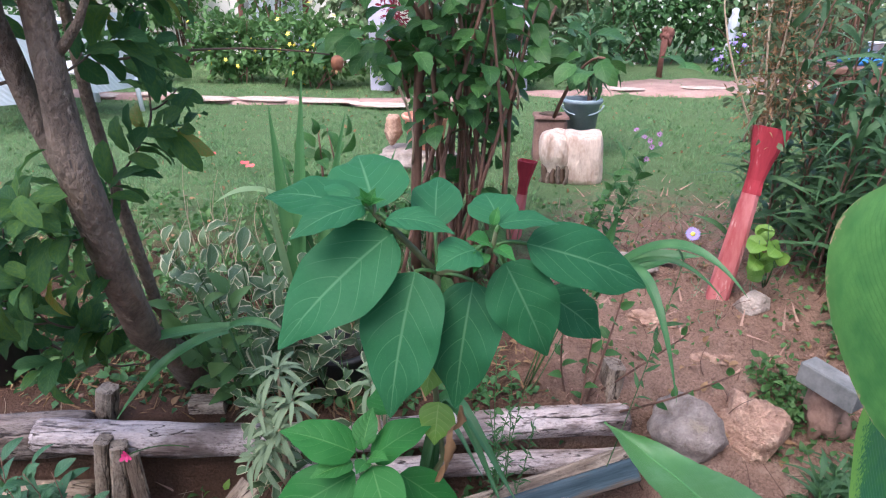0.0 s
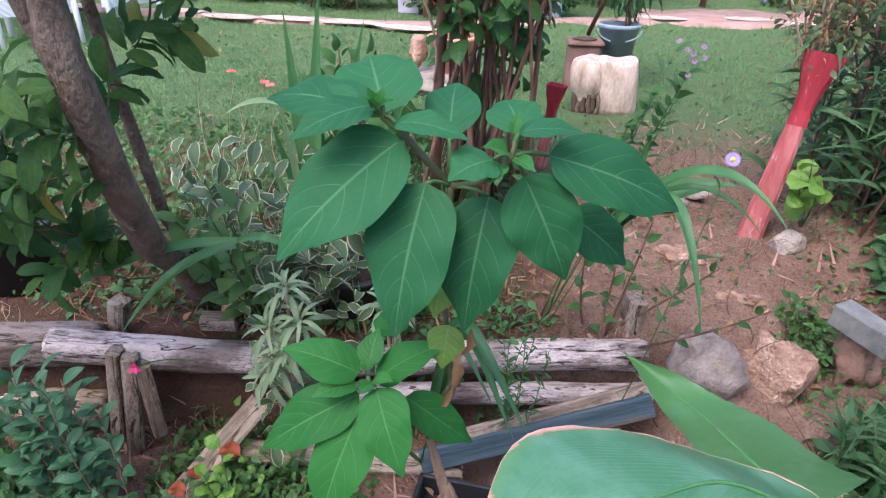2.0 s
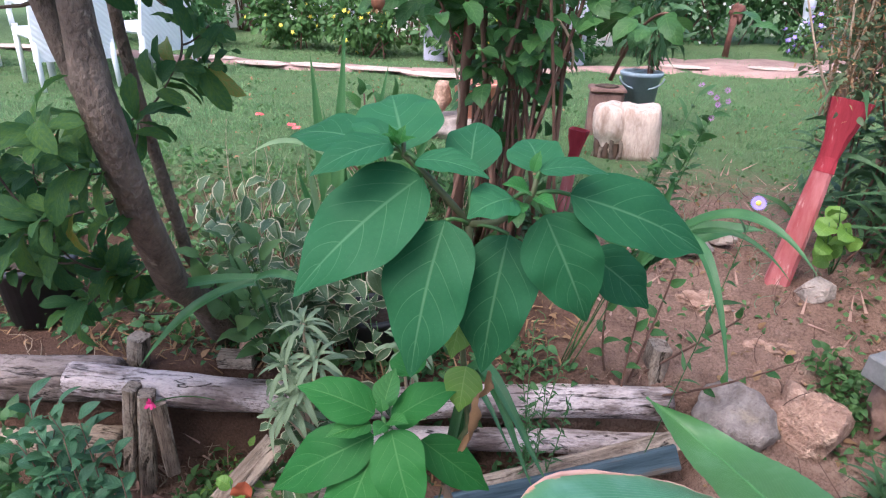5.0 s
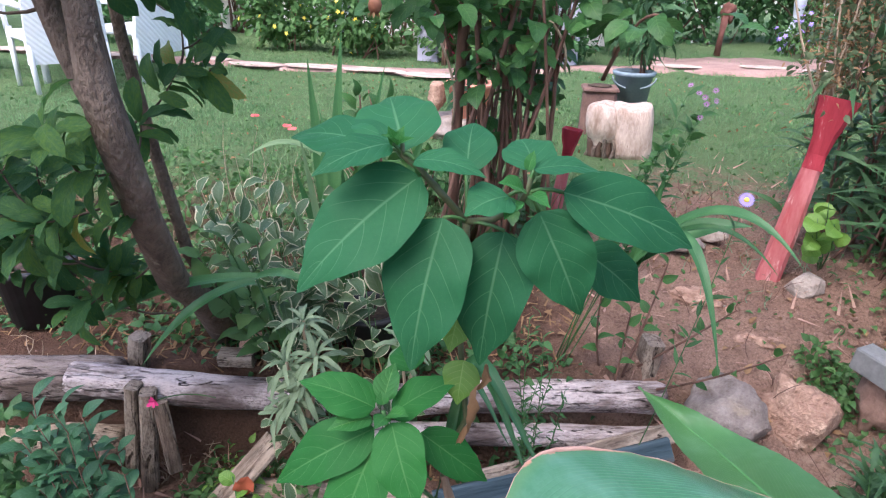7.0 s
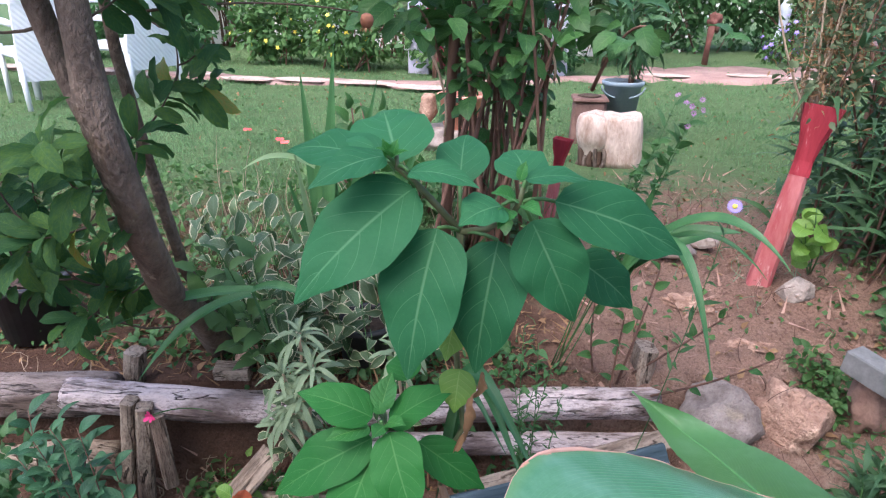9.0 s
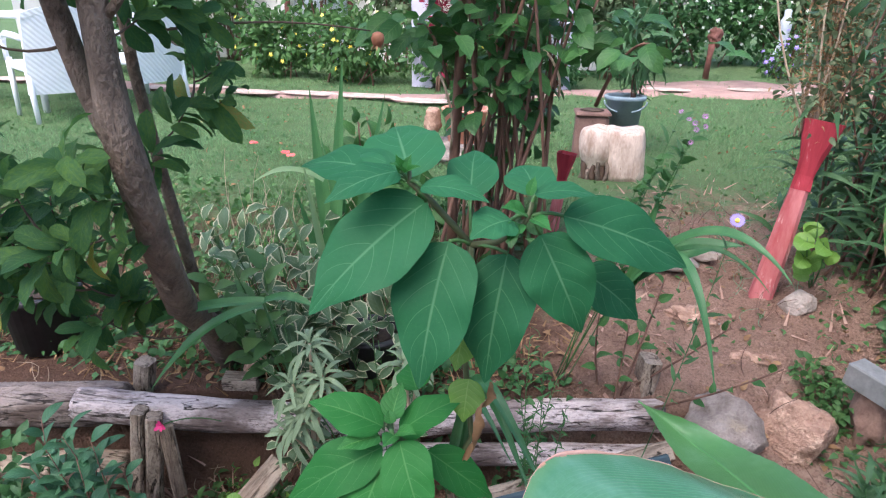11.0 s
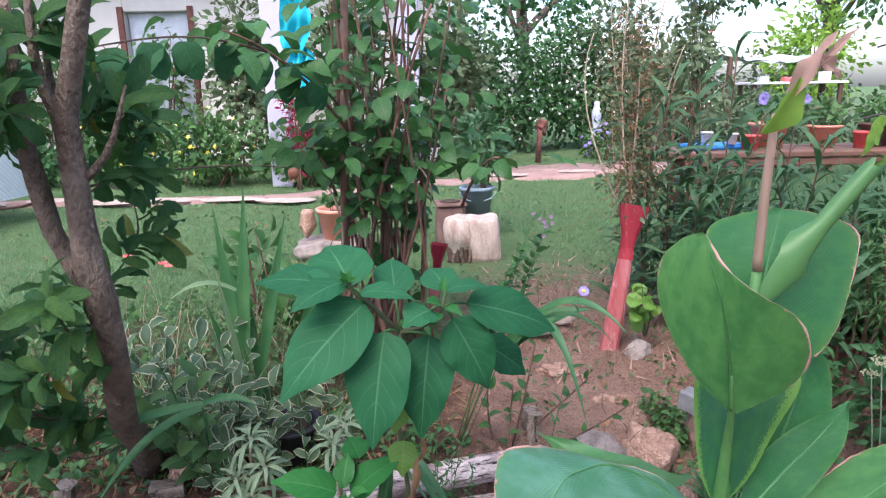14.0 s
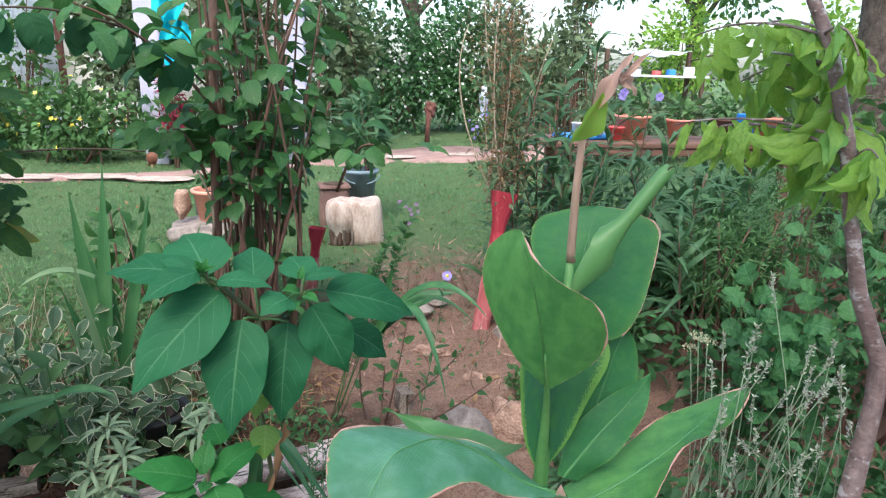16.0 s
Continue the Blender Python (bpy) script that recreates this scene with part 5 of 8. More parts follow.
def canna():
    t = thing("canna_plant", (0.568, 0.52, -0.4), "canna with large green leaves edged reddish brown", "plant")
    g = Geo()
    g.tube([(0.565, 0.52, -0.42), (0.566, 0.52, 0.0), (0.567, 0.52, 0.38), (0.575, 0.53, 0.55), (0.588, 0.535, 0.65), (0.59, 0.53, 0.745)], [0.016, 0.014, 0.012, 0.008, 0.006, 0.006], 10)
    part("stem", g, "young_stem", t)
    g = Geo()
    g.tube([(0.59, 0.53, 0.735), (0.589, 0.53, 0.75), (0.589, 0.53, 0.83), (0.592, 0.53, 0.92)], [0.0066, 0.006, 0.0055, 0.0045], 8)
    part("flower_stalk", g, "dry_stalk", t, "brown withered flower stalk")
    guided_leaf(t, "canna_under", "under_rib", 0.012, 0.002, "right", "broad upright leaf with a pinkish lip",
                [(0.55, 0.48, 0.578), (0.534, 0.462, 0.653), (0.517, 0.455, 0.72), (0.503, 0.462, 0.765), (0.5, 0.478, 0.794)],
                [(0.545, 0.482, 0.577), (0.497, 0.492, 0.633), (0.469, 0.505, 0.696), (0.463, 0.507, 0.753), (0.482, 0.495, 0.784), (0.5, 0.478, 0.795)],
                [(0.557, 0.478, 0.575), (0.602, 0.458, 0.614), (0.611, 0.44, 0.665), (0.586, 0.428, 0.71), (0.543, 0.43, 0.739), (0.512, 0.452, 0.766), (0.502, 0.476, 0.793)])
    guided_leaf(t, "canna", "pale_green", -0.012, 0.002, "right", "",
                [(0.614, 0.56, 0.625), (0.619, 0.57, 0.691), (0.641, 0.6, 0.748), (0.664, 0.63, 0.792)],
                [(0.606, 0.56, 0.625), (0.569, 0.575, 0.699), (0.555, 0.6, 0.742), (0.568, 0.62, 0.773), (0.617, 0.628, 0.788), (0.664, 0.63, 0.792)],
                [(0.625, 0.56, 0.607), (0.687, 0.56, 0.606), (0.723, 0.57, 0.653), (0.745, 0.585, 0.727), (0.749, 0.605, 0.766), (0.704, 0.622, 0.787), (0.665, 0.63, 0.792)])
    guided_leaf(t, "canna_dark", "stalk_green", 0.004, 0.002, "", "dark leaf with yellow green margins",
                [(0.566, 0.52, 0.413), (0.566, 0.515, 0.48), (0.566, 0.512, 0.545), (0.58, 0.53, 0.605), (0.603, 0.55, 0.651)],
                [(0.563, 0.52, 0.414), (0.543, 0.53, 0.461), (0.538, 0.55, 0.526), (0.543, 0.565, 0.59), (0.574, 0.57, 0.631)],
                [(0.571, 0.52, 0.413), (0.606, 0.52, 0.47), (0.639, 0.53, 0.531), (0.669, 0.545, 0.587), (0.648, 0.56, 0.637)])
    guided_leaf(t, "canna", "pale_green", 0, 0.003, "", "",
                [(0.635, 0.555, 0.375), (0.649, 0.56, 0.447), (0.671, 0.57, 0.507), (0.693, 0.58, 0.572), (0.712, 0.59, 0.607)],
                [(0.623, 0.555, 0.376), (0.623, 0.57, 0.442), (0.642, 0.58, 0.504), (0.672, 0.585, 0.566), (0.712, 0.59, 0.607)],
                [(0.647, 0.555, 0.374), (0.684, 0.555, 0.437), (0.715, 0.56, 0.491), (0.733, 0.575, 0.54), (0.728, 0.585, 0.583), (0.713, 0.59, 0.607)])
    guided_leaf(t, "canna", "pale_green", 0.002, 0.003, "", "",
                [(0.607, 0.53, 0.395), (0.655, 0.54, 0.449), (0.704, 0.55, 0.497), (0.746, 0.56, 0.545)],
                [(0.596, 0.53, 0.402), (0.624, 0.55, 0.466), (0.684, 0.56, 0.512), (0.746, 0.56, 0.545)],
                [(0.63, 0.53, 0.387), (0.682, 0.525, 0.429), (0.72, 0.535, 0.471), (0.74, 0.548, 0.506), (0.747, 0.56, 0.544)])
    guided_leaf(t, "canna_light", "pale_green", -0.004, 0.004, "both", "long leaf with a dry pinkish edge",
                [(0.577, 0.505, 0.349), (0.669, 0.505, 0.386), (0.765, 0.525, 0.429), (0.861, 0.56, 0.47), (0.945, 0.6, 0.488)],
                [(0.588, 0.53, 0.361), (0.661, 0.55, 0.395), (0.755, 0.578, 0.436), (0.858, 0.595, 0.471), (0.945, 0.6, 0.489)],
                [(0.578, 0.44, 0.321), (0.67, 0.43, 0.357), (0.721, 0.455, 0.425), (0.785, 0.5, 0.453), (0.89, 0.555, 0.451), (0.934, 0.585, 0.474), (0.947, 0.6, 0.487)])
    guided_leaf(t, "canna_blue", "pale_green", 0.006, 0.004, "both", "bluish arching leaf with a dry pink edge",
                [(0.601, 0.5, 0.386), (0.531, 0.49, 0.423), (0.462, 0.475, 0.485), (0.405, 0.455, 0.523), (0.363, 0.425, 0.536), (0.335, 0.395, 0.54), (0.305, 0.36, 0.507), (0.294, 0.345, 0.461)],
                [(0.575, 0.535, 0.379), (0.528, 0.535, 0.419), (0.461, 0.52, 0.475), (0.382, 0.495, 0.512), (0.31, 0.45, 0.549), (0.275, 0.41, 0.571), (0.263, 0.375, 0.559), (0.264, 0.35, 0.526), (0.283, 0.34, 0.474)],
                [(0.611, 0.49, 0.386), (0.551, 0.475, 0.404), (0.498, 0.455, 0.432), (0.436, 0.42, 0.478), (0.392, 0.385, 0.496), (0.36, 0.355, 0.499), (0.326, 0.34, 0.477), (0.301, 0.342, 0.459)])
    guided_leaf(t, "canna_soft", "pale_green", -0.006, 0.003, "", "broad low leaf of soft pale green",
                [(0.52, 0.57, 0.408), (0.487, 0.6, 0.4), (0.47, 0.66, 0.378), (0.455, 0.73, 0.35), (0.433, 0.775, 0.338), (0.399, 0.8, 0.35), (0.371, 0.808, 0.362)],
                [(0.48, 0.55, 0.42), (0.445, 0.58, 0.414), (0.434, 0.64, 0.38), (0.422, 0.7, 0.355), (0.409, 0.745, 0.348), (0.388, 0.78, 0.355), (0.371, 0.808, 0.362)],
                [(0.575, 0.62, 0.394), (0.55, 0.665, 0.378), (0.524, 0.7, 0.37), (0.502, 0.735, 0.362), (0.484, 0.755, 0.358), (0.458, 0.778, 0.352), (0.417, 0.797, 0.355), (0.372, 0.808, 0.363)])
    # stalk that carries the front leaf
    g = Geo()
    g.tube(spline([(0.566, 0.52, 0.36), (0.565, 0.516, 0.44), (0.563, 0.507, 0.52), (0.552, 0.482, 0.575), (0.54, 0.466, 0.63)], 16), np.linspace(0.0115, 0.0018, 16), 9)
    part("leaf_stalk", g, "stalk_green", t)
    # dry husk at the foot of the leaves
    g = Geo()
    g.blade((0.585, 0.505, 0.36), (0.59, 0.495, 0.41), 0.03, (0.1, -0.9, 0.2), "ovate", 0.1, 0.5, 0.2, 0.1, 2, 8, 6, 0, 9)
    part("dry_husk", g, "pink_dry", t, "dry tan husk at the stem")
    # young leaf, open below and rolled above
    b, q = np.array((0.588, 0.53, 0.68)), np.array((0.728, 0.54, 0.858))
    d = unit(q - b)
    a1 = unit(np.cross(d, (0, 1, 0)))
    a2 = np.cross(d, a1)
    n, k = 24, 19
    verts = []
    for i in range(n):
        v = i / (n - 1)
        shut = min(1.0, max(0.0, (v - 0.35) / 0.25))
        wide = 0.07 * min(1.0, 0.15 + 2.0 * v) * (1 - 0.25 * max(0.0, v - 0.75))
        turn = 1.5 + 5.2 * shut
        r = wide / turn * (1.15 if shut > 0.5 else 1.0)
        for j in range(k):
            th = math.pi / 2 + turn * (j / (k - 1) - 0.5) + 0.5 * v
            spiral = r * (1 - 0.3 * shut * j / (k - 1))
            ragged = 0.006 * math.sin(j * 1.7) * (i == n - 1)
            verts.append(b + d * (v * np.linalg.norm(q - b) + ragged) + a1 * spiral * math.cos(th) + a2 * (spiral * math.sin(th) - r))
    g = Geo()
    g.raw(verts, [(i * k + j, i * k + j + 1, (i + 1) * k + j + 1, (i + 1) * k + j) for i in range(n - 1) for j in range(k - 1)], [(j / (k - 1), i / (n - 1)) for i in range(n) for j in range(k)])
    part("rolled_leaf", g, "canna_roll", t, "young leaf rolled up towards its tip")
    g = Geo()
    g.blade((0.576, 0.53, 0.897), (0.61, 0.52, 0.96), 0.046, (0.4, -0.9, 0), "elliptic", 0.05, 0.6, 0.0, 0.05, 2, 14, 6, 0, 7)
    part("bract", g, "lime_bract", t, "small yellow green bract")
    for k, (bb, qq, w) in enumerate((((0.6, 0.53, 0.93), (0.652, 0.53, 1.01), 0.026), ((0.615, 0.535, 0.95), (0.69, 0.54, 1.02), 0.012), ((0.63, 0.53, 0.985), (0.66, 0.53, 0.955), 0.02))):
        g = Geo()
        g.blade(bb, qq, w, (-0.4, -0.9, 0.2), "lance", 0.12, 0.7, 0.2, 0.25, 2, 14, 6, 0, 8 + k, twist=0.8)
        part("bract", g, "pink_dry", t, "dry pinkish bract")


MAT["canna_soft"] = leaf_material("soft_green_canna_leaf", (0.06, 0.2, 0.06), (0.13, 0.31, 0.1), (0.17, 0.36, 0.15), 30, 0.5, 0.36, 0.3, blotch=(0.16, 0.34, 0.16), spec=0.5, vein_gain=0.16, thin=0.12, speck=0.3)
MAT["lime_bract"] = leaf_material("lime_bract", (0.16, 0.34, 0.04), (0.3, 0.48, 0.07), None, rough=0.45, through=0.45, blotch=(0.36, 0.34, 0.08), spec=0.3, speck=0.1)
MAT["stalk_green"] = plain_material("canna_stalk", (0.065, 0.19, 0.05), (0.11, 0.25, 0.07), 16.0, 0.45)
MAT["under_rib"] = plain_material("soft_green_rib", (0.035, 0.14, 0.035), (0.07, 0.2, 0.05), 16.0, 0.5)
MAT["young_stem"] = plain_material("light_green_stem", (0.06, 0.19, 0.045), (0.12, 0.28, 0.075), 16.0, 0.4)
MAT["pale_green"] = plain_material("pale_green_rib", (0.06, 0.2, 0.065), (0.1, 0.27, 0.09), 16.0, 0.4)
canna()


# ---- medlar tree ----
MEDLAR_TIPS = [
    ((-0.438, 1.100, 0.662), 7), ((-0.380, 1.130, 0.667), 7), ((-0.417, 1.180, 0.726), 5), ((-0.479, 1.180, 0.757), 5),
    ((-0.365, 1.080, 0.800), 5), ((-0.586, 1.040, 0.572), 6), ((-0.469, 0.830, 0.619), 7), ((-0.476, 0.880, 0.539), 7),
    ((-0.562, 0.880, 0.445), 7), ((-0.606, 0.880, 0.420), 7), ((-0.748, 0.830, 0.611), 7), ((-0.692, 0.880, 0.808), 6), ((-0.634, 1.280, 0.817), 5),
]
# centre, spread and number of twigs of each part of the crown
MEDLAR_ZONES = [
    ((-0.76, 1.0, 0.42), (0.1, 0.09, 0.1), 14), ((-0.74, 1.08, 0.25), (0.09, 0.08, 0.05), 9), ((-1.0, 1.1, 0.42), (0.17, 0.09, 0.11), 20),
    ((-0.5, 0.95, 1.02), (0.11, 0.09, 0.08), 20), ((-0.8, 0.92, 1.0), (0.13, 0.1, 0.09), 14), ((-0.42, 1.03, 0.88), (0.05, 0.05, 0.04), 3),
]


def medlar():
    t = thing("medlar_tree", (-0.7, 1.5, -0.16), "small medlar tree with twin trunk and broad leaves", "tree")
    g = Geo()
    stem = [(-0.7, 1.53, -0.19), (-0.61, 1.32, 0.06), (-0.537, 1.130, 0.221), (-0.501, 1.060, 0.319), (-0.448, 0.970, 0.440), (-0.421, 0.910, 0.580), (-0.428, 0.900, 0.660), (-0.430, 0.900, 0.744), (-0.427, 0.895, 0.850), (-0.425, 0.890, 0.916), (-0.395, 0.880, 1.000), (-0.360, 0.870, 1.103), (-0.330, 0.860, 1.215), (-0.311, 0.860, 1.337)]
    g.tube(stem, [0.042, 0.035, 0.031, 0.029, 0.0265, 0.026, 0.026, 0.022, 0.0205, 0.0195, 0.018, 0.016, 0.013, 0.009], 18, True, 0.14, 4)
    part("trunk", g, "bark", t)
    g = Geo()
    left = [(-0.440, 0.920, 0.581), (-0.484, 0.940, 0.649), (-0.517, 0.950, 0.710), (-0.511, 0.920, 0.803), (-0.506, 0.900, 0.859), (-0.506, 0.900, 0.938), (-0.505, 0.900, 1.030), (-0.498, 0.900, 1.161)]
    g.tube(left, [0.014, 0.018, 0.018, 0.0175, 0.016, 0.014, 0.011, 0.006], 14, True, 0.12, 6)
    part("limb", g, "bark", t)
    g = Geo()
    fork = [(-0.424, 0.885, 0.885), (-0.448, 0.900, 0.930), (-0.463, 0.900, 0.974), (-0.467, 0.900, 1.029), (-0.463, 0.900, 1.100), (-0.460, 0.900, 1.185)]
    g.tube(fork, [0.008, 0.0105, 0.0095, 0.0085, 0.007, 0.004], 10, True, 0.12, 9)
    part("limb", g, "bark", t)
    g = Geo()
    g.tube([(-0.68, 1.56, -0.17), (-0.627, 1.300, 0.207), (-0.594, 1.200, 0.490), (-0.591, 1.160, 0.708), (-0.581, 1.140, 0.822), (-0.578, 1.120, 0.986), (-0.568, 1.100, 1.113)], [0.018, 0.014, 0.0125, 0.0115, 0.0105, 0.008, 0.003], 10, True, 0.1, 7)
    part("limb", g, "bark", t)
    g = Geo()
    side = [(-0.418, 0.900, 0.809), (-0.396, 0.900, 0.827), (-0.371, 0.900, 0.853), (-0.355, 0.900, 0.881), (-0.340, 0.900, 0.917), (-0.320, 0.900, 0.971)]
    g.tube(side, [0.0085, 0.0075, 0.0065, 0.0055, 0.004, 0.002], 8, True, 0.1, 8)
    part("limb", g, "bark", t)
    rng = np.random.RandomState(12)
    nodes = []
    for line in (stem[3:], left[1:], fork[1:], side[1:]):
        for a, b2 in zip(line, line[1:]):
            for f in (0.0, 0.33, 0.66):
                nodes.append(np.array(a) + (np.array(b2) - np.array(a)) * f)
    metas = [leaf_mesh("medlar_leaf", "medlar" if s < 3 else "medlar_yellow", "obovate", 0.42, rows=10, seed=s, tipdrop=0.12 + 0.1 * s, arch=0.06, wave=0.06, serrate=0.02, fold=0.3, twist=0.25 * (s - 1.5)) for s in range(4)]
    mats = [[], [], [], []]
    more = []
    for c, spread, k in MEDLAR_ZONES:
        more += [(np.array(c) + np.array(spread) * rng.randn(3), 6) for _ in range(k)]
    sprouts = [((-0.650, 1.400, 0.058), 5), ((-0.604, 1.420, 0.011), 5), ((-0.718, 1.400, 0.003), 5)]
    todo = [(np.array(p), k) for p, k in MEDLAR_TIPS + more + sprouts]
    todo.sort(key=lambda r: min(np.linalg.norm(r[0] - q) for q in nodes))
    for tip, k in todo:
        # each twig starts from the nearest wood already there
        root = min(nodes, key=lambda p: np.linalg.norm(p - tip) + 0.6 * max(0.0, p[2] - tip[2] + 0.03))
        reach = np.linalg.norm(tip - root)
        line = arc(root, tip, -0.12 * reach, 7, rng.randn(3) * 0.06 * reach)
        nodes += [line[3], tip]
        g = Geo()
        g.tube(line, np.linspace(0.0016 + 0.008 * min(reach, 0.25), 0.0013, 7), 6)
        part("twig", g, "twig", t)
        out = unit(tip - root)
        a0 = rng.rand() * 6.28
        e1 = unit(np.cross(out, (0.1, 0.2, 1)))
        e2 = np.cross(out, e1)
        for j in range(k + 3):
            a = a0 + j * 2.4
            d = out * (0.35 + 0.3 * rng.rand()) + (e1 * math.cos(a) + e2 * math.sin(a)) + np.array([0, 0, -0.15])
            nrm = np.array([0, -0.6, 0.9]) + 0.35 * rng.randn(3)
            L = 0.052 + 0.04 * rng.rand()
            mats[3 if rng.rand() < 0.03 else rng.randint(3)].append(axes(tip - out * 0.006 * j, d, nrm, L * (0.75 if k == 5 else 1.0)))
    for me, ms in zip(metas, mats):
        copies("leaf", me, ms, t)
    # long thin shoot that carries a fruit
    g = Geo()
    g.tube(arc((-0.517, 1.060, 0.775), (-0.159, 1.300, 0.784), 0.02, 9), np.linspace(0.003, 0.0015, 9), 6)
    part("twig", g, "twig", t)
    for c in ((-0.145, 1.300, 0.771), (-0.794, 0.950, 0.674), (-0.823, 0.900, 0.586)):
        g = Geo()
        g.lathe(np.array(c) - np.array([0, 0, 0.014]), [(0.002, 0.001), (0.008, 0.0), (0.0115, 0.006), (0.013, 0.014), (0.011, 0.022), (0.005, 0.026)], 14, (0.15, -0.2, 0.95))
        f = part("fruit", g, "fruit", t, "round russet brown fruit")
        g = Geo()
        for j in range(5):
            a = j * 1.257
            p0 = np.array(c) + np.array([0.007 * math.cos(a), 0.007 * math.sin(a) - 0.004, -0.013])
            g.blade(p0, p0 + np.array([0.004 * math.cos(a), 0.004 * math.sin(a), -0.01]), 0.006, (math.cos(a), math.sin(a), 0), "lance", rows=3, cols=2)
        part("calyx", g, "dry", f)
    return t


medlar()


# ---- shrub with many canes in the middle of the lawn ----
def cane_shrub():
    t = thing("cane_shrub", (-0.03, 2.08, 0), "dense shrub of brown canes and round leaves", "shrub")
    rng = np.random.RandomState(31)
    canes = []
    for i in range(36):
        a = rng.rand() * 6.28
        b0 = np.array([-0.04 + 0.09 * rng.randn() * 0.8, 2.08 + 0.09 * rng.randn(), -0.02])
        top = np.array([0.02 + 0.27 * math.cos(a) * rng.rand() ** 0.5, 2.08 + 0.28 * math.sin(a) * rng.rand() ** 0.5, 0.75 + 0.95 * rng.rand()])
        pts = arc(b0, top, 0.0, 9, (0.05 * rng.randn(), 0.05 * rng.randn(), 0))
        canes.append(pts)
        g = Geo()
        r = 0.004 + 0.0055 * rng.rand()
        g.tube(pts, np.linspace(r, r * 0.5, 9), 7, True, 0.1, i)
        part("cane", g, "cane", t)
    g = Geo()
    g.tube([(-0.15, 2.0, -0.02), (-0.145, 2.0, 0.35), (-0.13, 2.0, 0.75), (-0.1, 2.0, 1.3)], [0.018, 0.017, 0.016, 0.012], 9, True, 0.1, 5)
    part("cane", g, "cane", t, "thick dark reddish cane")
    # arching shoots
    shoots = [((-0.094, 1.880, 0.835), (-0.372, 1.580, 1.122)), ((0.275, 1.980, 0.563), (0.395, 1.830, 0.745)), ((-0.161, 1.980, 0.606), (-0.245, 1.930, 0.777))]
    for a, b2 in shoots:
        pts = arc(a, b2, 0.05, 9)
        canes += [pts, pts]
        g = Geo()
        g.tube(pts, np.linspace(0.006, 0.003, 9), 6)
        part("cane", g, "cane", t)
    metas = [leaf_mesh("round_leaf", "vine", "leafy", 0.62, rows=8, seed=s, tipdrop=0.08 + 0.1 * s, wave=0.04, serrate=0.02) for s in range(3)]
    mats = [[], [], []]
    extra_p, extra_d = [], []
    for i in range(1050):
        c = canes[rng.randint(len(canes))]
        s = rng.rand() ** 0.75
        k = s * 8
        p = c[int(min(7, k))] + (c[min(8, int(k) + 1)] - c[int(min(7, k))]) * (k - int(k))
        if p[2] < 0.55 and rng.rand() < 0.72:
            continue
        if p[0] > 0.1 and p[2] < 0.45:
            continue
        a = rng.rand() * 6.28
        out = np.array([math.cos(a), math.sin(a), 0.0])
        reach = 0.03 + 0.2 * rng.rand() ** 1.5
        p = p + out * reach + np.array([0, 0, 0.02 * rng.randn()])
        if p[2] < 0.68 and (p[0] > 0.12 or p[0] < -0.13):
            continue
        d = out + np.array([0, 0, -0.35]) + 0.3 * rng.randn(3)
        if i < 520 and p[1] < 2.2:
            mats[i % 3].append(axes(p, d, np.array([0, -0.35, 0.9]) + 0.35 * rng.randn(3), 0.05 + 0.048 * rng.rand()))
        else:
            extra_p.append(p)
            extra_d.append(d)
    for me, ms in zip(metas, mats):
        copies("leaf", me, ms[:100], t)
        for m in ms[100:]:
            extra_p.append(np.array(m.translation))
            extra_d.append(np.array(m.to_3x3().col[1]) / max(1e-6, m.to_3x3().col[1].length))
    g = Geo()
    n = len(extra_p)
    g.scatter(np.array(extra_p), np.array(extra_d), np.array([0, -0.3, 0.9]) + 0.4 * rng.randn(n, 3), 0.05 + 0.048 * rng.rand(n), template("leafy", 0.62))
    part("foliage", g, "vine", t, kind="stuff")
    for p in (((-0.179, 1.930, 0.646), (-0.153, 1.980, 0.406)), ((0.116, 1.980, 0.716), (0.167, 1.980, 0.585))):
        g = Geo()
        g.tube(arc(p[0], p[1], 0.0, 6, (0.02, 0, 0)), 0.004, 6)
        part("dead_twig", g, "pale_stem", t, "pale bare twig")


cane_shrub()


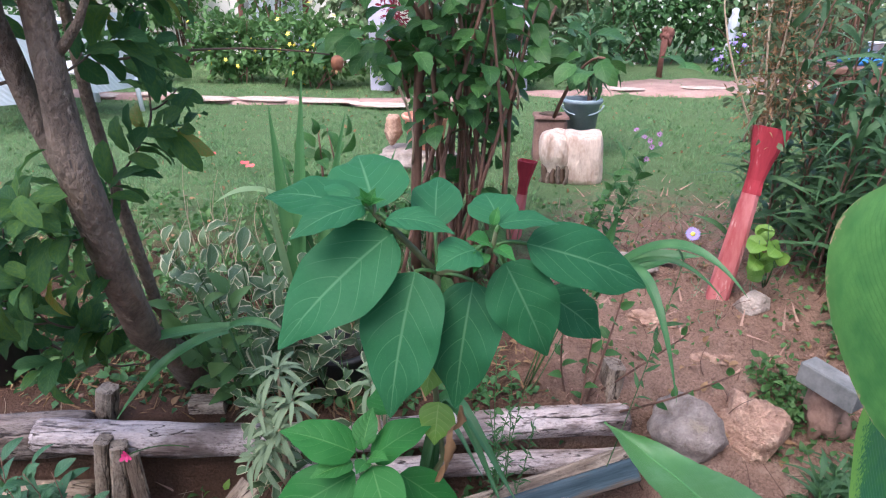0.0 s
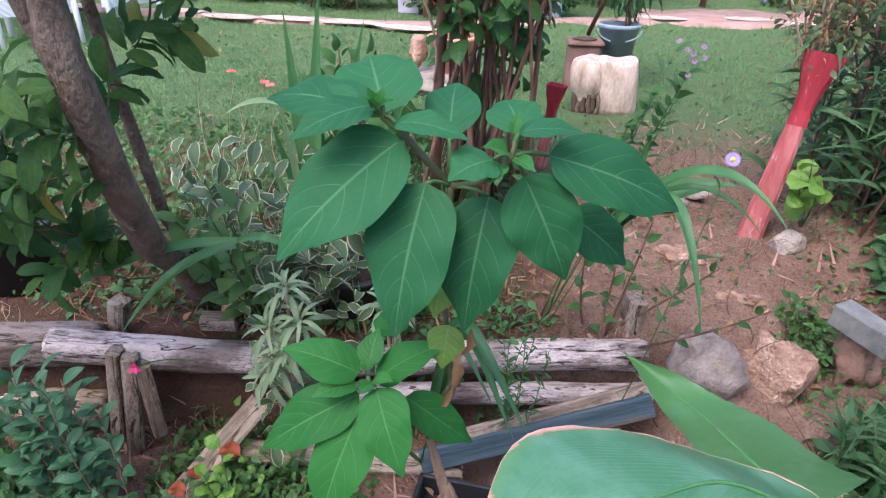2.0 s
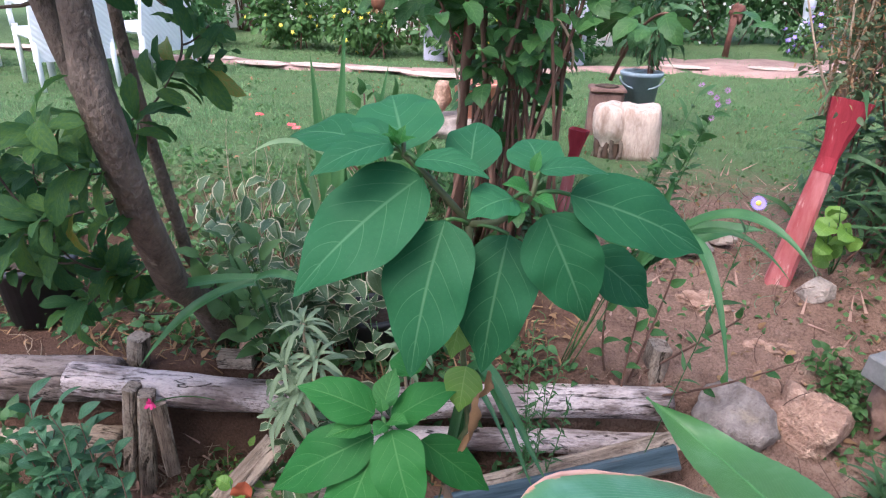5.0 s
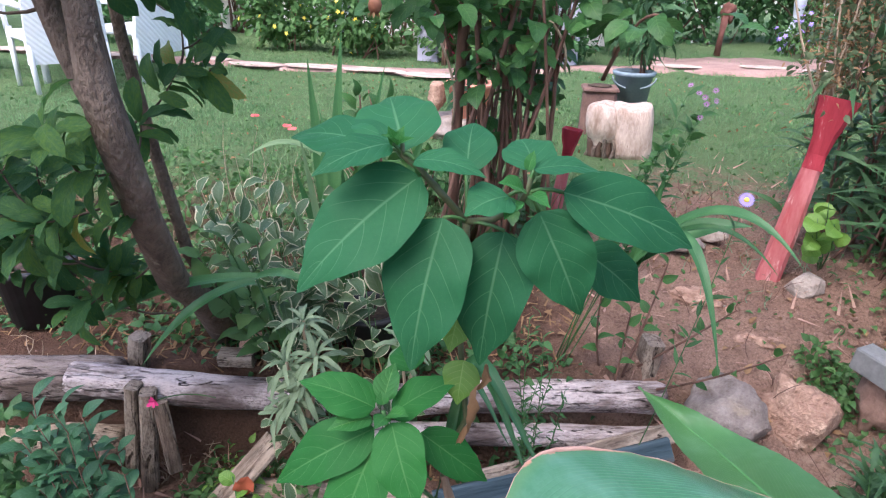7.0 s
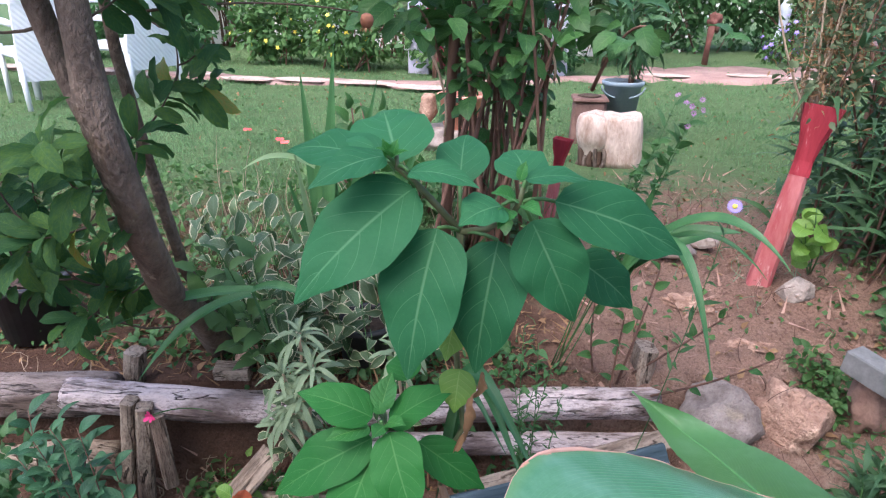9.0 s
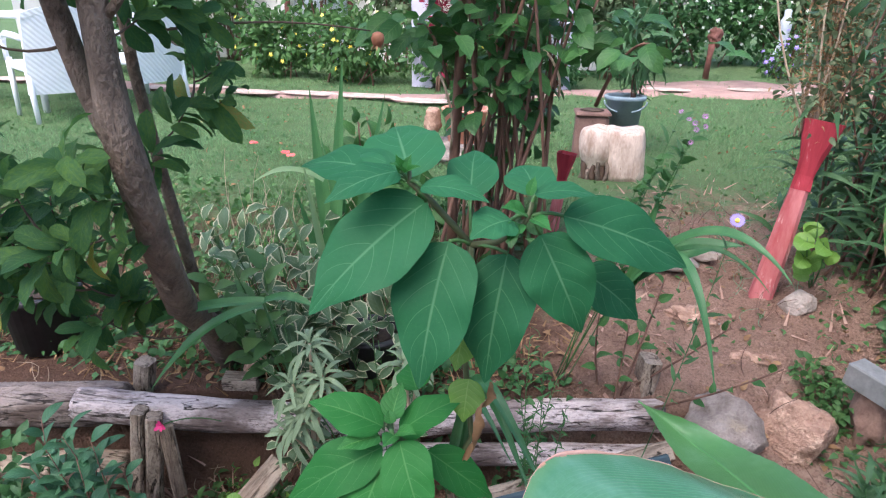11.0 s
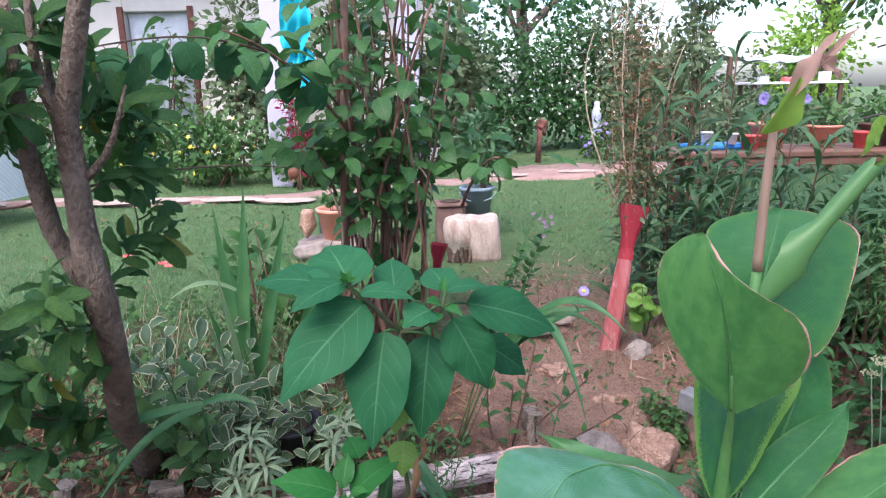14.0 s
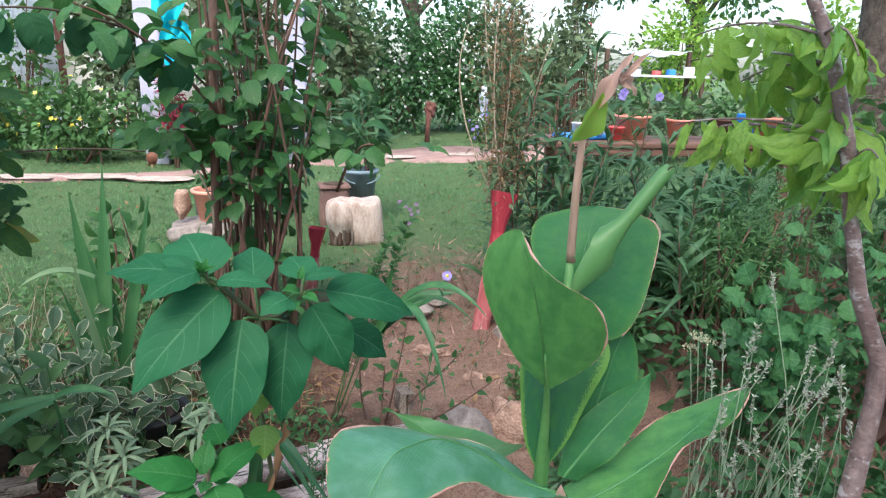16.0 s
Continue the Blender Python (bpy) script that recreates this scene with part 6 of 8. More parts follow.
# ---- generic shrubs and beds ----
def shrub(name, label, category, boxes, n, size, mat, temp, seed, stems=6, group="", flowers=None, flat=0.5, shell=0.35, stem_mat="cane"):
    """boxes: centre and size of each lump; n leaves in each."""
    rng = np.random.RandomState(seed)
    c0, s0 = np.array(boxes[0][0], float), np.array(boxes[0][1], float)
    base = (c0[0], c0[1], float(height(c0[0], c0[1])))
    t = thing(name, base, label, category, group)
    gs = Geo()
    P, D = [], []
    for c, s in boxes:
        p, d = blob_points(rng, n, c, s, shell)
        keep = p[:, 2] > height(p[:, 0], p[:, 1]) + 0.01
        P.append(p[keep])
        D.append(d[keep])
        for i in range(stems):
            q = p[rng.randint(len(p))]
            gx, gy = c[0] + s[0] * 0.12 * rng.randn(), c[1] + s[1] * 0.12 * rng.randn()
            r = 0.004 + 0.012 * min(1.5, s[2]) * rng.rand()
            gs.tube(arc((gx, gy, float(height(gx, gy)) - 0.03), q, 0.05 * s[2], 6), np.linspace(r, r * 0.4, 6), 5)
    if stems:
        part("branchwork", gs, stem_mat, t, kind="stuff")
    P, D = np.concatenate(P), np.concatenate(D)
    part("foliage", foliage(rng, P, D, size, temp, flat), mat, t, kind="stuff")
    if flowers:
        fm, fn, fs = flowers
        g = Geo()
        idx = rng.choice(len(P), min(fn, len(P)), replace=False)
        for i in idx:
            p = P[i] + D[i] * size * 0.6
            face = unit(D[i] + np.array([0, -0.6, 0.5]))
            e1 = unit(np.cross(face, (0.3, 0.1, 1)))
            e2 = np.cross(face, e1)
            k = 5
            ring = [p + fs * (0.5 + 0.5 * (j % 2)) * (e1 * math.cos(j * math.pi / k) + e2 * math.sin(j * math.pi / k)) for j in range(2 * k)]
            g.raw([p + face * fs * 0.25] + ring, [(0, j + 1, (j + 1) % (2 * k) + 1) for j in range(2 * k)])
        part("blossom", g, fm, t, kind="stuff")
    return t


MAT["hedge"] = leaf_material("hedge_leaf", (0.03, 0.1, 0.035), (0.11, 0.24, 0.085), None, rough=0.5, through=0.3, spec=0.3)
# far hedge with white blossom and the beds behind the lawn
shrub("flowering_hedge", "tall dark hedge dotted with white blossom", "hedge", [((1.2, 10.2, 0.9), (2.4, 1.6, 2.4)), ((2.4, 10.6, 1.1), (2.4, 1.8, 2.8)), ((0.2, 10.6, 1.2), (2.2, 1.6, 2.8))], 3600, 0.1, "hedge", DIAMOND, 41, 8, flowers=("white_petal", 900, 0.028))
shrub("flowering_hedge", "pale grey green shrub with white blossom", "hedge", [((2.9, 10.5, 1.2), (1.6, 1.4, 2.8)), ((4.6, 11.6, 0.9), (2.0, 1.4, 2.0))], 1900, 0.1, "shrub_grey", DIAMOND, 42, 8, flowers=("white_petal", 500, 0.026))
shrub("yellow_flower_bush", "leafy bush dotted with yellow flowers", "shrub", [((-2.3, 6.7, 0.4), (1.5, 0.9, 0.95)), ((-1.2, 6.6, 0.35), (1.1, 0.8, 0.8)), ((-3.3, 6.9, 0.4), (1.1, 0.8, 0.9))], 1500, 0.085, "shrub_mid", MEDIUM, 43, 8, flowers=("yellow", 70, 0.028))
shrub("bed_shrub", "dark green low bushes in the flower bed", "shrub", [((-4.4, 6.6, 0.3), (1.4, 0.8, 0.75)), ((-5.6, 6.6, 0.35), (1.4, 0.8, 0.8)), ((-0.3, 6.9, 0.35), (1.0, 0.7, 0.8))], 1200, 0.08, "shrub_dark", MEDIUM, 44, 6)
shrub("tall_shrub", "tall grey green shrub against the house", "shrub", [((-2.2, 7.9, 1.3), (1.2, 0.8, 2.2)), ((-0.9, 7.8, 1.4), (1.3, 0.8, 2.3)), ((0.3, 7.9, 1.2), (1.2, 0.8, 2.2))], 1700, 0.11, "shrub_grey", DIAMOND, 45, 8)
shrub("tall_shrub", "tall green shrub against the house", "shrub", [((-5.2, 8.2, 0.9), (1.3, 0.8, 1.7)), ((-6.6, 8.2, 1.0), (1.3, 0.8, 1.9))], 1000, 0.11, "shrub_mid", DIAMOND, 46, 8)
shrub("red_leaved_plant", "reddish leaved plant below the hanging cloth", "plant", [((-1.25, 6.2, 0.7), (0.3, 0.3, 1.1))], 260, 0.1, "magenta_leaf", LANCE, 47, 3)


# ---- trees that close the background ----
def far_tree(at, tall, spread, seed, label, mat="shrub_mid", n=2600, size=0.16):
    rng = np.random.RandomState(seed)
    t = thing("tree", at, label, "tree", "trees round the garden")
    g = Geo()
    x, y, z = at
    g.tube([(x, y, z - 0.1), (x + 0.05, y, tall * 0.25), (x - 0.03, y + 0.05, tall * 0.5), (x, y, tall * 0.85)], [0.16, 0.13, 0.1, 0.04], 10, True, 0.12, seed)
    part("trunk", g, "bark", t)
    P, D = [], []
    for i in range(8):
        a = i * 0.785 + rng.rand()
        e = np.array([x + spread * 0.36 * math.cos(a), y + spread * 0.36 * math.sin(a), tall * (0.5 + 0.4 * rng.rand())])
        g = Geo()
        g.tube(arc((x, y, tall * (0.3 + 0.3 * rng.rand())), e, 0.15, 7), np.linspace(0.06, 0.02, 7), 7, True, 0.1, i)
        part("limb", g, "bark", t)
        p, d = blob_points(rng, n // 8, e, (spread * 0.55, spread * 0.55, tall * 0.36), 0.3)
        P.append(p)
        D.append(d)
    P, D = np.concatenate(P), np.concatenate(D)
    part("crown", foliage(rng, P, D, size, DIAMOND), mat, t, kind="stuff")


far_tree((-2.5, 12.5, 0), 5.5, 3.6, 51, "leafy tree behind the house", "shrub_mid")
far_tree((1.8, 13.0, 0), 5.5, 4.0, 52, "leafy tree behind the hedge", "shrub_dark")
shrub("far_hedge", "hazy green hedge at the end of the garden", "hedge", [((4.2, 12.6, 0.8), (2.6, 1.2, 2.0)), ((6.6, 12.2, 0.8), (2.8, 1.2, 2.0)), ((9.2, 11.2, 0.8), (2.8, 1.4, 2.0))], 1500, 0.12, "shrub_grey", DIAMOND, 49, 6)
far_tree((7.6, 12.5, 0), 5.0, 3.6, 53, "leafy tree beyond the garden", "shrub_mid")
far_tree((10.5, 9.0, 0), 5.0, 4.0, 54, "leafy tree beyond the garden", "shrub_mid")
far_tree((-8.5, 6.5, 0), 5.0, 3.6, 55, "leafy tree beside the house", "shrub_mid")
far_tree((3.6, 3.4, 0), 4.2, 2.6, 56, "dark trunked tree beside the bench", "shrub_mid", 2400, 0.12)
# Unseen tree, added so that its crown shades the foreground.
far_tree((0.8, -3.6, -0.44), 6.2, 5.0, 57, "large unseen tree added behind the viewer for shade", "shrub_mid", 5200, 0.2)
shrub("wall_climber", "bare twigs and leaves of a climber on the white wall", "shrub", [((-3.6, 8.6, 1.0), (1.2, 0.5, 2.0)), ((-4.9, 8.7, 1.2), (0.9, 0.4, 2.0))], 420, 0.11, "shrub_mid", DIAMOND, 48, 14)


# ---- bedding plants round the medlar and behind the logs ----
def sprig(t, base, tip, k, size, metas, store, rng, r=0.003, mat="green_stem", sag=0.0, droop=-0.1, start=0.15, spread=1.0, up=(0, -0.3, 0.9), name="stem"):
    """A stem with leaves along it; the leaves go into store, mesh by mesh."""
    pts = arc(base, tip, sag, 8, rng.randn(3) * 0.01)
    g = Geo()
    g.tube(pts, np.linspace(r, r * 0.45, 8), 6)
    part(name, g, mat, t)
    along = unit(np.asarray(tip, float) - np.asarray(base, float))
    e1 = unit(np.cross(along, (0.2, 0.9, 0.4)))
    e2 = np.cross(along, e1)
    for j in range(k):
        s = start + (1 - start) * (j + 0.5) / k
        q = s * 7
        p = pts[int(min(6, q))] + (pts[min(7, int(q) + 1)] - pts[int(min(6, q))]) * (q - int(q))
        a = j * 2.4 + rng.rand()
        d = along * (0.35 + 0.5 * s) + spread * (e1 * math.cos(a) + e2 * math.sin(a)) + np.array([0, 0, droop])
        store[rng.randint(len(metas))].append(axes(p, d, np.array(up) + 0.3 * rng.randn(3), size * (0.75 + 0.5 * rng.rand())))


def sprig_plant(name, label, category, stems, metas, seed, k, size, group="", **more):
    rng = np.random.RandomState(seed)
    b = stems[0][0]
    t = thing(name, tuple(b), label, category, group)
    store = [[] for _ in metas]
    for a, q in stems:
        sprig(t, a, q, k, size, metas, store, rng, **more)
    for me, ms in zip(metas, store):
        copies("leaf", me, ms, t)
    return t


def on(x, y, up=-0.01):
    return (x, y, float(height(x, y)) + up)


VAR = [leaf_mesh("variegated_leaf", "variegated", "elliptic", 0.46, seed=s, wave=0.06, tipdrop=0.1 + 0.15 * s, fold=0.3) for s in range(3)]
var_tips = [(-0.733, 1.550, 0.258), (-0.691, 1.600, 0.201), (-0.745, 1.500, 0.195), (-0.714, 1.750, 0.205), (-0.611, 1.700, 0.176), (-0.602, 1.600, 0.121), (-0.462, 1.500, 0.145),
            (-0.477, 1.750, 0.249), (-0.377, 1.350, 0.141), (-0.416, 1.300, 0.143), (-0.381, 1.600, 0.221), (-0.659, 1.500, 0.118), (-0.453, 1.600, 0.176), (-0.275, 1.450, 0.159), (-0.195, 1.500, 0.114), (-0.839, 1.900, 0.185), (-0.466, 1.420, 0.323), (-0.417, 1.450, 0.287), (-0.498, 1.400, 0.149), (-0.400, 1.330, 0.114), (-0.350, 1.380, 0.179), (-0.577, 1.450, 0.251), (-0.604, 1.400, 0.314), (-0.735, 1.500, 0.300)]
sprig_plant("variegated_bush", "low bush of cream edged grey green leaves", "shrub", [(on(0.5 * p[0] - 0.22, 1.5 + 0.02 * (i % 5)), p) for i, p in enumerate(var_tips)], VAR, 61, 8, 0.08, r=0.0025, spread=1.1)
rv = np.random.RandomState(160)
more_var = [(-0.56 + 0.46 * rv.rand(), 1.26 + 0.26 * rv.rand(), 0.0 + 0.2 * rv.rand()) for _ in range(13)]
sprig_plant("variegated_bush", "dense cream edged bush before the trunk", "shrub", [(on(p[0] + 0.04, p[1] + 0.05), p) for p in more_var], VAR, 161, 7, 0.062, r=0.002, spread=1.2, up=(0, -0.5, 0.8))
low_var = [(-0.385, 1.250, 0.219), (-0.339, 1.170, -0.049), (-0.365, 1.150, -0.120), (-0.335, 1.130, -0.181), (-0.327, 1.120, -0.275), (-0.397, 1.200, 0.044), (-0.304, 1.170, -0.107)]
sprig_plant("variegated_bush", "trailing cream edged plant hanging over the logs", "shrub", [((-0.3 + 0.01 * i, 1.24, -0.16), p) for i, p in enumerate(low_var)], VAR, 62, 6, 0.056, r=0.002)

SIL = [leaf_mesh("silver_leaf", "silver", "obovate", 0.19, rows=10, seed=s, tipdrop=0.35 + 0.2 * s, arch=0.14, fold=0.25, wave=0.08, curl=0.1) for s in range(3)]


def silver_plant(seed, base, heads, n, size, label):
    rng = np.random.RandomState(seed)
    t = thing("silver_plant", base, label, "plant", "silver leaved plants on the bed edge")
    store = [[] for _ in SIL]
    for h in heads:
        h = np.array(h)
        g = Geo()
        g.tube(arc(base, h, 0.01, 6), np.linspace(0.005, 0.003, 6), 6)
        part("stem", g, "pale_stem", t)
        axis = unit(h - np.array(base) + np.array([0, -0.05, 0.1]))
        e1 = unit(np.cross(axis, (1, 0.2, 0)))
        e2 = np.cross(axis, e1)
        for j in range(n):
            a = j * 2.4
            lift = 1.1 - 1.5 * j / n
            d = axis * lift + e1 * math.cos(a) + e2 * math.sin(a)
            store[rng.randint(3)].append(axes(h - axis * 0.03 * j / n, d, axis + 0.2 * rng.randn(3), size * (0.6 + 0.5 * min(1, j / n * 1.5))))
    for me, ms in zip(SIL, store):
        copies("leaf", me, ms, t)


silver_plant(63, (-0.29, 1.2, -0.2), [(-0.254, 1.140, 0.169), (-0.290, 1.120, 0.075), (-0.270, 1.100, 0.005), (-0.220, 1.120, 0.11), (-0.245, 1.100, 0.045), (-0.31, 1.12, -0.05)], 16, 0.062, "silver green plant with rosettes of narrow leaves")
silver_plant(64, (-0.08, 1.3, -0.16), [(-0.081, 1.240, 0.092), (-0.058, 1.280, 0.126)], 14, 0.065, "small silver green rosette plant")


# ---- strap leaved plants ----
def straps(label, rows, seed, mat="strap", name="strap_leaved_plant", group="strap leaved plants"):
    """rows: base, tip, width, and the sag or the point that the leaf bends over."""
    t = thing(name, tuple(rows[0][0]), label, "plant", group)
    for i, (b, q, w, sag) in enumerate(rows):
        b, q = np.array(b, float), np.array(q, float)
        n = 22
        pts = np.array(spline([b, sag, q], n)) if isinstance(sag, tuple) else arc(b, q, sag, n)
        tang = np.gradient(pts, axis=0)
        verts, uv = [], []
        rng = np.random.RandomState(seed + i)
        turn0 = rng.rand() * 0.6
        for j in range(n):
            tt = unit(tang[j])
            side = unit(np.cross(tt, (0.15 * math.sin(turn0), -0.55, 0.8)))
            nn = np.cross(side, tt)
            v = j / (n - 1)
            ww = w / 2 * float(OUTLINES["strap"](np.array(v)))
            for u in (-1, -0.5, 0, 0.5, 1):
                verts.append(pts[j] + side * u * ww + nn * abs(u) * ww * 0.45)
                uv.append(((u + 1) / 2, v))
        g = Geo()
        g.raw(verts, [(j * 5 + k, j * 5 + k + 1, (j + 1) * 5 + k + 1, (j + 1) * 5 + k) for j in range(n - 1) for k in range(4)], uv)
        part("leaf", g, mat, t)
    return t


cb = np.array((-0.368, 1.170, 0.238))
straps("long arching strap leaves beside the medlar trunk", [(cb, (-0.795, 1.050, 0.067), 0.026, 0.045), (cb + [0.0, -0.01, -0.005], (-0.581, 1.040, 0.060), 0.024, 0.04), (cb, (-0.230, 1.150, 0.244), 0.02, 0.02), (cb, on(-0.42, 1.4), 0.022, 0.0)], 71)
ib = on(-0.47, 1.8)
straps("upright sword shaped leaves of an iris", [(ib, (-0.523, 1.780, 0.614), 0.044, 0.0), (ib, (-0.547, 1.700, 0.321), 0.03, 0.0), (np.array(ib) + [0.05, 0, 0], (-0.456, 1.800, 0.421), 0.03, 0.01), (np.array(ib) + [0.08, 0, 0], (-0.529, 1.850, 0.459), 0.028, 0.0), (np.array(ib) + [0.03, -0.05, 0], (-0.284, 1.750, 0.605), 0.04, 0.0), (np.array(ib) + [0.1, 0, 0], (-0.130, 1.700, 0.523), 0.04, 0.0), (np.array(ib) + [0.0, -0.05, 0], (-0.425, 1.800, 0.689), 0.042, 0.01)], 72)
straps("pale curving strap leaves behind the bed", [((-0.412, 1.600, 0.387), (-0.570, 1.500, 0.391), 0.018, 0.035), (on(-0.4, 1.65), (-0.449, 1.550, 0.479), 0.022, 0.0), (on(-0.42, 1.62), (-0.477, 1.500, 0.343), 0.018, 0.05)], 73, "strap_pale")
rb = np.array((0.388, 1.420, 0.267))
straps("arching iris leaves behind the broad leaved plant", [(rb, (0.649, 1.200, 0.379), 0.026, 0.11), (rb + [0.01, 0.0, -0.01], (0.536, 1.120, 0.193), 0.024, 0.16), (rb, (0.643, 1.300, 0.319), 0.015, 0.09), (rb, (0.604, 1.400, 0.379), 0.045, 0.03), (rb, (0.426, 1.400, 0.475), 0.024, 0.0), (rb, (0.491, 1.320, 0.352), 0.04, 0.03)], 74)
straps("green strap leaves hanging before the lower log", [(on(0.0, 1.45), (0.268, 1.1, -0.085), 0.04, (0.08, 1.28, 0.045)), (on(-0.01, 1.46), (0.237, 1.1, -0.1), 0.036, (0.088, 1.27, 0.035)), (on(-0.03, 1.45), (0.19, 1.12, -0.04), 0.028, (0.072, 1.25, 0.006))], 75, "strap_dark")


# ---- small shrub in the foreground, seedlings and weeds ----
MAT["blue_green"] = leaf_material("blue_green_leaf", (0.022, 0.095, 0.045), (0.07, 0.19, 0.085), (0.12, 0.24, 0.14), 6, 0.3, 0.5, 0.25)
OVL = [leaf_mesh("oval_leaf", "blue_green", "elliptic", 0.5, rows=6, cols=4, seed=s, tipdrop=0.1) for s in range(2)]
fs = [(-0.768, 1.000, -0.034), (-0.819, 0.980, -0.014), (-0.706, 1.000, -0.084), (-0.785, 0.960, -0.130), (-0.744, 0.980, -0.171), (-0.689, 0.980, -0.226), (-0.833, 0.940, -0.238), (-0.696, 1.000, -0.145), (-0.850, 0.950, -0.119), (-0.785, 0.950, -0.289), (-0.712, 1.000, -0.359), (-0.893, 0.920, -0.376), (-0.752, 0.960, -0.030), (-0.703, 0.980, -0.036), (-0.781, 0.940, -0.050), (-0.705, 0.940, -0.064), (-0.723, 0.950, -0.327), (-0.813, 0.920, -0.318), (-0.651, 1.000, -0.136), (-0.733, 0.960, -0.234)]
sprig_plant("small_shrub", "small dark green shrub with pale buds", "shrub", [(on(-0.85 + 0.015 * i, 0.95), p) for i, p in enumerate(fs)], OVL, 65, 13, 0.052, r=0.0022, mat="cane", start=0.3)
sap = (-0.370, 1.000, -0.145)
sprig_plant("seedling", "yellow green seedling with withered red leaves", "plant", [(on(-0.36, 0.98), sap), (on(-0.37, 0.97), (-0.412, 0.980, -0.226))], [leaf_mesh("pale_leaf", "lime_leaf", "round", 0.85, rows=9, cols=6, wave=0.06, seed=1)], 66, 6, 0.032, start=0.45)
for i, (p, sz) in enumerate((((-0.345, 1.000, -0.155), 0.045), ((-0.498, 1.000, -0.313), 0.04), ((-0.457, 1.020, -0.270), 0.035))):
    g = Geo()
    p = np.array(p)
    g.blade(p - [0.01, 0, 0.03], p + [0.012, 0.0, 0.02], sz, (0.4, -0.9, 0.2), "round", 0.05, 0.4, 0.2, 0.15, 2, 10, 6, 0, 300 + i)
    whole("withered_leaf", g, "red_leaf", "curled withered red leaf on the seedling", "leaf", "withered red leaves")


def weeds(label, boxes, n, size, mat, temp, seed, name="weed_patch", flat=0.8):
    rng = np.random.RandomState(seed)
    P, D = [], []
    for x0, x1, y0, y1, top in boxes:
        x, y = x0 + (x1 - x0) * rng.rand(n), y0 + (y1 - y0) * rng.rand(n)
        z = height(x, y) + 0.005 + top * rng.rand(n) ** 1.6 * (0.55 + 0.45 * np.sin(x * 13 + seed) * np.sin(y * 11))
        P.append(np.stack([x, y, z], -1))
        d = rng.randn(n, 3)
        d[:, 2] = np.abs(d[:, 2]) * 0.4
        D.append(d / np.linalg.norm(d, axis=1)[:, None])
    P, D = np.concatenate(P), np.concatenate(D)
    tagged(new(name, foliage(rng, P, D, size, temp, flat).mesh(name, MAT[mat])), label, "weeds", "", "stuff")


BED = [leaf_mesh("bed_leaf", "shrub_mid", "ovate", 0.5, rows=7, cols=4, seed=s, tipdrop=0.15, wave=0.04) for s in range(2)]
low = [(-0.475, 1.220, 0.299), (-0.526, 1.200, 0.265), (-0.419, 1.200, 0.180), (-0.475, 1.200, 0.120), (-0.416, 1.260, 0.287), (-0.496, 1.180, 0.215)]
sprig_plant("bedding_plant", "leafy green bedding plant at the foot of the trunk", "plant", [(on(-0.52 + 0.02 * i, 1.42), p) for i, p in enumerate(low)], BED, 168, 6, 0.066, r=0.003, start=0.45, up=(0, -0.5, 0.8))
weeds("small round leaved weeds on the bank below the log", [(-0.62, -0.1, 0.98, 1.32, 0.07), (-0.5, -0.15, 0.9, 1.25, 0.09), (-0.64, -0.3, 1.05, 1.3, 0.13)], 520, 0.026, "shrub_mid", OVAL, 81)
weeds("low weeds between the bedding plants", [(-1.9, -0.05, 1.42, 2.0, 0.14), (-2.2, 0.1, 1.9, 2.6, 0.13)], 1500, 0.034, "shrub_mid", OVAL, 82)
weeds("dark green creeping leaves on the bed", [(-1.9, -0.6, 1.35, 1.9, 0.1), (-0.3, 0.2, 1.4, 1.7, 0.06)], 240, 0.034, "shrub_dark", OVAL, 83)
weeds("pale dry stalks and grass in the bed", [(-1.3, -0.1, 1.6, 2.6, 0.2)], 220, 0.06, "shrub_grey", SLIVER, 84, flat=0.1)
weeds("green clover tufts on the sloping path", [(0.86, 1.15, 1.5, 1.8, 0.07), (0.98, 1.3, 1.75, 2.2, 0.09), (0.95, 1.3, 1.2, 1.45, 0.07), (0.88, 1.0, 1.62, 1.78, 0.08)], 210, 0.025, "shrub_mid", OVAL, 85)
weeds("sparse small weeds on the trodden soil", [(0.4, 1.0, 1.75, 2.9, 0.035), (0.2, 0.9, 2.4, 3.2, 0.04)], 170, 0.02, "shrub_mid", OVAL, 89)
weeds("brown dead leaves and straw on the soil", [(-1.9, 0.5, 1.3, 2.2, 0.0), (0.4, 1.3, 1.2, 3.0, 0.0)], 260, 0.026, "dry", OVAL, 86, flat=1.6)
weeds("reddish straw and bark bits on the bed", [(-1.8, -0.1, 1.34, 1.75, 0.0), (-0.9, 0.3, 1.4, 2.0, 0.0)], 1100, 0.05, "dry", SLIVER, 91, flat=1.5)
weeds("small leafy seedlings on the bed", [(-1.5, -0.4, 1.36, 1.6, 0.05), (0.1, 0.4, 1.4, 1.6, 0.08)], 260, 0.026, "shrub_dark", OVAL, 92)
weeds("thin dry straw on the soil", [(0.3, 1.4, 1.3, 3.4, 0.0), (-0.9, 0.4, 0.8, 1.3, 0.0)], 420, 0.06, "pink_dry", SLIVER, 87, flat=1.5)
weeds("leafy weeds hiding the bank before the logs", [(-1.35, -0.85, 0.95, 1.08, 0.36), (-1.25, -0.78, 0.85, 1.0, 0.33)], 420, 0.04, "shrub_dark", OVAL, 93)
weeds("weeds on the low ground before the logs", [(-1.2, -0.1, 0.5, 1.1, 0.05), (0.5, 1.4, 0.5, 1.2, 0.05)], 300, 0.03, "shrub_mid", OVAL, 88)


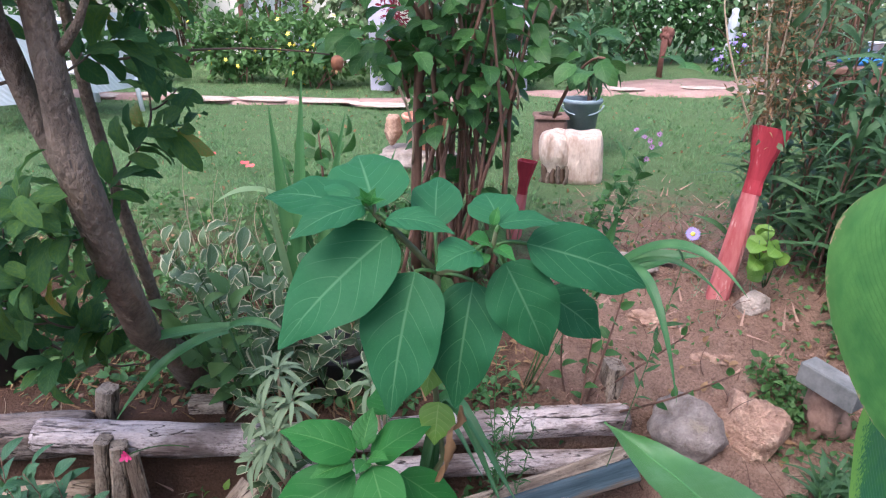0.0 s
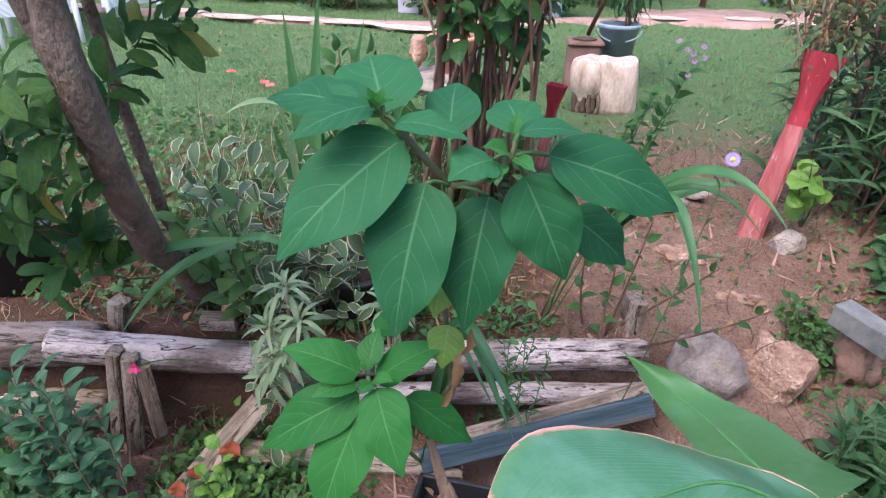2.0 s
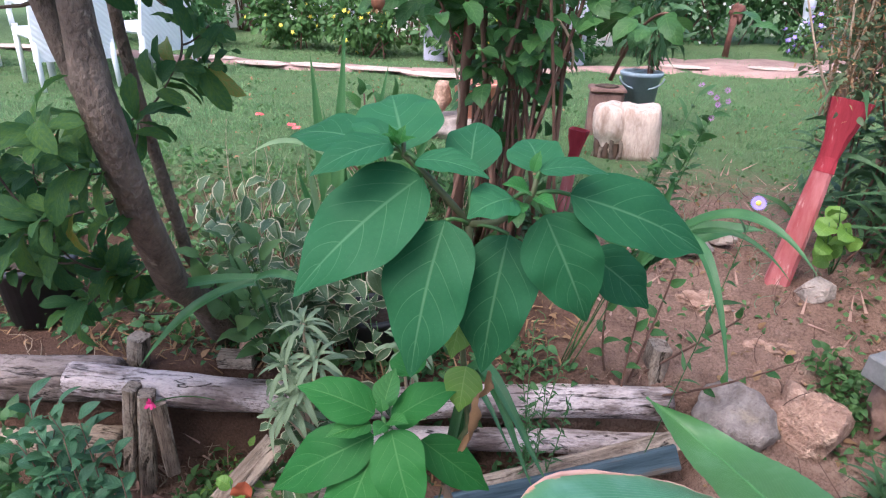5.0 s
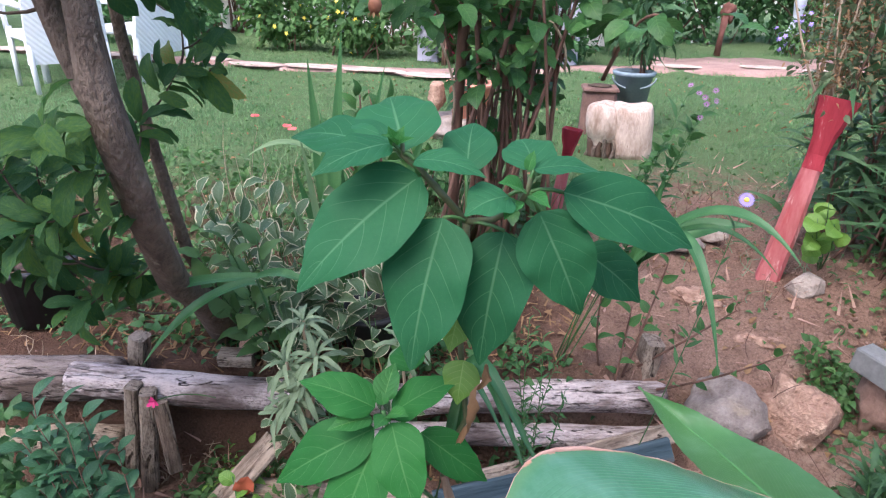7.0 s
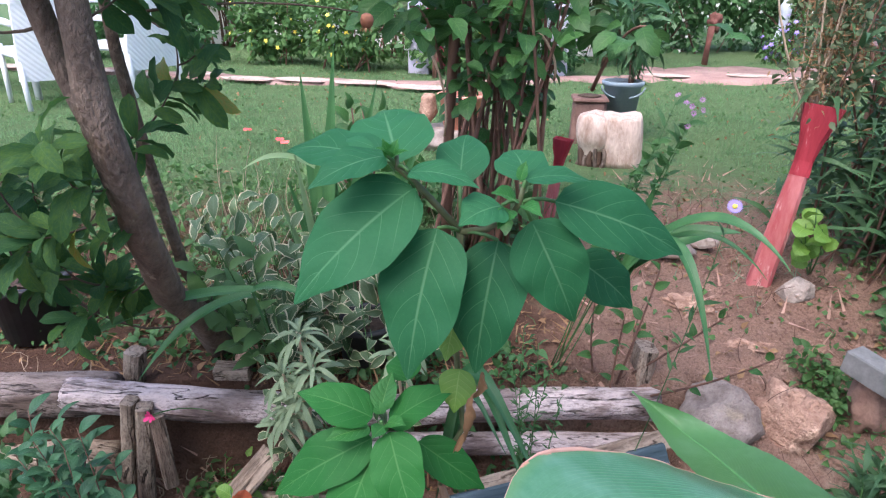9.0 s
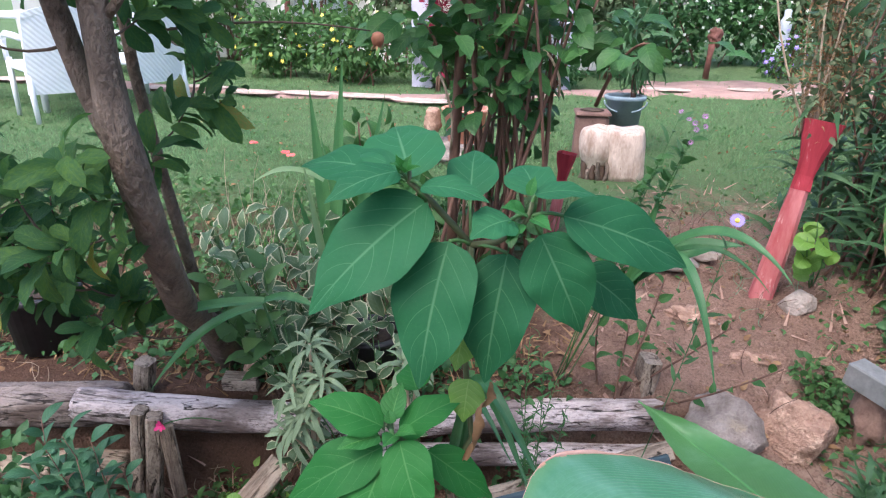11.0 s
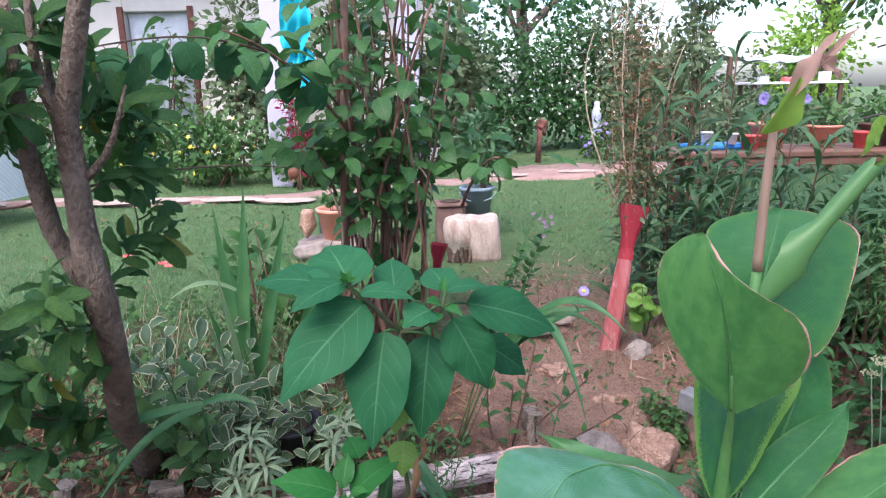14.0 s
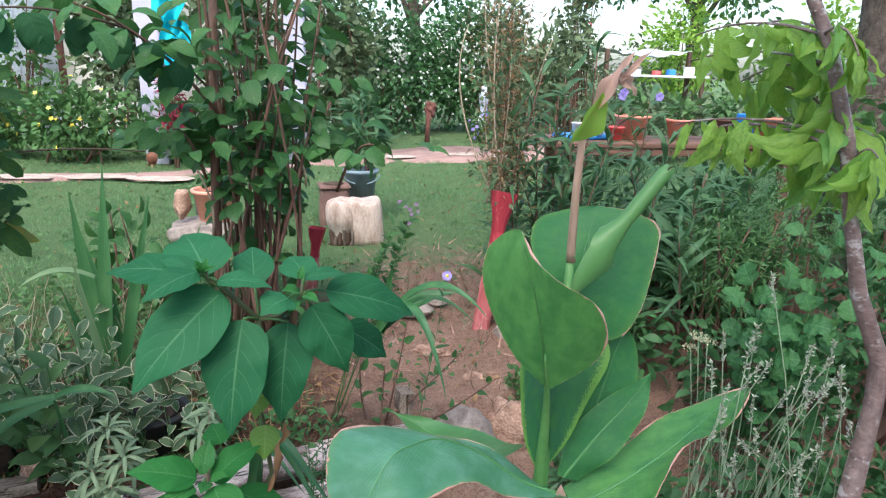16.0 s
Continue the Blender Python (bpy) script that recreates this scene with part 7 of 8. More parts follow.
MAT["lav_stalk"] = plain_material("pale_green_stalk", (0.14, 0.2, 0.11), (0.26, 0.32, 0.2), 20.0, 0.7)


def stalks(label, n, x0, x1, y0, y1, lo, hi, mat, seed):
    rng = np.random.RandomState(seed)
    g = Geo()
    for i in range(n):
        x, y = x0 + (x1 - x0) * rng.rand(), y0 + (y1 - y0) * rng.rand()
        h = lo + (hi - lo) * rng.rand()
        b0 = np.array(on(x, y))
        g.tube(arc(b0, b0 + [0.3 * h * rng.randn(), 0.3 * h * rng.randn(), h], 0, 5, (0.02 * rng.randn(), 0.02 * rng.randn(), 0)), np.linspace(0.0018, 0.0007, 5), 4, False)
    tagged(new("stalk_patch", g.mesh("stalk_patch", MAT[mat])), label, "stalks", "", "stuff")


stalks("thin upright brown and grey stalks in the bed", 90, -1.1, 0.0, 1.65, 2.4, 0.1, 0.34, "pale_stem", 141)
stalks("thin green grass stalks at the lawn edge", 260, -1.8, 0.2, 1.7, 2.8, 0.05, 0.18, "green_stem", 142)
stalks("dry twigs and roots on the bank below the logs", 150, -1.2, -0.1, 0.8, 1.3, 0.01, 0.09, "pale_stem", 145)
weeds("yellow green sprouts on the bank below the logs", [(-0.6, -0.35, 1.05, 1.3, 0.12), (-1.3, -0.7, 0.85, 1.1, 0.06)], 190, 0.024, "lime_leaf", OVAL, 90)
stalks("dead twigs lying about the path", 160, 0.4, 1.4, 1.3, 2.9, 0.02, 0.12, "cane", 143)
stalks("thin green grass stalks on the trodden path", 150, 0.25, 1.3, 1.9, 3.1, 0.02, 0.09, "lav_stalk", 144)
FEA = [leaf_mesh("feathery_leaf", "shrub_dark", "lance", 0.22, rows=4, cols=2, seed=s) for s in range(2)]
sprig_plant("feathery_plant", "dark green feathery plant behind the logs", "plant", [(on(0.2, 1.42), p) for p in ((0.219, 1.350, 0.095), (0.255, 1.330, 0.052), (0.181, 1.400, 0.107), (0.163, 1.330, 0.056), (0.279, 1.300, -0.009), (0.220, 1.300, 0.006), (0.198, 1.280, -0.036))], FEA, 67, 34, 0.024, r=0.0018)
SER = [leaf_mesh("small_leaf", "vine", "ovate", 0.55, rows=6, cols=4, seed=s, serrate=0.04) for s in range(2)]
sprig_plant("rose_sapling", "thin dark stems with small serrated leaves", "plant", [(on(0.36, 1.62), (0.340, 1.600, 0.110)), (on(0.42, 1.62), (0.494, 1.650, 0.199)), (on(0.45, 1.64), (0.655, 1.600, 0.092)), (on(0.46, 1.62), (0.744, 1.450, 0.079)), (on(0.4, 1.6), (0.415, 1.580, 0.078))], SER, 68, 6, 0.042, r=0.004, mat="cane", start=0.25)


def aster(stems, flower, label, petal, seed, r=0.015, n=26):
    t = sprig_plant("aster", label, "flower", stems, FEA, seed, 18, 0.04, "asters", r=0.0016, start=0.45)
    for c, face in flower:
        c, face = np.array(c), unit(face)
        e1 = unit(np.cross(face, (0.2, 0.3, 1)))
        e2 = np.cross(face, e1)
        g = Geo()
        for j in range(n):
            a = j * 6.283 / n
            out = e1 * math.cos(a) + e2 * math.sin(a)
            g.blade(c + out * r * 0.25, c + out * r + face * 0.002, r * 0.2, face, "strap", 0.05, 0.0, rows=3, cols=2)
        head = part("flower_head", g, petal, t)
        if petal == "mauve":
            continue
        g = Geo()
        g.lathe(c, [(r * 0.32, -0.001), (r * 0.3, 0.003), (r * 0.15, 0.005)], 12, face)
        part("flower_centre", g, "yellow", head, "yellow centre")


ap, bp = (0.557, 1.300, 0.464), (0.467, 1.350, 0.620)
bq = np.array(bp)
aster([(on(0.44, 1.5), ap)], [(ap, (0, -0.8, 0.6))], "pale violet aster with a yellow eye", "violet", 69)
aster([(on(0.26, 1.6), bq), (on(0.24, 1.6), bq + [-0.03, 0.02, 0.02]), (on(0.25, 1.62), (0.402, 1.450, 0.515))], [(bq, (0.2, -0.9, 0.3)), (bq + [0.012, 0, 0.025], (-0.1, -0.9, 0.5)), (bq + [-0.008, -0.01, -0.022], (0.1, -1, 0)), (bq + [-0.015, 0, 0.018], (0, -0.6, 0.8)), (bq + [0.016, 0.004, 0.006], (0.4, -0.8, 0.3)), (bq + [-0.004, 0.0, 0.012], (0, -0.9, 0.3)), (bq + [-0.03, 0.01, 0.03], (-0.4, -0.6, 0.8))], "leafy stem with mauve aster blossoms", "mauve", 70, 0.0065, 11)
sprig_plant("aster", "leafy stems under the mauve aster blossoms", "flower", [(on(0.25, 1.61), bq + [-0.005, 0.01, -0.02]), (on(0.26, 1.63), bq + [-0.05, 0.03, -0.06]), (on(0.24, 1.62), bq + [-0.09, 0.04, -0.13])], SER, 171, 44, 0.03, "asters", r=0.002, start=0.4)


def pink_flower():
    c = np.array((-0.623, 1.100, -0.079))
    t = thing("pink_flower", tuple(c), "single bright pink flower on a trailing stem", "flower")
    g = Geo()
    g.tube(arc((-0.55, 1.22, -0.14), c, 0.015, 7), 0.0014, 5)
    part("stem", g, "green_stem", t)
    for j in range(9):
        a = j * 0.7 + 0.3
        g = Geo()
        out = np.array([math.cos(a), -0.2 - 0.5 * (j % 2), math.sin(a)])
        g.blade(c, c + out * (0.0095 + 0.003 * (j % 3)), 0.009, (0, -1, 0.2), "obovate", 0.05, 0.1, 0, 0.08, 2, 5, 4)
        part("petal", g, "pink", t)


pink_flower()


def lawn_flower(x, y, seed):
    """A low red flower standing in the grass."""
    rng = np.random.RandomState(seed)
    foot = np.array(on(x, y))
    c = foot + np.array([0.01, 0, 0.07])
    t = thing("red_flower", tuple(foot), "low red flower in the lawn grass", "flower", "red flowers in the lawn")
    g = Geo()
    g.tube(arc(foot, c, 0.0, 5), 0.0015, 5)
    part("stem", g, "green_stem", t)
    for j in range(8):
        a = j * 0.785
        g = Geo()
        g.blade(c, c + np.array([math.cos(a), math.sin(a), 0.3 * rng.rand()]) * 0.026, 0.02, (0, -0.6, 0.8), "obovate", 0.1, 0.1, 0, 0.1, 2, 5, 4)
        part("petal", g, "red_petal", t)


for x, y, seed in ((-1.33, 3.18, 1), (-1.61, 3.29, 2), (-1.38, 3.22, 3)):
    lawn_flower(x, y, seed)


# ---- planting beside the path: tall lance leaved stems, dry stalks, mallow ----
LNC = [leaf_mesh("lance_leaf", "lance", "lance", 0.135, rows=9, cols=2, seed=s, tipdrop=0.2 + 0.3 * s, fold=0.2, arch=0.12) for s in range(3)]
rngp = np.random.RandomState(77)
lst = []
for q in ((0.958, 2.300, 1.024), (1.070, 2.200, 0.984), (1.186, 2.300, 0.829), (1.288, 2.200, 1.117), (1.363, 2.100, 0.867), (1.528, 2.200, 0.886), (1.533, 2.000, 0.771), (1.237, 2.150, 0.669), (1.651, 2.000, 0.598), (1.908, 2.200, 0.539), (1.487, 1.800, 0.467), (2.171, 2.400, 0.583), (1.160, 2.250, 0.900), (1.190, 2.150, 0.721), (1.150, 2.100, 0.562)):
    lst.append((on(q[0] + 0.1 * rngp.randn(), q[1] + 0.12 * rngp.rand()), q))
    lst.append((on(q[0] + 0.12 * rngp.randn(), q[1] + 0.2 * rngp.rand()), (q[0] + 0.1 * rngp.randn(), q[1] + 0.15, q[2] - 0.1 - 0.25 * rngp.rand())))
for i in range(0, len(lst), 4):
    sprig_plant("lance_leaved_plant", "tall upright plant with dark narrow leaves", "plant", lst[i:i + 4], LNC, 90 + i, 26, 0.15, "lance leaved plants by the path", r=0.005, mat="cane", droop=0.15, start=0.12)
shrub("path_shrub", "dense dark green undergrowth beside the path", "shrub", [((1.5, 2.3, 0.12), (0.75, 0.6, 0.55)), ((1.95, 2.2, 0.15), (0.8, 0.7, 0.6)), ((1.3, 1.9, 0.0), (0.4, 0.5, 0.4))], 620, 0.06, "shrub_dark", MEDIUM, 101, 8)
shrub("path_shrub", "dense mid green undergrowth beside the path", "shrub", [((1.75, 1.6, 0.0), (0.8, 0.6, 0.6)), ((2.2, 1.5, 0.15), (0.8, 0.8, 0.9)), ((1.6, 1.1, -0.2), (0.8, 0.6, 0.5))], 800, 0.05, "shrub_dark", MEDIUM, 102, 8)
shrub("path_shrub", "low dark green ground cover beside the canna", "shrub", [((1.35, 0.9, -0.28), (0.9, 0.6, 0.36)), ((1.9, 0.8, -0.2), (0.9, 0.7, 0.5)), ((1.1, 1.3, -0.25), (0.4, 0.5, 0.3))], 850, 0.045, "shrub_dark", MEDIUM, 103, 8)
shrub("path_shrub", "dark narrow leaved undergrowth before the bench", "shrub", [((1.55, 2.75, 0.25), (0.9, 0.5, 0.65)), ((2.2, 2.7, 0.28), (0.9, 0.6, 0.7)), ((1.9, 2.35, 0.2), (0.9, 0.5, 0.6))], 420, 0.13, "lance", LANCE, 108, 10)
shrub("fine_leaved_shrub", "fine leaved yellowish green shrub", "shrub", [((2.1, 2.0, 0.45), (0.7, 0.6, 0.7)), ((1.75, 1.9, 0.3), (0.5, 0.5, 0.5)), ((2.5, 1.7, 0.5), (0.7, 0.7, 0.9))], 1500, 0.035, "shrub_mid", LANCE, 104, 8)
shrub("back_shrub", "leafy shrub closing the garden side", "shrub", [((3.2, 2.4, 0.6), (1.2, 1.0, 1.5)), ((3.4, 1.2, 0.5), (1.2, 1.0, 1.5)), ((2.9, 0.6, 0.3), (0.9, 0.8, 1.2))], 1000, 0.085, "shrub_mid", MEDIUM, 105, 8)
MAL = [leaf_mesh("mallow_leaf", "mallow", "round", 1.0, rows=12, cols=8, seed=s, tipdrop=0.05, fold=0.12, wave=0.1, serrate=0.12) for s in range(2)]
ml = [(1.380, 1.250, 0.391), (1.437, 1.200, 0.358), (1.564, 1.300, 0.453), (1.570, 1.200, 0.387), (1.657, 1.400, 0.562), (1.678, 1.300, 0.519), (1.447, 1.150, 0.296), (1.721, 1.200, 0.348), (1.875, 1.500, 0.572), (1.952, 1.400, 0.468), (1.478, 1.350, 0.422), (1.613, 1.300, 0.273)]
sprig_plant("mallow", "mallow plant with large round green leaves", "plant", [(on(1.55 + 0.02 * i, 1.45), p) for i, p in enumerate(ml)], MAL, 106, 8, 0.06, r=0.003, start=0.45, up=(-0.2, -0.5, 0.8), spread=1.4)
gl = [(0.941, 2.050, 0.251), (0.908, 2.000, 0.215), (0.953, 2.000, 0.204), (0.906, 2.000, 0.164)]
sprig_plant("mallow", "yellow green scalloped leaves behind the red post", "plant", [(on(1.0, 2.15), p) for p in gl], [leaf_mesh("scalloped_leaf", "lime_leaf", "round", 1.0, rows=8, cols=6, seed=4, wave=0.06, serrate=0.05)], 107, 4, 0.05, r=0.003, start=0.5, up=(-0.2, -0.8, 0.5))


def yarrow():
    """Flat cream flower heads on thin stalks."""
    rng = np.random.RandomState(26)
    t = thing("yarrow", on(1.15, 1.0), "yarrow with flat cream flower heads", "flower")
    for c in ((1.105, 1.000, 0.399), (1.102, 1.020, 0.361), (1.116, 0.980, 0.396)):
        c = np.array(c)
        g = Geo()
        g.tube(arc(on(1.15, 1.0), c, 0.0, 7, (0.02, 0, 0)), 0.0013, 5)
        part("stalk", g, "lav_stalk", t)
        n = 70
        r = 0.02 * np.sqrt(rng.rand(n))
        a = rng.rand(n) * 6.28
        P = c + np.stack([r * np.cos(a), r * np.sin(a), 0.006 * rng.rand(n) - 8 * r ** 2], -1)
        g = Geo()
        g.scatter(P, rng.randn(n, 3) * 0.5 + np.array([0, -0.4, 0.6]), rng.randn(n, 3) + np.array([0, -0.5, 1.0]), np.full(n, 0.006), OVAL)
        part("flower_head", g, "cream", t)


MAT["cream"] = plain_material("cream_petal", (0.4, 0.38, 0.2), (0.6, 0.58, 0.38), rough=0.7)
yarrow()
rx, ry, rz = (0.946, 1.350, -0.080)
sprig_plant("rosette_plant", "low green rosette of narrow leaves on the slope", "plant", [(on(rx, 1.35), (rx, 1.345, rz)), (on(rx + 0.06, 1.37), (rx + 0.06, 1.36, rz + 0.01)), (on(rx - 0.05, 1.33), (rx - 0.04, 1.32, rz - 0.01))], LNC, 172, 22, 0.075, r=0.004, start=0.5, spread=1.3, droop=0.2)
sx, sy, sz = (0.505, 1.300, -0.243)
shrub("stonecrop", "pale green stonecrop tuft beside the old board", "plant", [((sx, 1.3, sz - 0.02), (0.13, 0.09, 0.1))], 260, 0.018, "silver", MEDIUM, 173, 4)


def dry_stalks():
    rng = np.random.RandomState(13)
    t = thing("dry_climber", (0.97, 2.25, 0.5), "dried brown climber standing behind the red post", "plant")
    top = np.array((0.985, 2.450, 1.250))
    for i in range(16):
        b0 = np.array([0.95 + 0.04 * rng.randn(), 2.24 + 0.03 * rng.rand(), 0.46])
        e = top + np.array([0.09 * rng.randn(), 0.05 * rng.randn(), 0.25 * rng.randn() - 0.1])
        g = Geo()
        g.tube(arc(b0, e, 0, 9, 0.04 * rng.randn(3)), np.linspace(0.004, 0.0018, 9), 5)
        part("stalk", g, "pale_stem", t)
    n = 2200
    s = rng.rand(n)
    P = np.array([0.95, 2.24, 0.5]) + (top - np.array([0.95, 2.24, 0.5])) * s[:, None] + rng.randn(n, 3) * np.array([0.055, 0.05, 0.06])
    d = rng.randn(n, 3)
    g = foliage(rng, P, d / np.linalg.norm(d, axis=1)[:, None], 0.024, LANCE, 0.2)
    part("withered_foliage", g, "dry", t, kind="stuff")
    g = foliage(rng, P[:900] + rng.randn(900, 3) * 0.02, d[:900], 0.026, OVAL, 0.3)
    part("foliage", g, "shrub_grey", t, kind="stuff")


dry_stalks()


def ruellia(at, foot, seed):
    """A violet trumpet flower with five lobes on a leafy stem."""
    t = sprig_plant("violet_flower_plant", "leafy stem with a violet trumpet flower", "flower", [(foot, at)], LNC, seed, 9, 0.12, "violet flowers by the bench", r=0.003, start=0.2)
    c = np.array(at)
    for j in range(5):
        a = j * 1.257 + 0.2
        out = np.array([math.cos(a), -0.35, math.sin(a)])
        g = Geo()
        g.blade(c, c + out * 0.022, 0.02, (0, -1, 0.1), "obovate", 0.08, 0.1, 0, 0.08, 2, 6, 4, 0.1, j)
        part("petal", g, "violet", t)


ruellia((1.544, 2.500, 0.897), on(1.95, 2.55), 131)
ruellia((1.696, 2.450, 0.897), on(2.1, 2.5), 132)
ruellia((1.597, 2.600, 0.909), on(1.95, 2.62), 133)


# ---- lavender and wispy stalks by the canna ----
def lavender():
    rng = np.random.RandomState(21)
    t = thing("lavender", (0.93, 0.62, -0.4), "lavender with long pale stalks and faded heads", "plant")
    heads = [(0.826, 0.450, 0.667), (0.814, 0.500, 0.634), (0.821, 0.450, 0.647), (0.911, 0.550, 0.708), (0.962, 0.500, 0.610), (1.017, 0.500, 0.571), (1.016, 0.480, 0.544), (1.015, 0.550, 0.546), (0.880, 0.500, 0.532), (0.939, 0.450, 0.437), (0.884, 0.500, 0.587), (1.008, 0.500, 0.437), (0.872, 0.600, 0.539), (0.945, 0.500, 0.509), (0.870, 0.500, 0.457)]
    heads += [(0.82 + 0.26 * rng.rand(), 0.46 + 0.12 * rng.rand(), 0.3 + 0.3 * rng.rand()) for _ in range(22)]
    for h in heads:
        h = np.array(h)
        b0 = np.array([0.9 + 0.12 * rng.rand(), 0.58 + 0.1 * rng.rand(), -0.2])
        pts = arc(b0, h, 0.0, 8, 0.05 * rng.randn(3))
        g = Geo()
        g.tube(pts, 0.0009, 5)
        part("stalk", g, "lav_stalk", t)
        g = Geo()
        d = unit(pts[-1] - pts[-3])
        for k in range(34):
            c = h - d * (0.002 + 0.052 * rng.rand() ** 1.2)
            o = unit(rng.randn(3) + np.array([0, 0, 0.3]) + d * 0.9)
            g.blade(c, c + o * (0.006 + 0.004 * rng.rand()), 0.0035, rng.randn(3), "elliptic", 0.1, 0.4, rows=2, cols=2)
        part("flower_spike", g, "lav_head", t, "faded grey lavender head")
    n = 1300
    P = np.array([0.98, 0.62, -0.12]) + rng.randn(n, 3) * np.array([0.16, 0.1, 0.12])
    d = rng.randn(n, 3) * 0.5 + np.array([0, 0, 1.0])
    g = Geo()
    g.scatter(P, d, rng.randn(n, 3), 0.05 + 0.04 * rng.rand(n), LANCE)
    part("foliage", g, "silver", t, kind="stuff")


MAT["lav_head"] = plain_material("faded_lavender_head", (0.26, 0.28, 0.2), (0.46, 0.46, 0.37), 60.0, 0.8)
lavender()


# ---- young peach tree ----
def bent_leaf(name, mat, width, turn, dip, seed):
    """A narrow leaf whose rib bends sideways by turn and down by dip, with crinkled margins."""
    rng = np.random.RandomState(seed)
    ph = rng.rand(3) * 6.28
    rows, cols = 16, 6
    p, verts, uv = np.zeros(3), [], []
    for i in range(rows + 1):
        v = i / rows
        a, b = turn * v ** 1.3, dip * v ** 1.4 - 0.35 * dip
        fwd = np.array((math.sin(a) * math.cos(b), math.cos(a) * math.cos(b), -math.sin(b)))
        side = np.array((math.cos(a), -math.sin(a), 0.0))
        up = np.cross(side, fwd)
        w = width / 2 * float(OUTLINES["lance"](np.array(v)))
        for j in range(cols + 1):
            u = 2 * j / cols - 1
            crinkle = 0.16 * math.sin(v * 21 + ph[0] + (u > 0) * ph[1]) * abs(u) + 0.45 * abs(u) ** 1.3 * math.cos(ph[2])
            verts.append(p + side * u * w * (1 + 0.1 * math.sin(v * 17 + ph[1] * (u > 0))) + up * w * crinkle)
            uv.append((j / cols, v))
        p = p + fwd / rows
    g = Geo()
    g.raw(verts, [(i * 7 + j, i * 7 + j + 1, (i + 1) * 7 + j + 1, (i + 1) * 7 + j) for i in range(rows) for j in range(cols)], uv)
    return g.mesh(name, MAT[mat])


def peach():
    t = thing("peach_tree", (1.0, 0.42, -0.42), "slim peach tree with curled yellow green leaves", "tree")
    g = Geo()
    g.tube([(0.99, 0.42, -0.45), (1.0, 0.43, 0.1), (1.029, 0.450, 0.390), (1.087, 0.500, 0.500), (1.091, 0.510, 0.571), (1.039, 0.520, 0.679), (1.016, 0.540, 0.795), (0.996, 0.550, 0.900), (0.966, 0.580, 1.030), (0.943, 0.600, 1.090), (0.901, 0.620, 1.200)], [0.02, 0.017, 0.0155, 0.014, 0.014, 0.012, 0.0105, 0.0105, 0.0095, 0.009, 0.006], 14, True, 0.14, 9)
    part("trunk", g, "peach_bark", t)
    rng = np.random.RandomState(9)
    metas = [bent_leaf("peach_leaf", "peach" if q % 3 != 1 else "peach_green", 0.24 + 0.03 * (q % 4), (0.5, -1.3, 1.9, -0.6, 1.1, -2.2, 0.2, -0.3)[q], (0.6, 0.9, 0.4, 1.3, 0.8, 0.5, 1.7, 1.1)[q], q) for q in range(8)]
    store = [[] for _ in metas]
    twigs = [((1.0, 0.55, 0.9), (0.866, 0.8, 0.9)), ((1.0, 0.55, 0.88), (0.911, 0.75, 0.9)), ((1.0, 0.55, 0.9), (1.136, 0.8, 0.945)), ((0.96, 0.58, 1.04), (0.885, 0.8, 1.05)), ((0.97, 0.57, 1.0), (1.0, 0.85, 0.965)), ((0.984, 0.560, 0.954), (1.022, 0.800, 1.058)), ((0.973, 0.570, 1.000), (0.920, 0.870, 1.009)), ((0.986, 0.550, 0.923), (0.991, 0.780, 0.972)), ((0.954, 0.580, 1.045), (0.944, 0.500, 1.013)), ((0.993, 0.550, 0.916), (1.084, 0.740, 0.900)), ((0.963, 0.580, 1.045), (1.014, 0.870, 1.061)), ((0.976, 0.580, 1.023), (1.072, 0.780, 1.003)), ((1.005, 0.550, 0.859), (1.004, 0.500, 0.882)), ((1.016, 0.550, 0.835), (1.036, 0.720, 0.843)), ((1.003, 0.550, 0.876), (0.957, 0.800, 0.9))]
    for a, b2 in twigs:
        a, b2 = np.array(a), np.array(b2)
        pts = arc(a, b2, 0.02, 8)
        g = Geo()
        g.tube(pts, np.linspace(0.0026, 0.0012, 8), 6)
        part("twig", g, "peach_bark", t)
        for j in range(11):
            s = 0.1 + 0.9 * j / 10
            q = s * 7
            p = pts[int(min(6, q))] + (pts[min(7, int(q) + 1)] - pts[int(min(6, q))]) * (q - int(q))
            d = np.array([0.5 * rng.randn(), 0.3 * rng.randn() - 0.1, 0.35 * rng.randn() - 0.85])
            store[rng.randint(8)].append(axes(p, d, np.array([0.6 * rng.randn(), -0.8, 0.5 + 0.4 * rng.randn()]), 0.06 + 0.05 * rng.rand()))
    for me, ms in zip(metas, store):
        copies("leaf", me, ms, t)


peach()


# ---- bench with pots, hanging cloth, statue, iron post ----
def bench():
    t = thing("garden_bench", (2.1, 3.1, 0), "orange stained wooden plant bench", "bench")
    for y in (3.25, 3.42, 3.59):
        g = Geo()
        g.block((2.3, y, 0.6), (1.7, 0.15, 0.03), bevel=0.005)
        part("board", g, "orange_wood", t)
    for x in (1.6, 3.0):
        for y in (3.25, 3.58):
            g = Geo()
            g.block((x, y, 0.29), (0.07, 0.05, 0.58), bevel=0.005)
            part("leg", g, "orange_wood", t)
    g = Geo()
    g.block((2.3, 3.2, 0.56), (1.6, 0.03, 0.04), bevel=0.004)
    part("rail", g, "orange_wood", t)


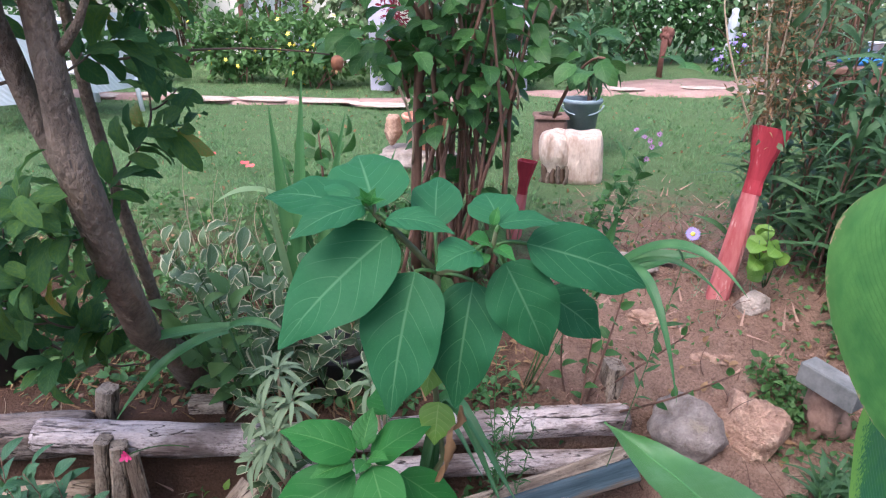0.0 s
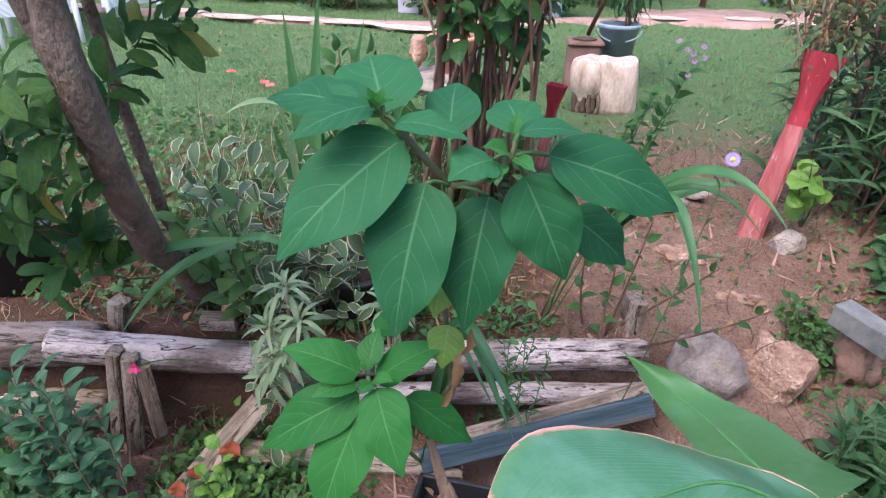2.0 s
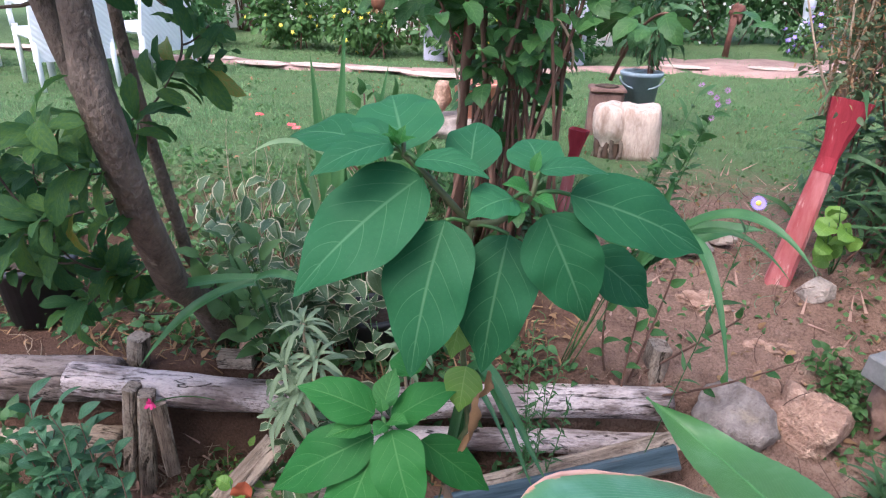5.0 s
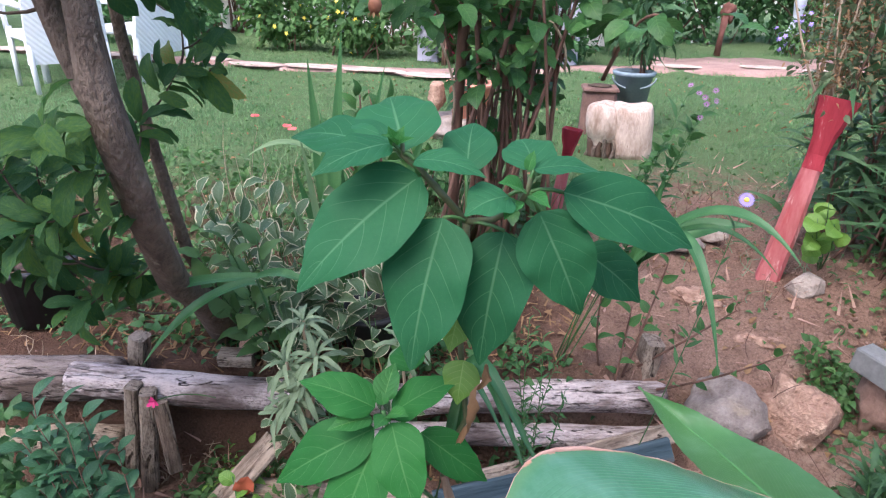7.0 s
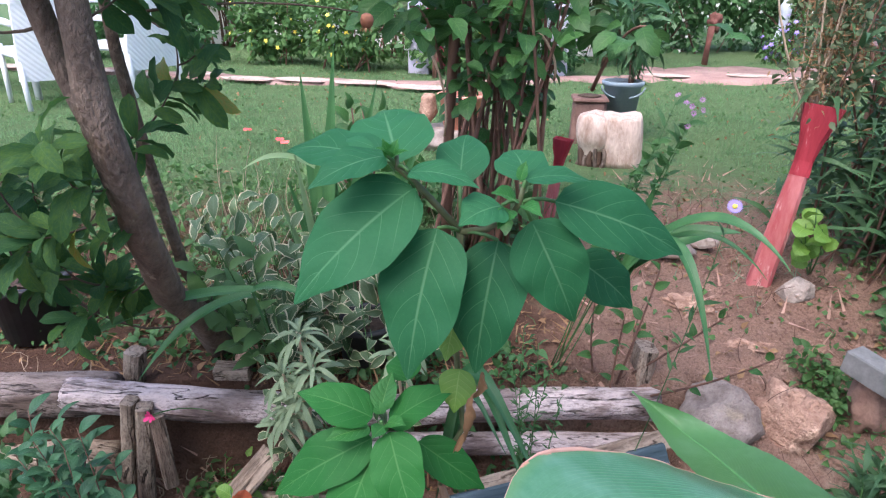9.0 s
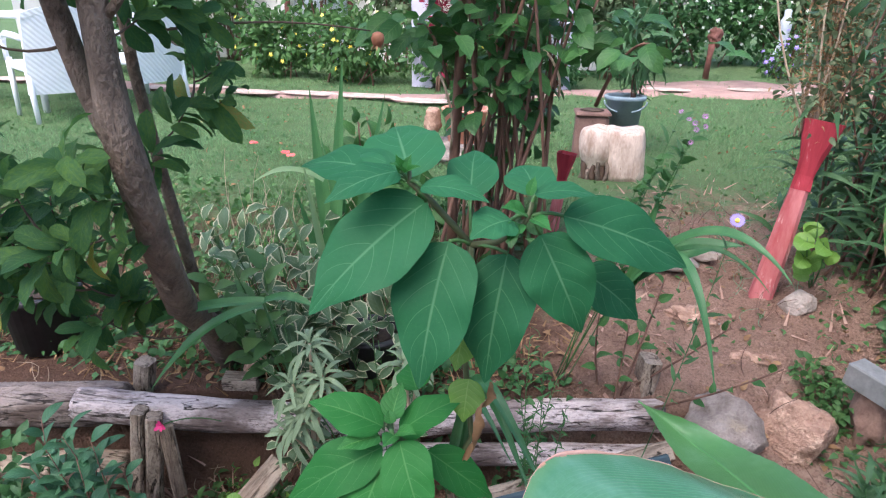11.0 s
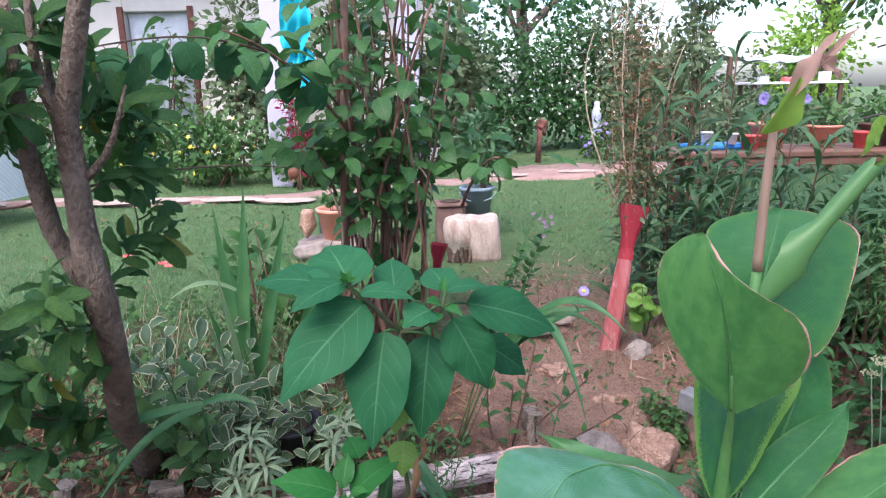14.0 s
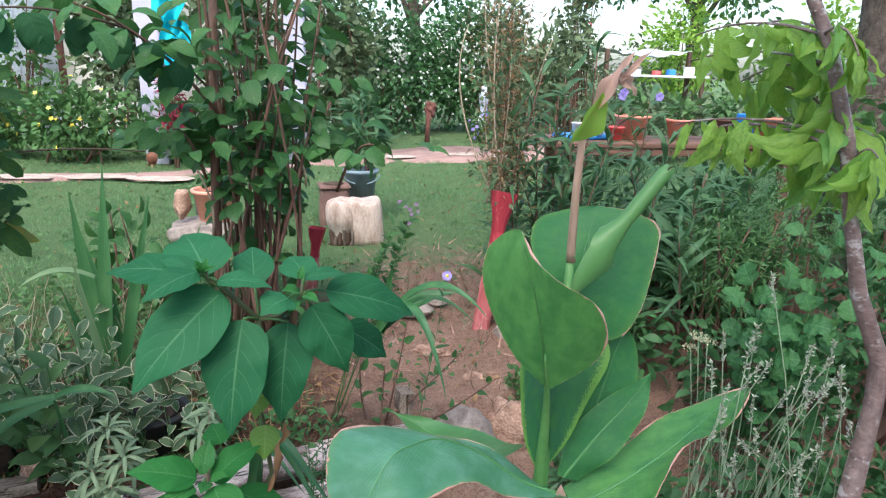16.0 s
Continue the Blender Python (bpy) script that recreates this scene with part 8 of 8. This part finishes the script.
bench()
for x, y, r, h, m, lab in ((2.05, 3.42, 0.1, 0.14, "terracotta", "wide orange terracotta bowl on the bench"), (2.36, 3.42, 0.08, 0.12, "terracotta", "orange terracotta pot on the bench"), (2.65, 3.42, 0.08, 0.13, "brown_clay", "brown clay pot on the bench"), (2.95, 3.42, 0.08, 0.14, "terracotta", "orange terracotta pot on the bench")):
    tub("flowerpot", (x, y, 0.618), r, r * 0.72, h, m, lab, "flowerpot", group="pots on the bench")
    shrub("potted_plant", "small green plant in a bench pot", "plant", [((x, y, 0.618 + h + 0.05), (0.2, 0.2, 0.22))], 90, 0.05, "shrub_mid", MEDIUM, int(x * 100), 0)
g = Geo()
g.block((1.74, 3.4, 0.632), (0.34, 0.18, 0.03), Matrix.Rotation(0.2, 3, "Z"), 0.01)
whole("plastic_tray", g, "blue_plastic", "bright blue plastic tray on the bench", "tray")
for x, r, h, m, lab in ((1.66, 0.03, 0.07, "white_plastic", "small white cup on the bench"), (1.8, 0.028, 0.06, "white_plastic", "small white cup on the bench"), (1.9, 0.05, 0.08, "red_petal", "small red pot on the bench"), (2.52, 0.05, 0.09, "red_petal", "small red pot on the bench")):
    tub("cup" if m == "white_plastic" else "flowerpot", (x, 3.32, 0.648 if x < 1.85 else 0.617), r, r * 0.8, h, m, lab, "cup" if m == "white_plastic" else "flowerpot", 0.004, m != "white_plastic", group="small goods on the bench")
g = Geo()
g.block((2.72, 3.3, 0.7), (0.09, 0.07, 0.17), Matrix.Rotation(0.3, 3, "Z"), 0.006)
whole("carton", g, "blue_plastic", "upright blue carton on the bench", "carton")
shrub("bucket_plant", "dark strap leaved plant growing in the bucket", "plant", [((0.45, 4.05, 0.62), (0.34, 0.3, 0.5))], 260, 0.13, "lance", LANCE, 112, 5)
shrub("potted_plant", "small green plant in the orange pot", "plant", [((-0.43, 3.5, 0.36), (0.2, 0.2, 0.14))], 60, 0.06, "vine", OVAL, 113, 3)
shrub("lime_bush", "yellow green leafy sprouts before the flowerpots", "shrub", [((-0.62, 2.5, 0.2), (0.4, 0.3, 0.45)), ((-0.36, 2.4, 0.1), (0.35, 0.25, 0.25))], 70, 0.075, "vine", OVAL, 114, 8)


def cloth():
    t = thing("hanging_cloth", (-0.86, 4.6, 1.6), "turquoise cloth knotted on a line", "cloth")
    for k, (z0, z1, w) in enumerate(((1.62, 1.24, 0.23), (1.27, 0.93, 0.2))):
        g = Geo()
        n, m = 16, 14
        verts = []
        for i in range(n):
            for j in range(m):
                v, u = i / (n - 1), j / (m - 1) - 0.5
                ww = w * (0.45 + 0.55 * math.sin(math.pi * (0.12 + 0.8 * v)))
                verts.append((-0.84 + 0.03 * k + u * ww + 0.02 * math.sin(v * 5 + k), 4.55 + 0.035 * math.sin(u * 16 + v * 4) + 0.015 * math.sin(v * 13), z0 + (z1 - z0) * v + 0.02 * math.sin(u * 9)))
        g.raw(verts, [(i * m + j, i * m + j + 1, (i + 1) * m + j + 1, (i + 1) * m + j) for i in range(n - 1) for j in range(m - 1)])
        part("fold", g, "cloth", t)
    g = Geo()
    g.tube([(-1.5, 6.6, 1.95), (-0.84, 4.55, 1.6), (-0.1, 2.4, 1.5)], 0.004, 5)
    part("line", g, "dark_wood", t, "thin dark line")


cloth()
g = Geo()
g.lathe((2.42, 9.1, 0.0), [(0.09, 0.0), (0.09, 0.28), (0.065, 0.32), (0.05, 0.45), (0.07, 0.58), (0.07, 0.66), (0.04, 0.72), (0.045, 0.78), (0.02, 0.8)], 14)
whole("garden_figure", g, "white_paint", "small whitish garden figure before the hedge", "statue")
def standpipe():
    t = thing("standpipe", (1.52, 8.5, 0), "rusty red iron standpipe beside the hedge", "standpipe")
    g = Geo()
    g.tube([(1.5, 8.5, -0.02), (1.51, 8.5, 0.25), (1.53, 8.5, 0.46)], [0.045, 0.035, 0.05], 9, True, 0.5, 3)
    part("pipe", g, "rust", t)
    g = Geo()
    g.rock((1.54, 8.5, 0.48), (0.15, 0.12, 0.2), 41, 3, 1.0, 2.4)
    part("head", g, "rust", t)


standpipe()
shrub("violet_flowers", "violet flowering plant beside the garden figure", "plant", [((2.5, 8.8, 0.3), (0.5, 0.3, 0.75)), ((2.3, 8.75, 0.2), (0.4, 0.3, 0.5))], 240, 0.06, "shrub_mid", MEDIUM, 115, 4, flowers=("violet", 40, 0.035))


shrub("garden_shrub", "leafy green shrub beyond the bench", "shrub", [((3.4, 6.6, 0.5), (1.2, 0.9, 1.1)), ((4.2, 6.9, 0.45), (1.5, 0.8, 0.95)), ((5.6, 6.8, 0.6), (1.6, 1.0, 1.3)), ((7.2, 7.2, 0.9), (1.8, 1.2, 1.9))], 1000, 0.09, "shrub_grey", DIAMOND, 121, 8, flowers=("red_petal", 30, 0.03))
shrub("garden_shrub", "tall sunlit yellow green shrub beyond the shelter", "shrub", [((6.6, 11.2, 1.5), (1.8, 1.2, 2.6)), ((8.4, 9.6, 1.3), (2.2, 1.4, 2.6))], 1200, 0.13, "peach", DIAMOND, 122, 8)

shrub("garden_tree", "slender tree with green and reddish leaves beside the shelter", "tree", [((3.75, 9.2, 1.5), (0.75, 0.7, 1.3)), ((3.2, 8.6, 1.1), (0.7, 0.6, 1.2)), ((4.0, 9.4, 2.3), (0.9, 0.7, 0.9))], 420, 0.12, "shrub_grey", DIAMOND, 124, 9, flowers=("red_petal", 14, 0.04))


def overhanging_branch():
    """A thin branch reaching out of the shrub, its heart shaped leaves hanging in a row."""
    rng = np.random.RandomState(123)
    line = spline([(-0.1, 1.85, 0.9), (-0.15, 1.8, 0.965), (-0.19, 1.76, 1.0), (-0.28, 1.7, 1.065), (-0.35, 1.64, 1.09), (-0.44, 1.58, 1.105), (-0.53, 1.52, 1.1), (-0.62, 1.48, 1.085), (-0.8, 1.42, 1.05)], 60)
    t = thing("overhanging_branch", tuple(line[0]), "thin overhanging branch with heart shaped leaves", "branch")
    g = Geo()
    g.tube(line, np.linspace(0.0042, 0.0018, 60), 7)
    part("stem", g, "twig", t)
    metas = [leaf_mesh("hanging_leaf", "hanging", "cordate", 0.78, rows=10, cols=6, seed=q, serrate=0.02, tipdrop=0.1, arch=0.06, fold=0.15, wave=0.03) for q in range(3)]
    store = [[] for _ in metas]
    for k, at in enumerate(np.linspace(8, 58, 17)):
        p = line[int(at)]
        side = 1 if k % 2 else -1
        d = np.array([0.28 * side + 0.12 * rng.randn(), 0.2 * side - 0.1, -0.9 + 0.12 * rng.randn()])
        base = p + np.array([0.012 * side, 0.0, -0.012])
        g = Geo()
        g.tube(arc(p, base, 0.0, 4), 0.0012, 5)
        part("leaf_stalk", g, "twig", t)
        store[k % 3].append(axes(base, d, np.array([0.1 * rng.randn() + 0.1, -0.9, 0.35 + 0.15 * rng.randn()]), 0.082 + 0.03 * rng.rand()))
    for me, ms in zip(metas, store):
        copies("leaf", me, ms, t)


MAT["hanging"] = leaf_material("hanging_heart_leaf", (0.018, 0.085, 0.034), (0.045, 0.145, 0.055), (0.1, 0.2, 0.1), 6, 0.35, 0.6, 0.35, spec=0.16, vein_gain=0.25)
overhanging_branch()


# ---- open shelter with a laid table at the end of the garden ----
def shelter():
    t = thing("garden_shelter", (4.9, 9.4, 0), "low open shelter with a sagging pale sheet roof", "shelter")
    g = Geo()
    g.raw([(4.12 + 1.3 * u / 12, 8.7 + 1.5 * v / 6, 1.36 + 0.07 * v / 6 - 0.09 * math.sin(math.pi * u / 12) * (1 - 0.5 * v / 6) + 0.02 * math.sin(u * 2.3 + v)) for v in range(7) for u in range(13)],
          [(v * 13 + u, v * 13 + u + 1, (v + 1) * 13 + u + 1, (v + 1) * 13 + u) for v in range(6) for u in range(12)])
    part("roof", g, "white_paint", t, "pale sheet roof")
    for x in (4.08, 5.42):
        g = Geo()
        g.block((x + 0.05 * (4.75 - x), 8.72, 0.67), (0.06, 0.06, 1.38), bevel=0.008)
        part("post", g, "dark_wood", t)


shelter()


def laid_table():
    t = thing("garden_table", (4.7, 8.6, 0), "long table with a white cloth before the shelter", "table")
    g = Geo()
    g.block((4.75, 8.35, 1.0), (1.25, 0.5, 0.03), bevel=0.006)
    part("tabletop", g, "white_plastic", t)
    for x in (4.2, 5.3):
        for y in (8.15, 8.55):
            g = Geo()
            g.block((x, y, 0.49), (0.05, 0.05, 0.99), bevel=0.005)
            part("leg", g, "dark_wood", t)


laid_table()
for x, y, size, m, lab in ((4.4, 8.35, (0.15, 0.12, 0.07), "white_paint", "white box on the far table"), (4.68, 8.3, (0.12, 0.1, 0.06), "red_petal", "red box on the far table"), (4.95, 8.4, (0.12, 0.1, 0.08), "blue_plastic", "blue box on the far table"), (5.18, 8.32, (0.14, 0.1, 0.12), "white_plastic", "tall white box on the far table")):
    g = Geo()
    g.block((x, y, 1.015 + size[2] / 2), size, Matrix.Rotation(0.3 * x, 3, "Z"), 0.01)
    whole("box", g, m, lab, "box", "boxes on the far table")


# ---- lawn and loose soil ----
def lawn():
    rng = np.random.RandomState(7)
    n = 300000
    r = 1.7 + 7.3 * rng.rand(n) ** 1.5
    a = radians(-58) + radians(116) * rng.rand(n)
    x, y = 0.25 + r * np.sin(a), r * np.cos(a)
    bare = np.clip(0.5 + 0.35 * np.sin(x * 2.3) * np.sin(y * 1.9 + x) + 0.35 * np.sin(x * 9.1 + 3 * np.sin(y * 4)) * np.sin(y * 7.3 + 2 * np.sin(x * 5)), 0, 1)
    edge = 2.75 - 0.75 * np.clip((0.35 - x) / 0.3, 0, 1) + 0.4 * np.sin(x * 3.1) + 0.3 * np.sin(x * 7.7)
    worn = np.exp(-((x - 0.8) / 0.35) ** 2) * np.clip(4.2 - y, 0, 1)
    keep = (y > edge + 0.7 * rng.rand(n)) & (rng.rand(n) > 0.9 * worn) & (rng.rand(n) > 0.6 * bare) & (x > -6) & (x < 7)
    x, y = x[keep], y[keep]
    n = len(x)
    d = rng.randn(n, 3) * 0.55 + np.array([0, 0, 0.8])
    g = Geo()
    g.scatter(np.stack([x, y, height(x, y) - 0.004], -1), d, rng.randn(n, 3) + np.array([0, -0.6, 0.4]), 0.02 + 0.034 * rng.rand(n) ** 1.5, SLIVER)
    tagged(new("grass", g.mesh("grass", MAT["grass"], False)), "short mown lawn grass with worn patches", "grass", "", "stuff")


    # clover, plantain and tufts standing out of the turf, and fallen leaf bits
    m = 9000
    r = 2.0 + 6.0 * rng.rand(m) ** 1.6
    a = radians(-55) + radians(110) * rng.rand(m)
    x, y = 0.25 + r * np.sin(a), r * np.cos(a)
    ok = (y > 2.3 + 0.4 * np.sin(x * 3.1)) & (np.sin(x * 3.7 + np.sin(y * 2)) * np.sin(y * 3.1 + 1.3 * x) > -0.25) & (np.exp(-((x - 0.8) / 0.3) ** 2) * np.clip(4.2 - y, 0, 1) < 0.6)
    x, y = x[ok], y[ok]
    P = np.stack([x, y, height(x, y) + 0.012 + 0.015 * rng.rand(len(x))], -1)
    d = rng.randn(len(x), 3) * np.array([1, 1, 0.3])
    tagged(new("clover", foliage(rng, P, d, 0.026, OVAL, 1.4).mesh("clover", MAT["shrub_mid"])), "low clover and weeds among the lawn grass", "weeds", "", "stuff")
    m = 500
    x, y = -2.5 + 5.0 * rng.rand(m), 2.3 + 4.0 * rng.rand(m) ** 1.3
    P = np.stack([x, y, height(x, y) + 0.02], -1)
    tagged(new("leaf_litter", foliage(rng, P, rng.randn(m, 3), 0.024, OVAL, 2.0).mesh("leaf_litter", MAT["dry"])), "brown fallen leaf bits on the lawn", "leaves", "", "stuff")


lawn()


def pebbles():
    rng = np.random.RandomState(17)
    base = []
    for k in range(3):
        g = Geo()
        g.rock((0, 0, 0), (1, 0.8, 0.7), 30 + k, 1, 0.9, 2.2)
        base.append((np.concatenate(g.v), g.f))
    for mat, n, lo, hi, lab in (("clod", 9500, 0.002, 0.015, "crumbs and clods of reddish soil"), ("tan_rock", 150, 0.003, 0.012, "small tan pebbles on the soil"), ("pale_rock", 40, 0.004, 0.016, "small whitish pebbles on the soil")):
        g = Geo()
        for i in range(n):
            x = -1.9 + 3.4 * rng.rand() if i % 3 == 0 else 0.3 + 1.1 * rng.rand()
            y = 0.6 + 2.5 * rng.rand() if i % 3 == 0 else 1.15 + 1.7 * rng.rand()
            s = lo + (hi - lo) * rng.rand() ** 4
            v, f = base[rng.randint(3)]
            th = rng.rand() * 6.28
            c, q = math.cos(th), math.sin(th)
            w = np.stack([v[:, 0] * c - v[:, 1] * q, v[:, 0] * q + v[:, 1] * c, v[:, 2]], -1) * s + np.array([x, y, float(height(x, y)) - s * 0.12])
            g.raw(w, f)
        tagged(new("gravel", g.mesh("gravel", MAT[mat])), lab, "gravel", "", "stuff")


pebbles()
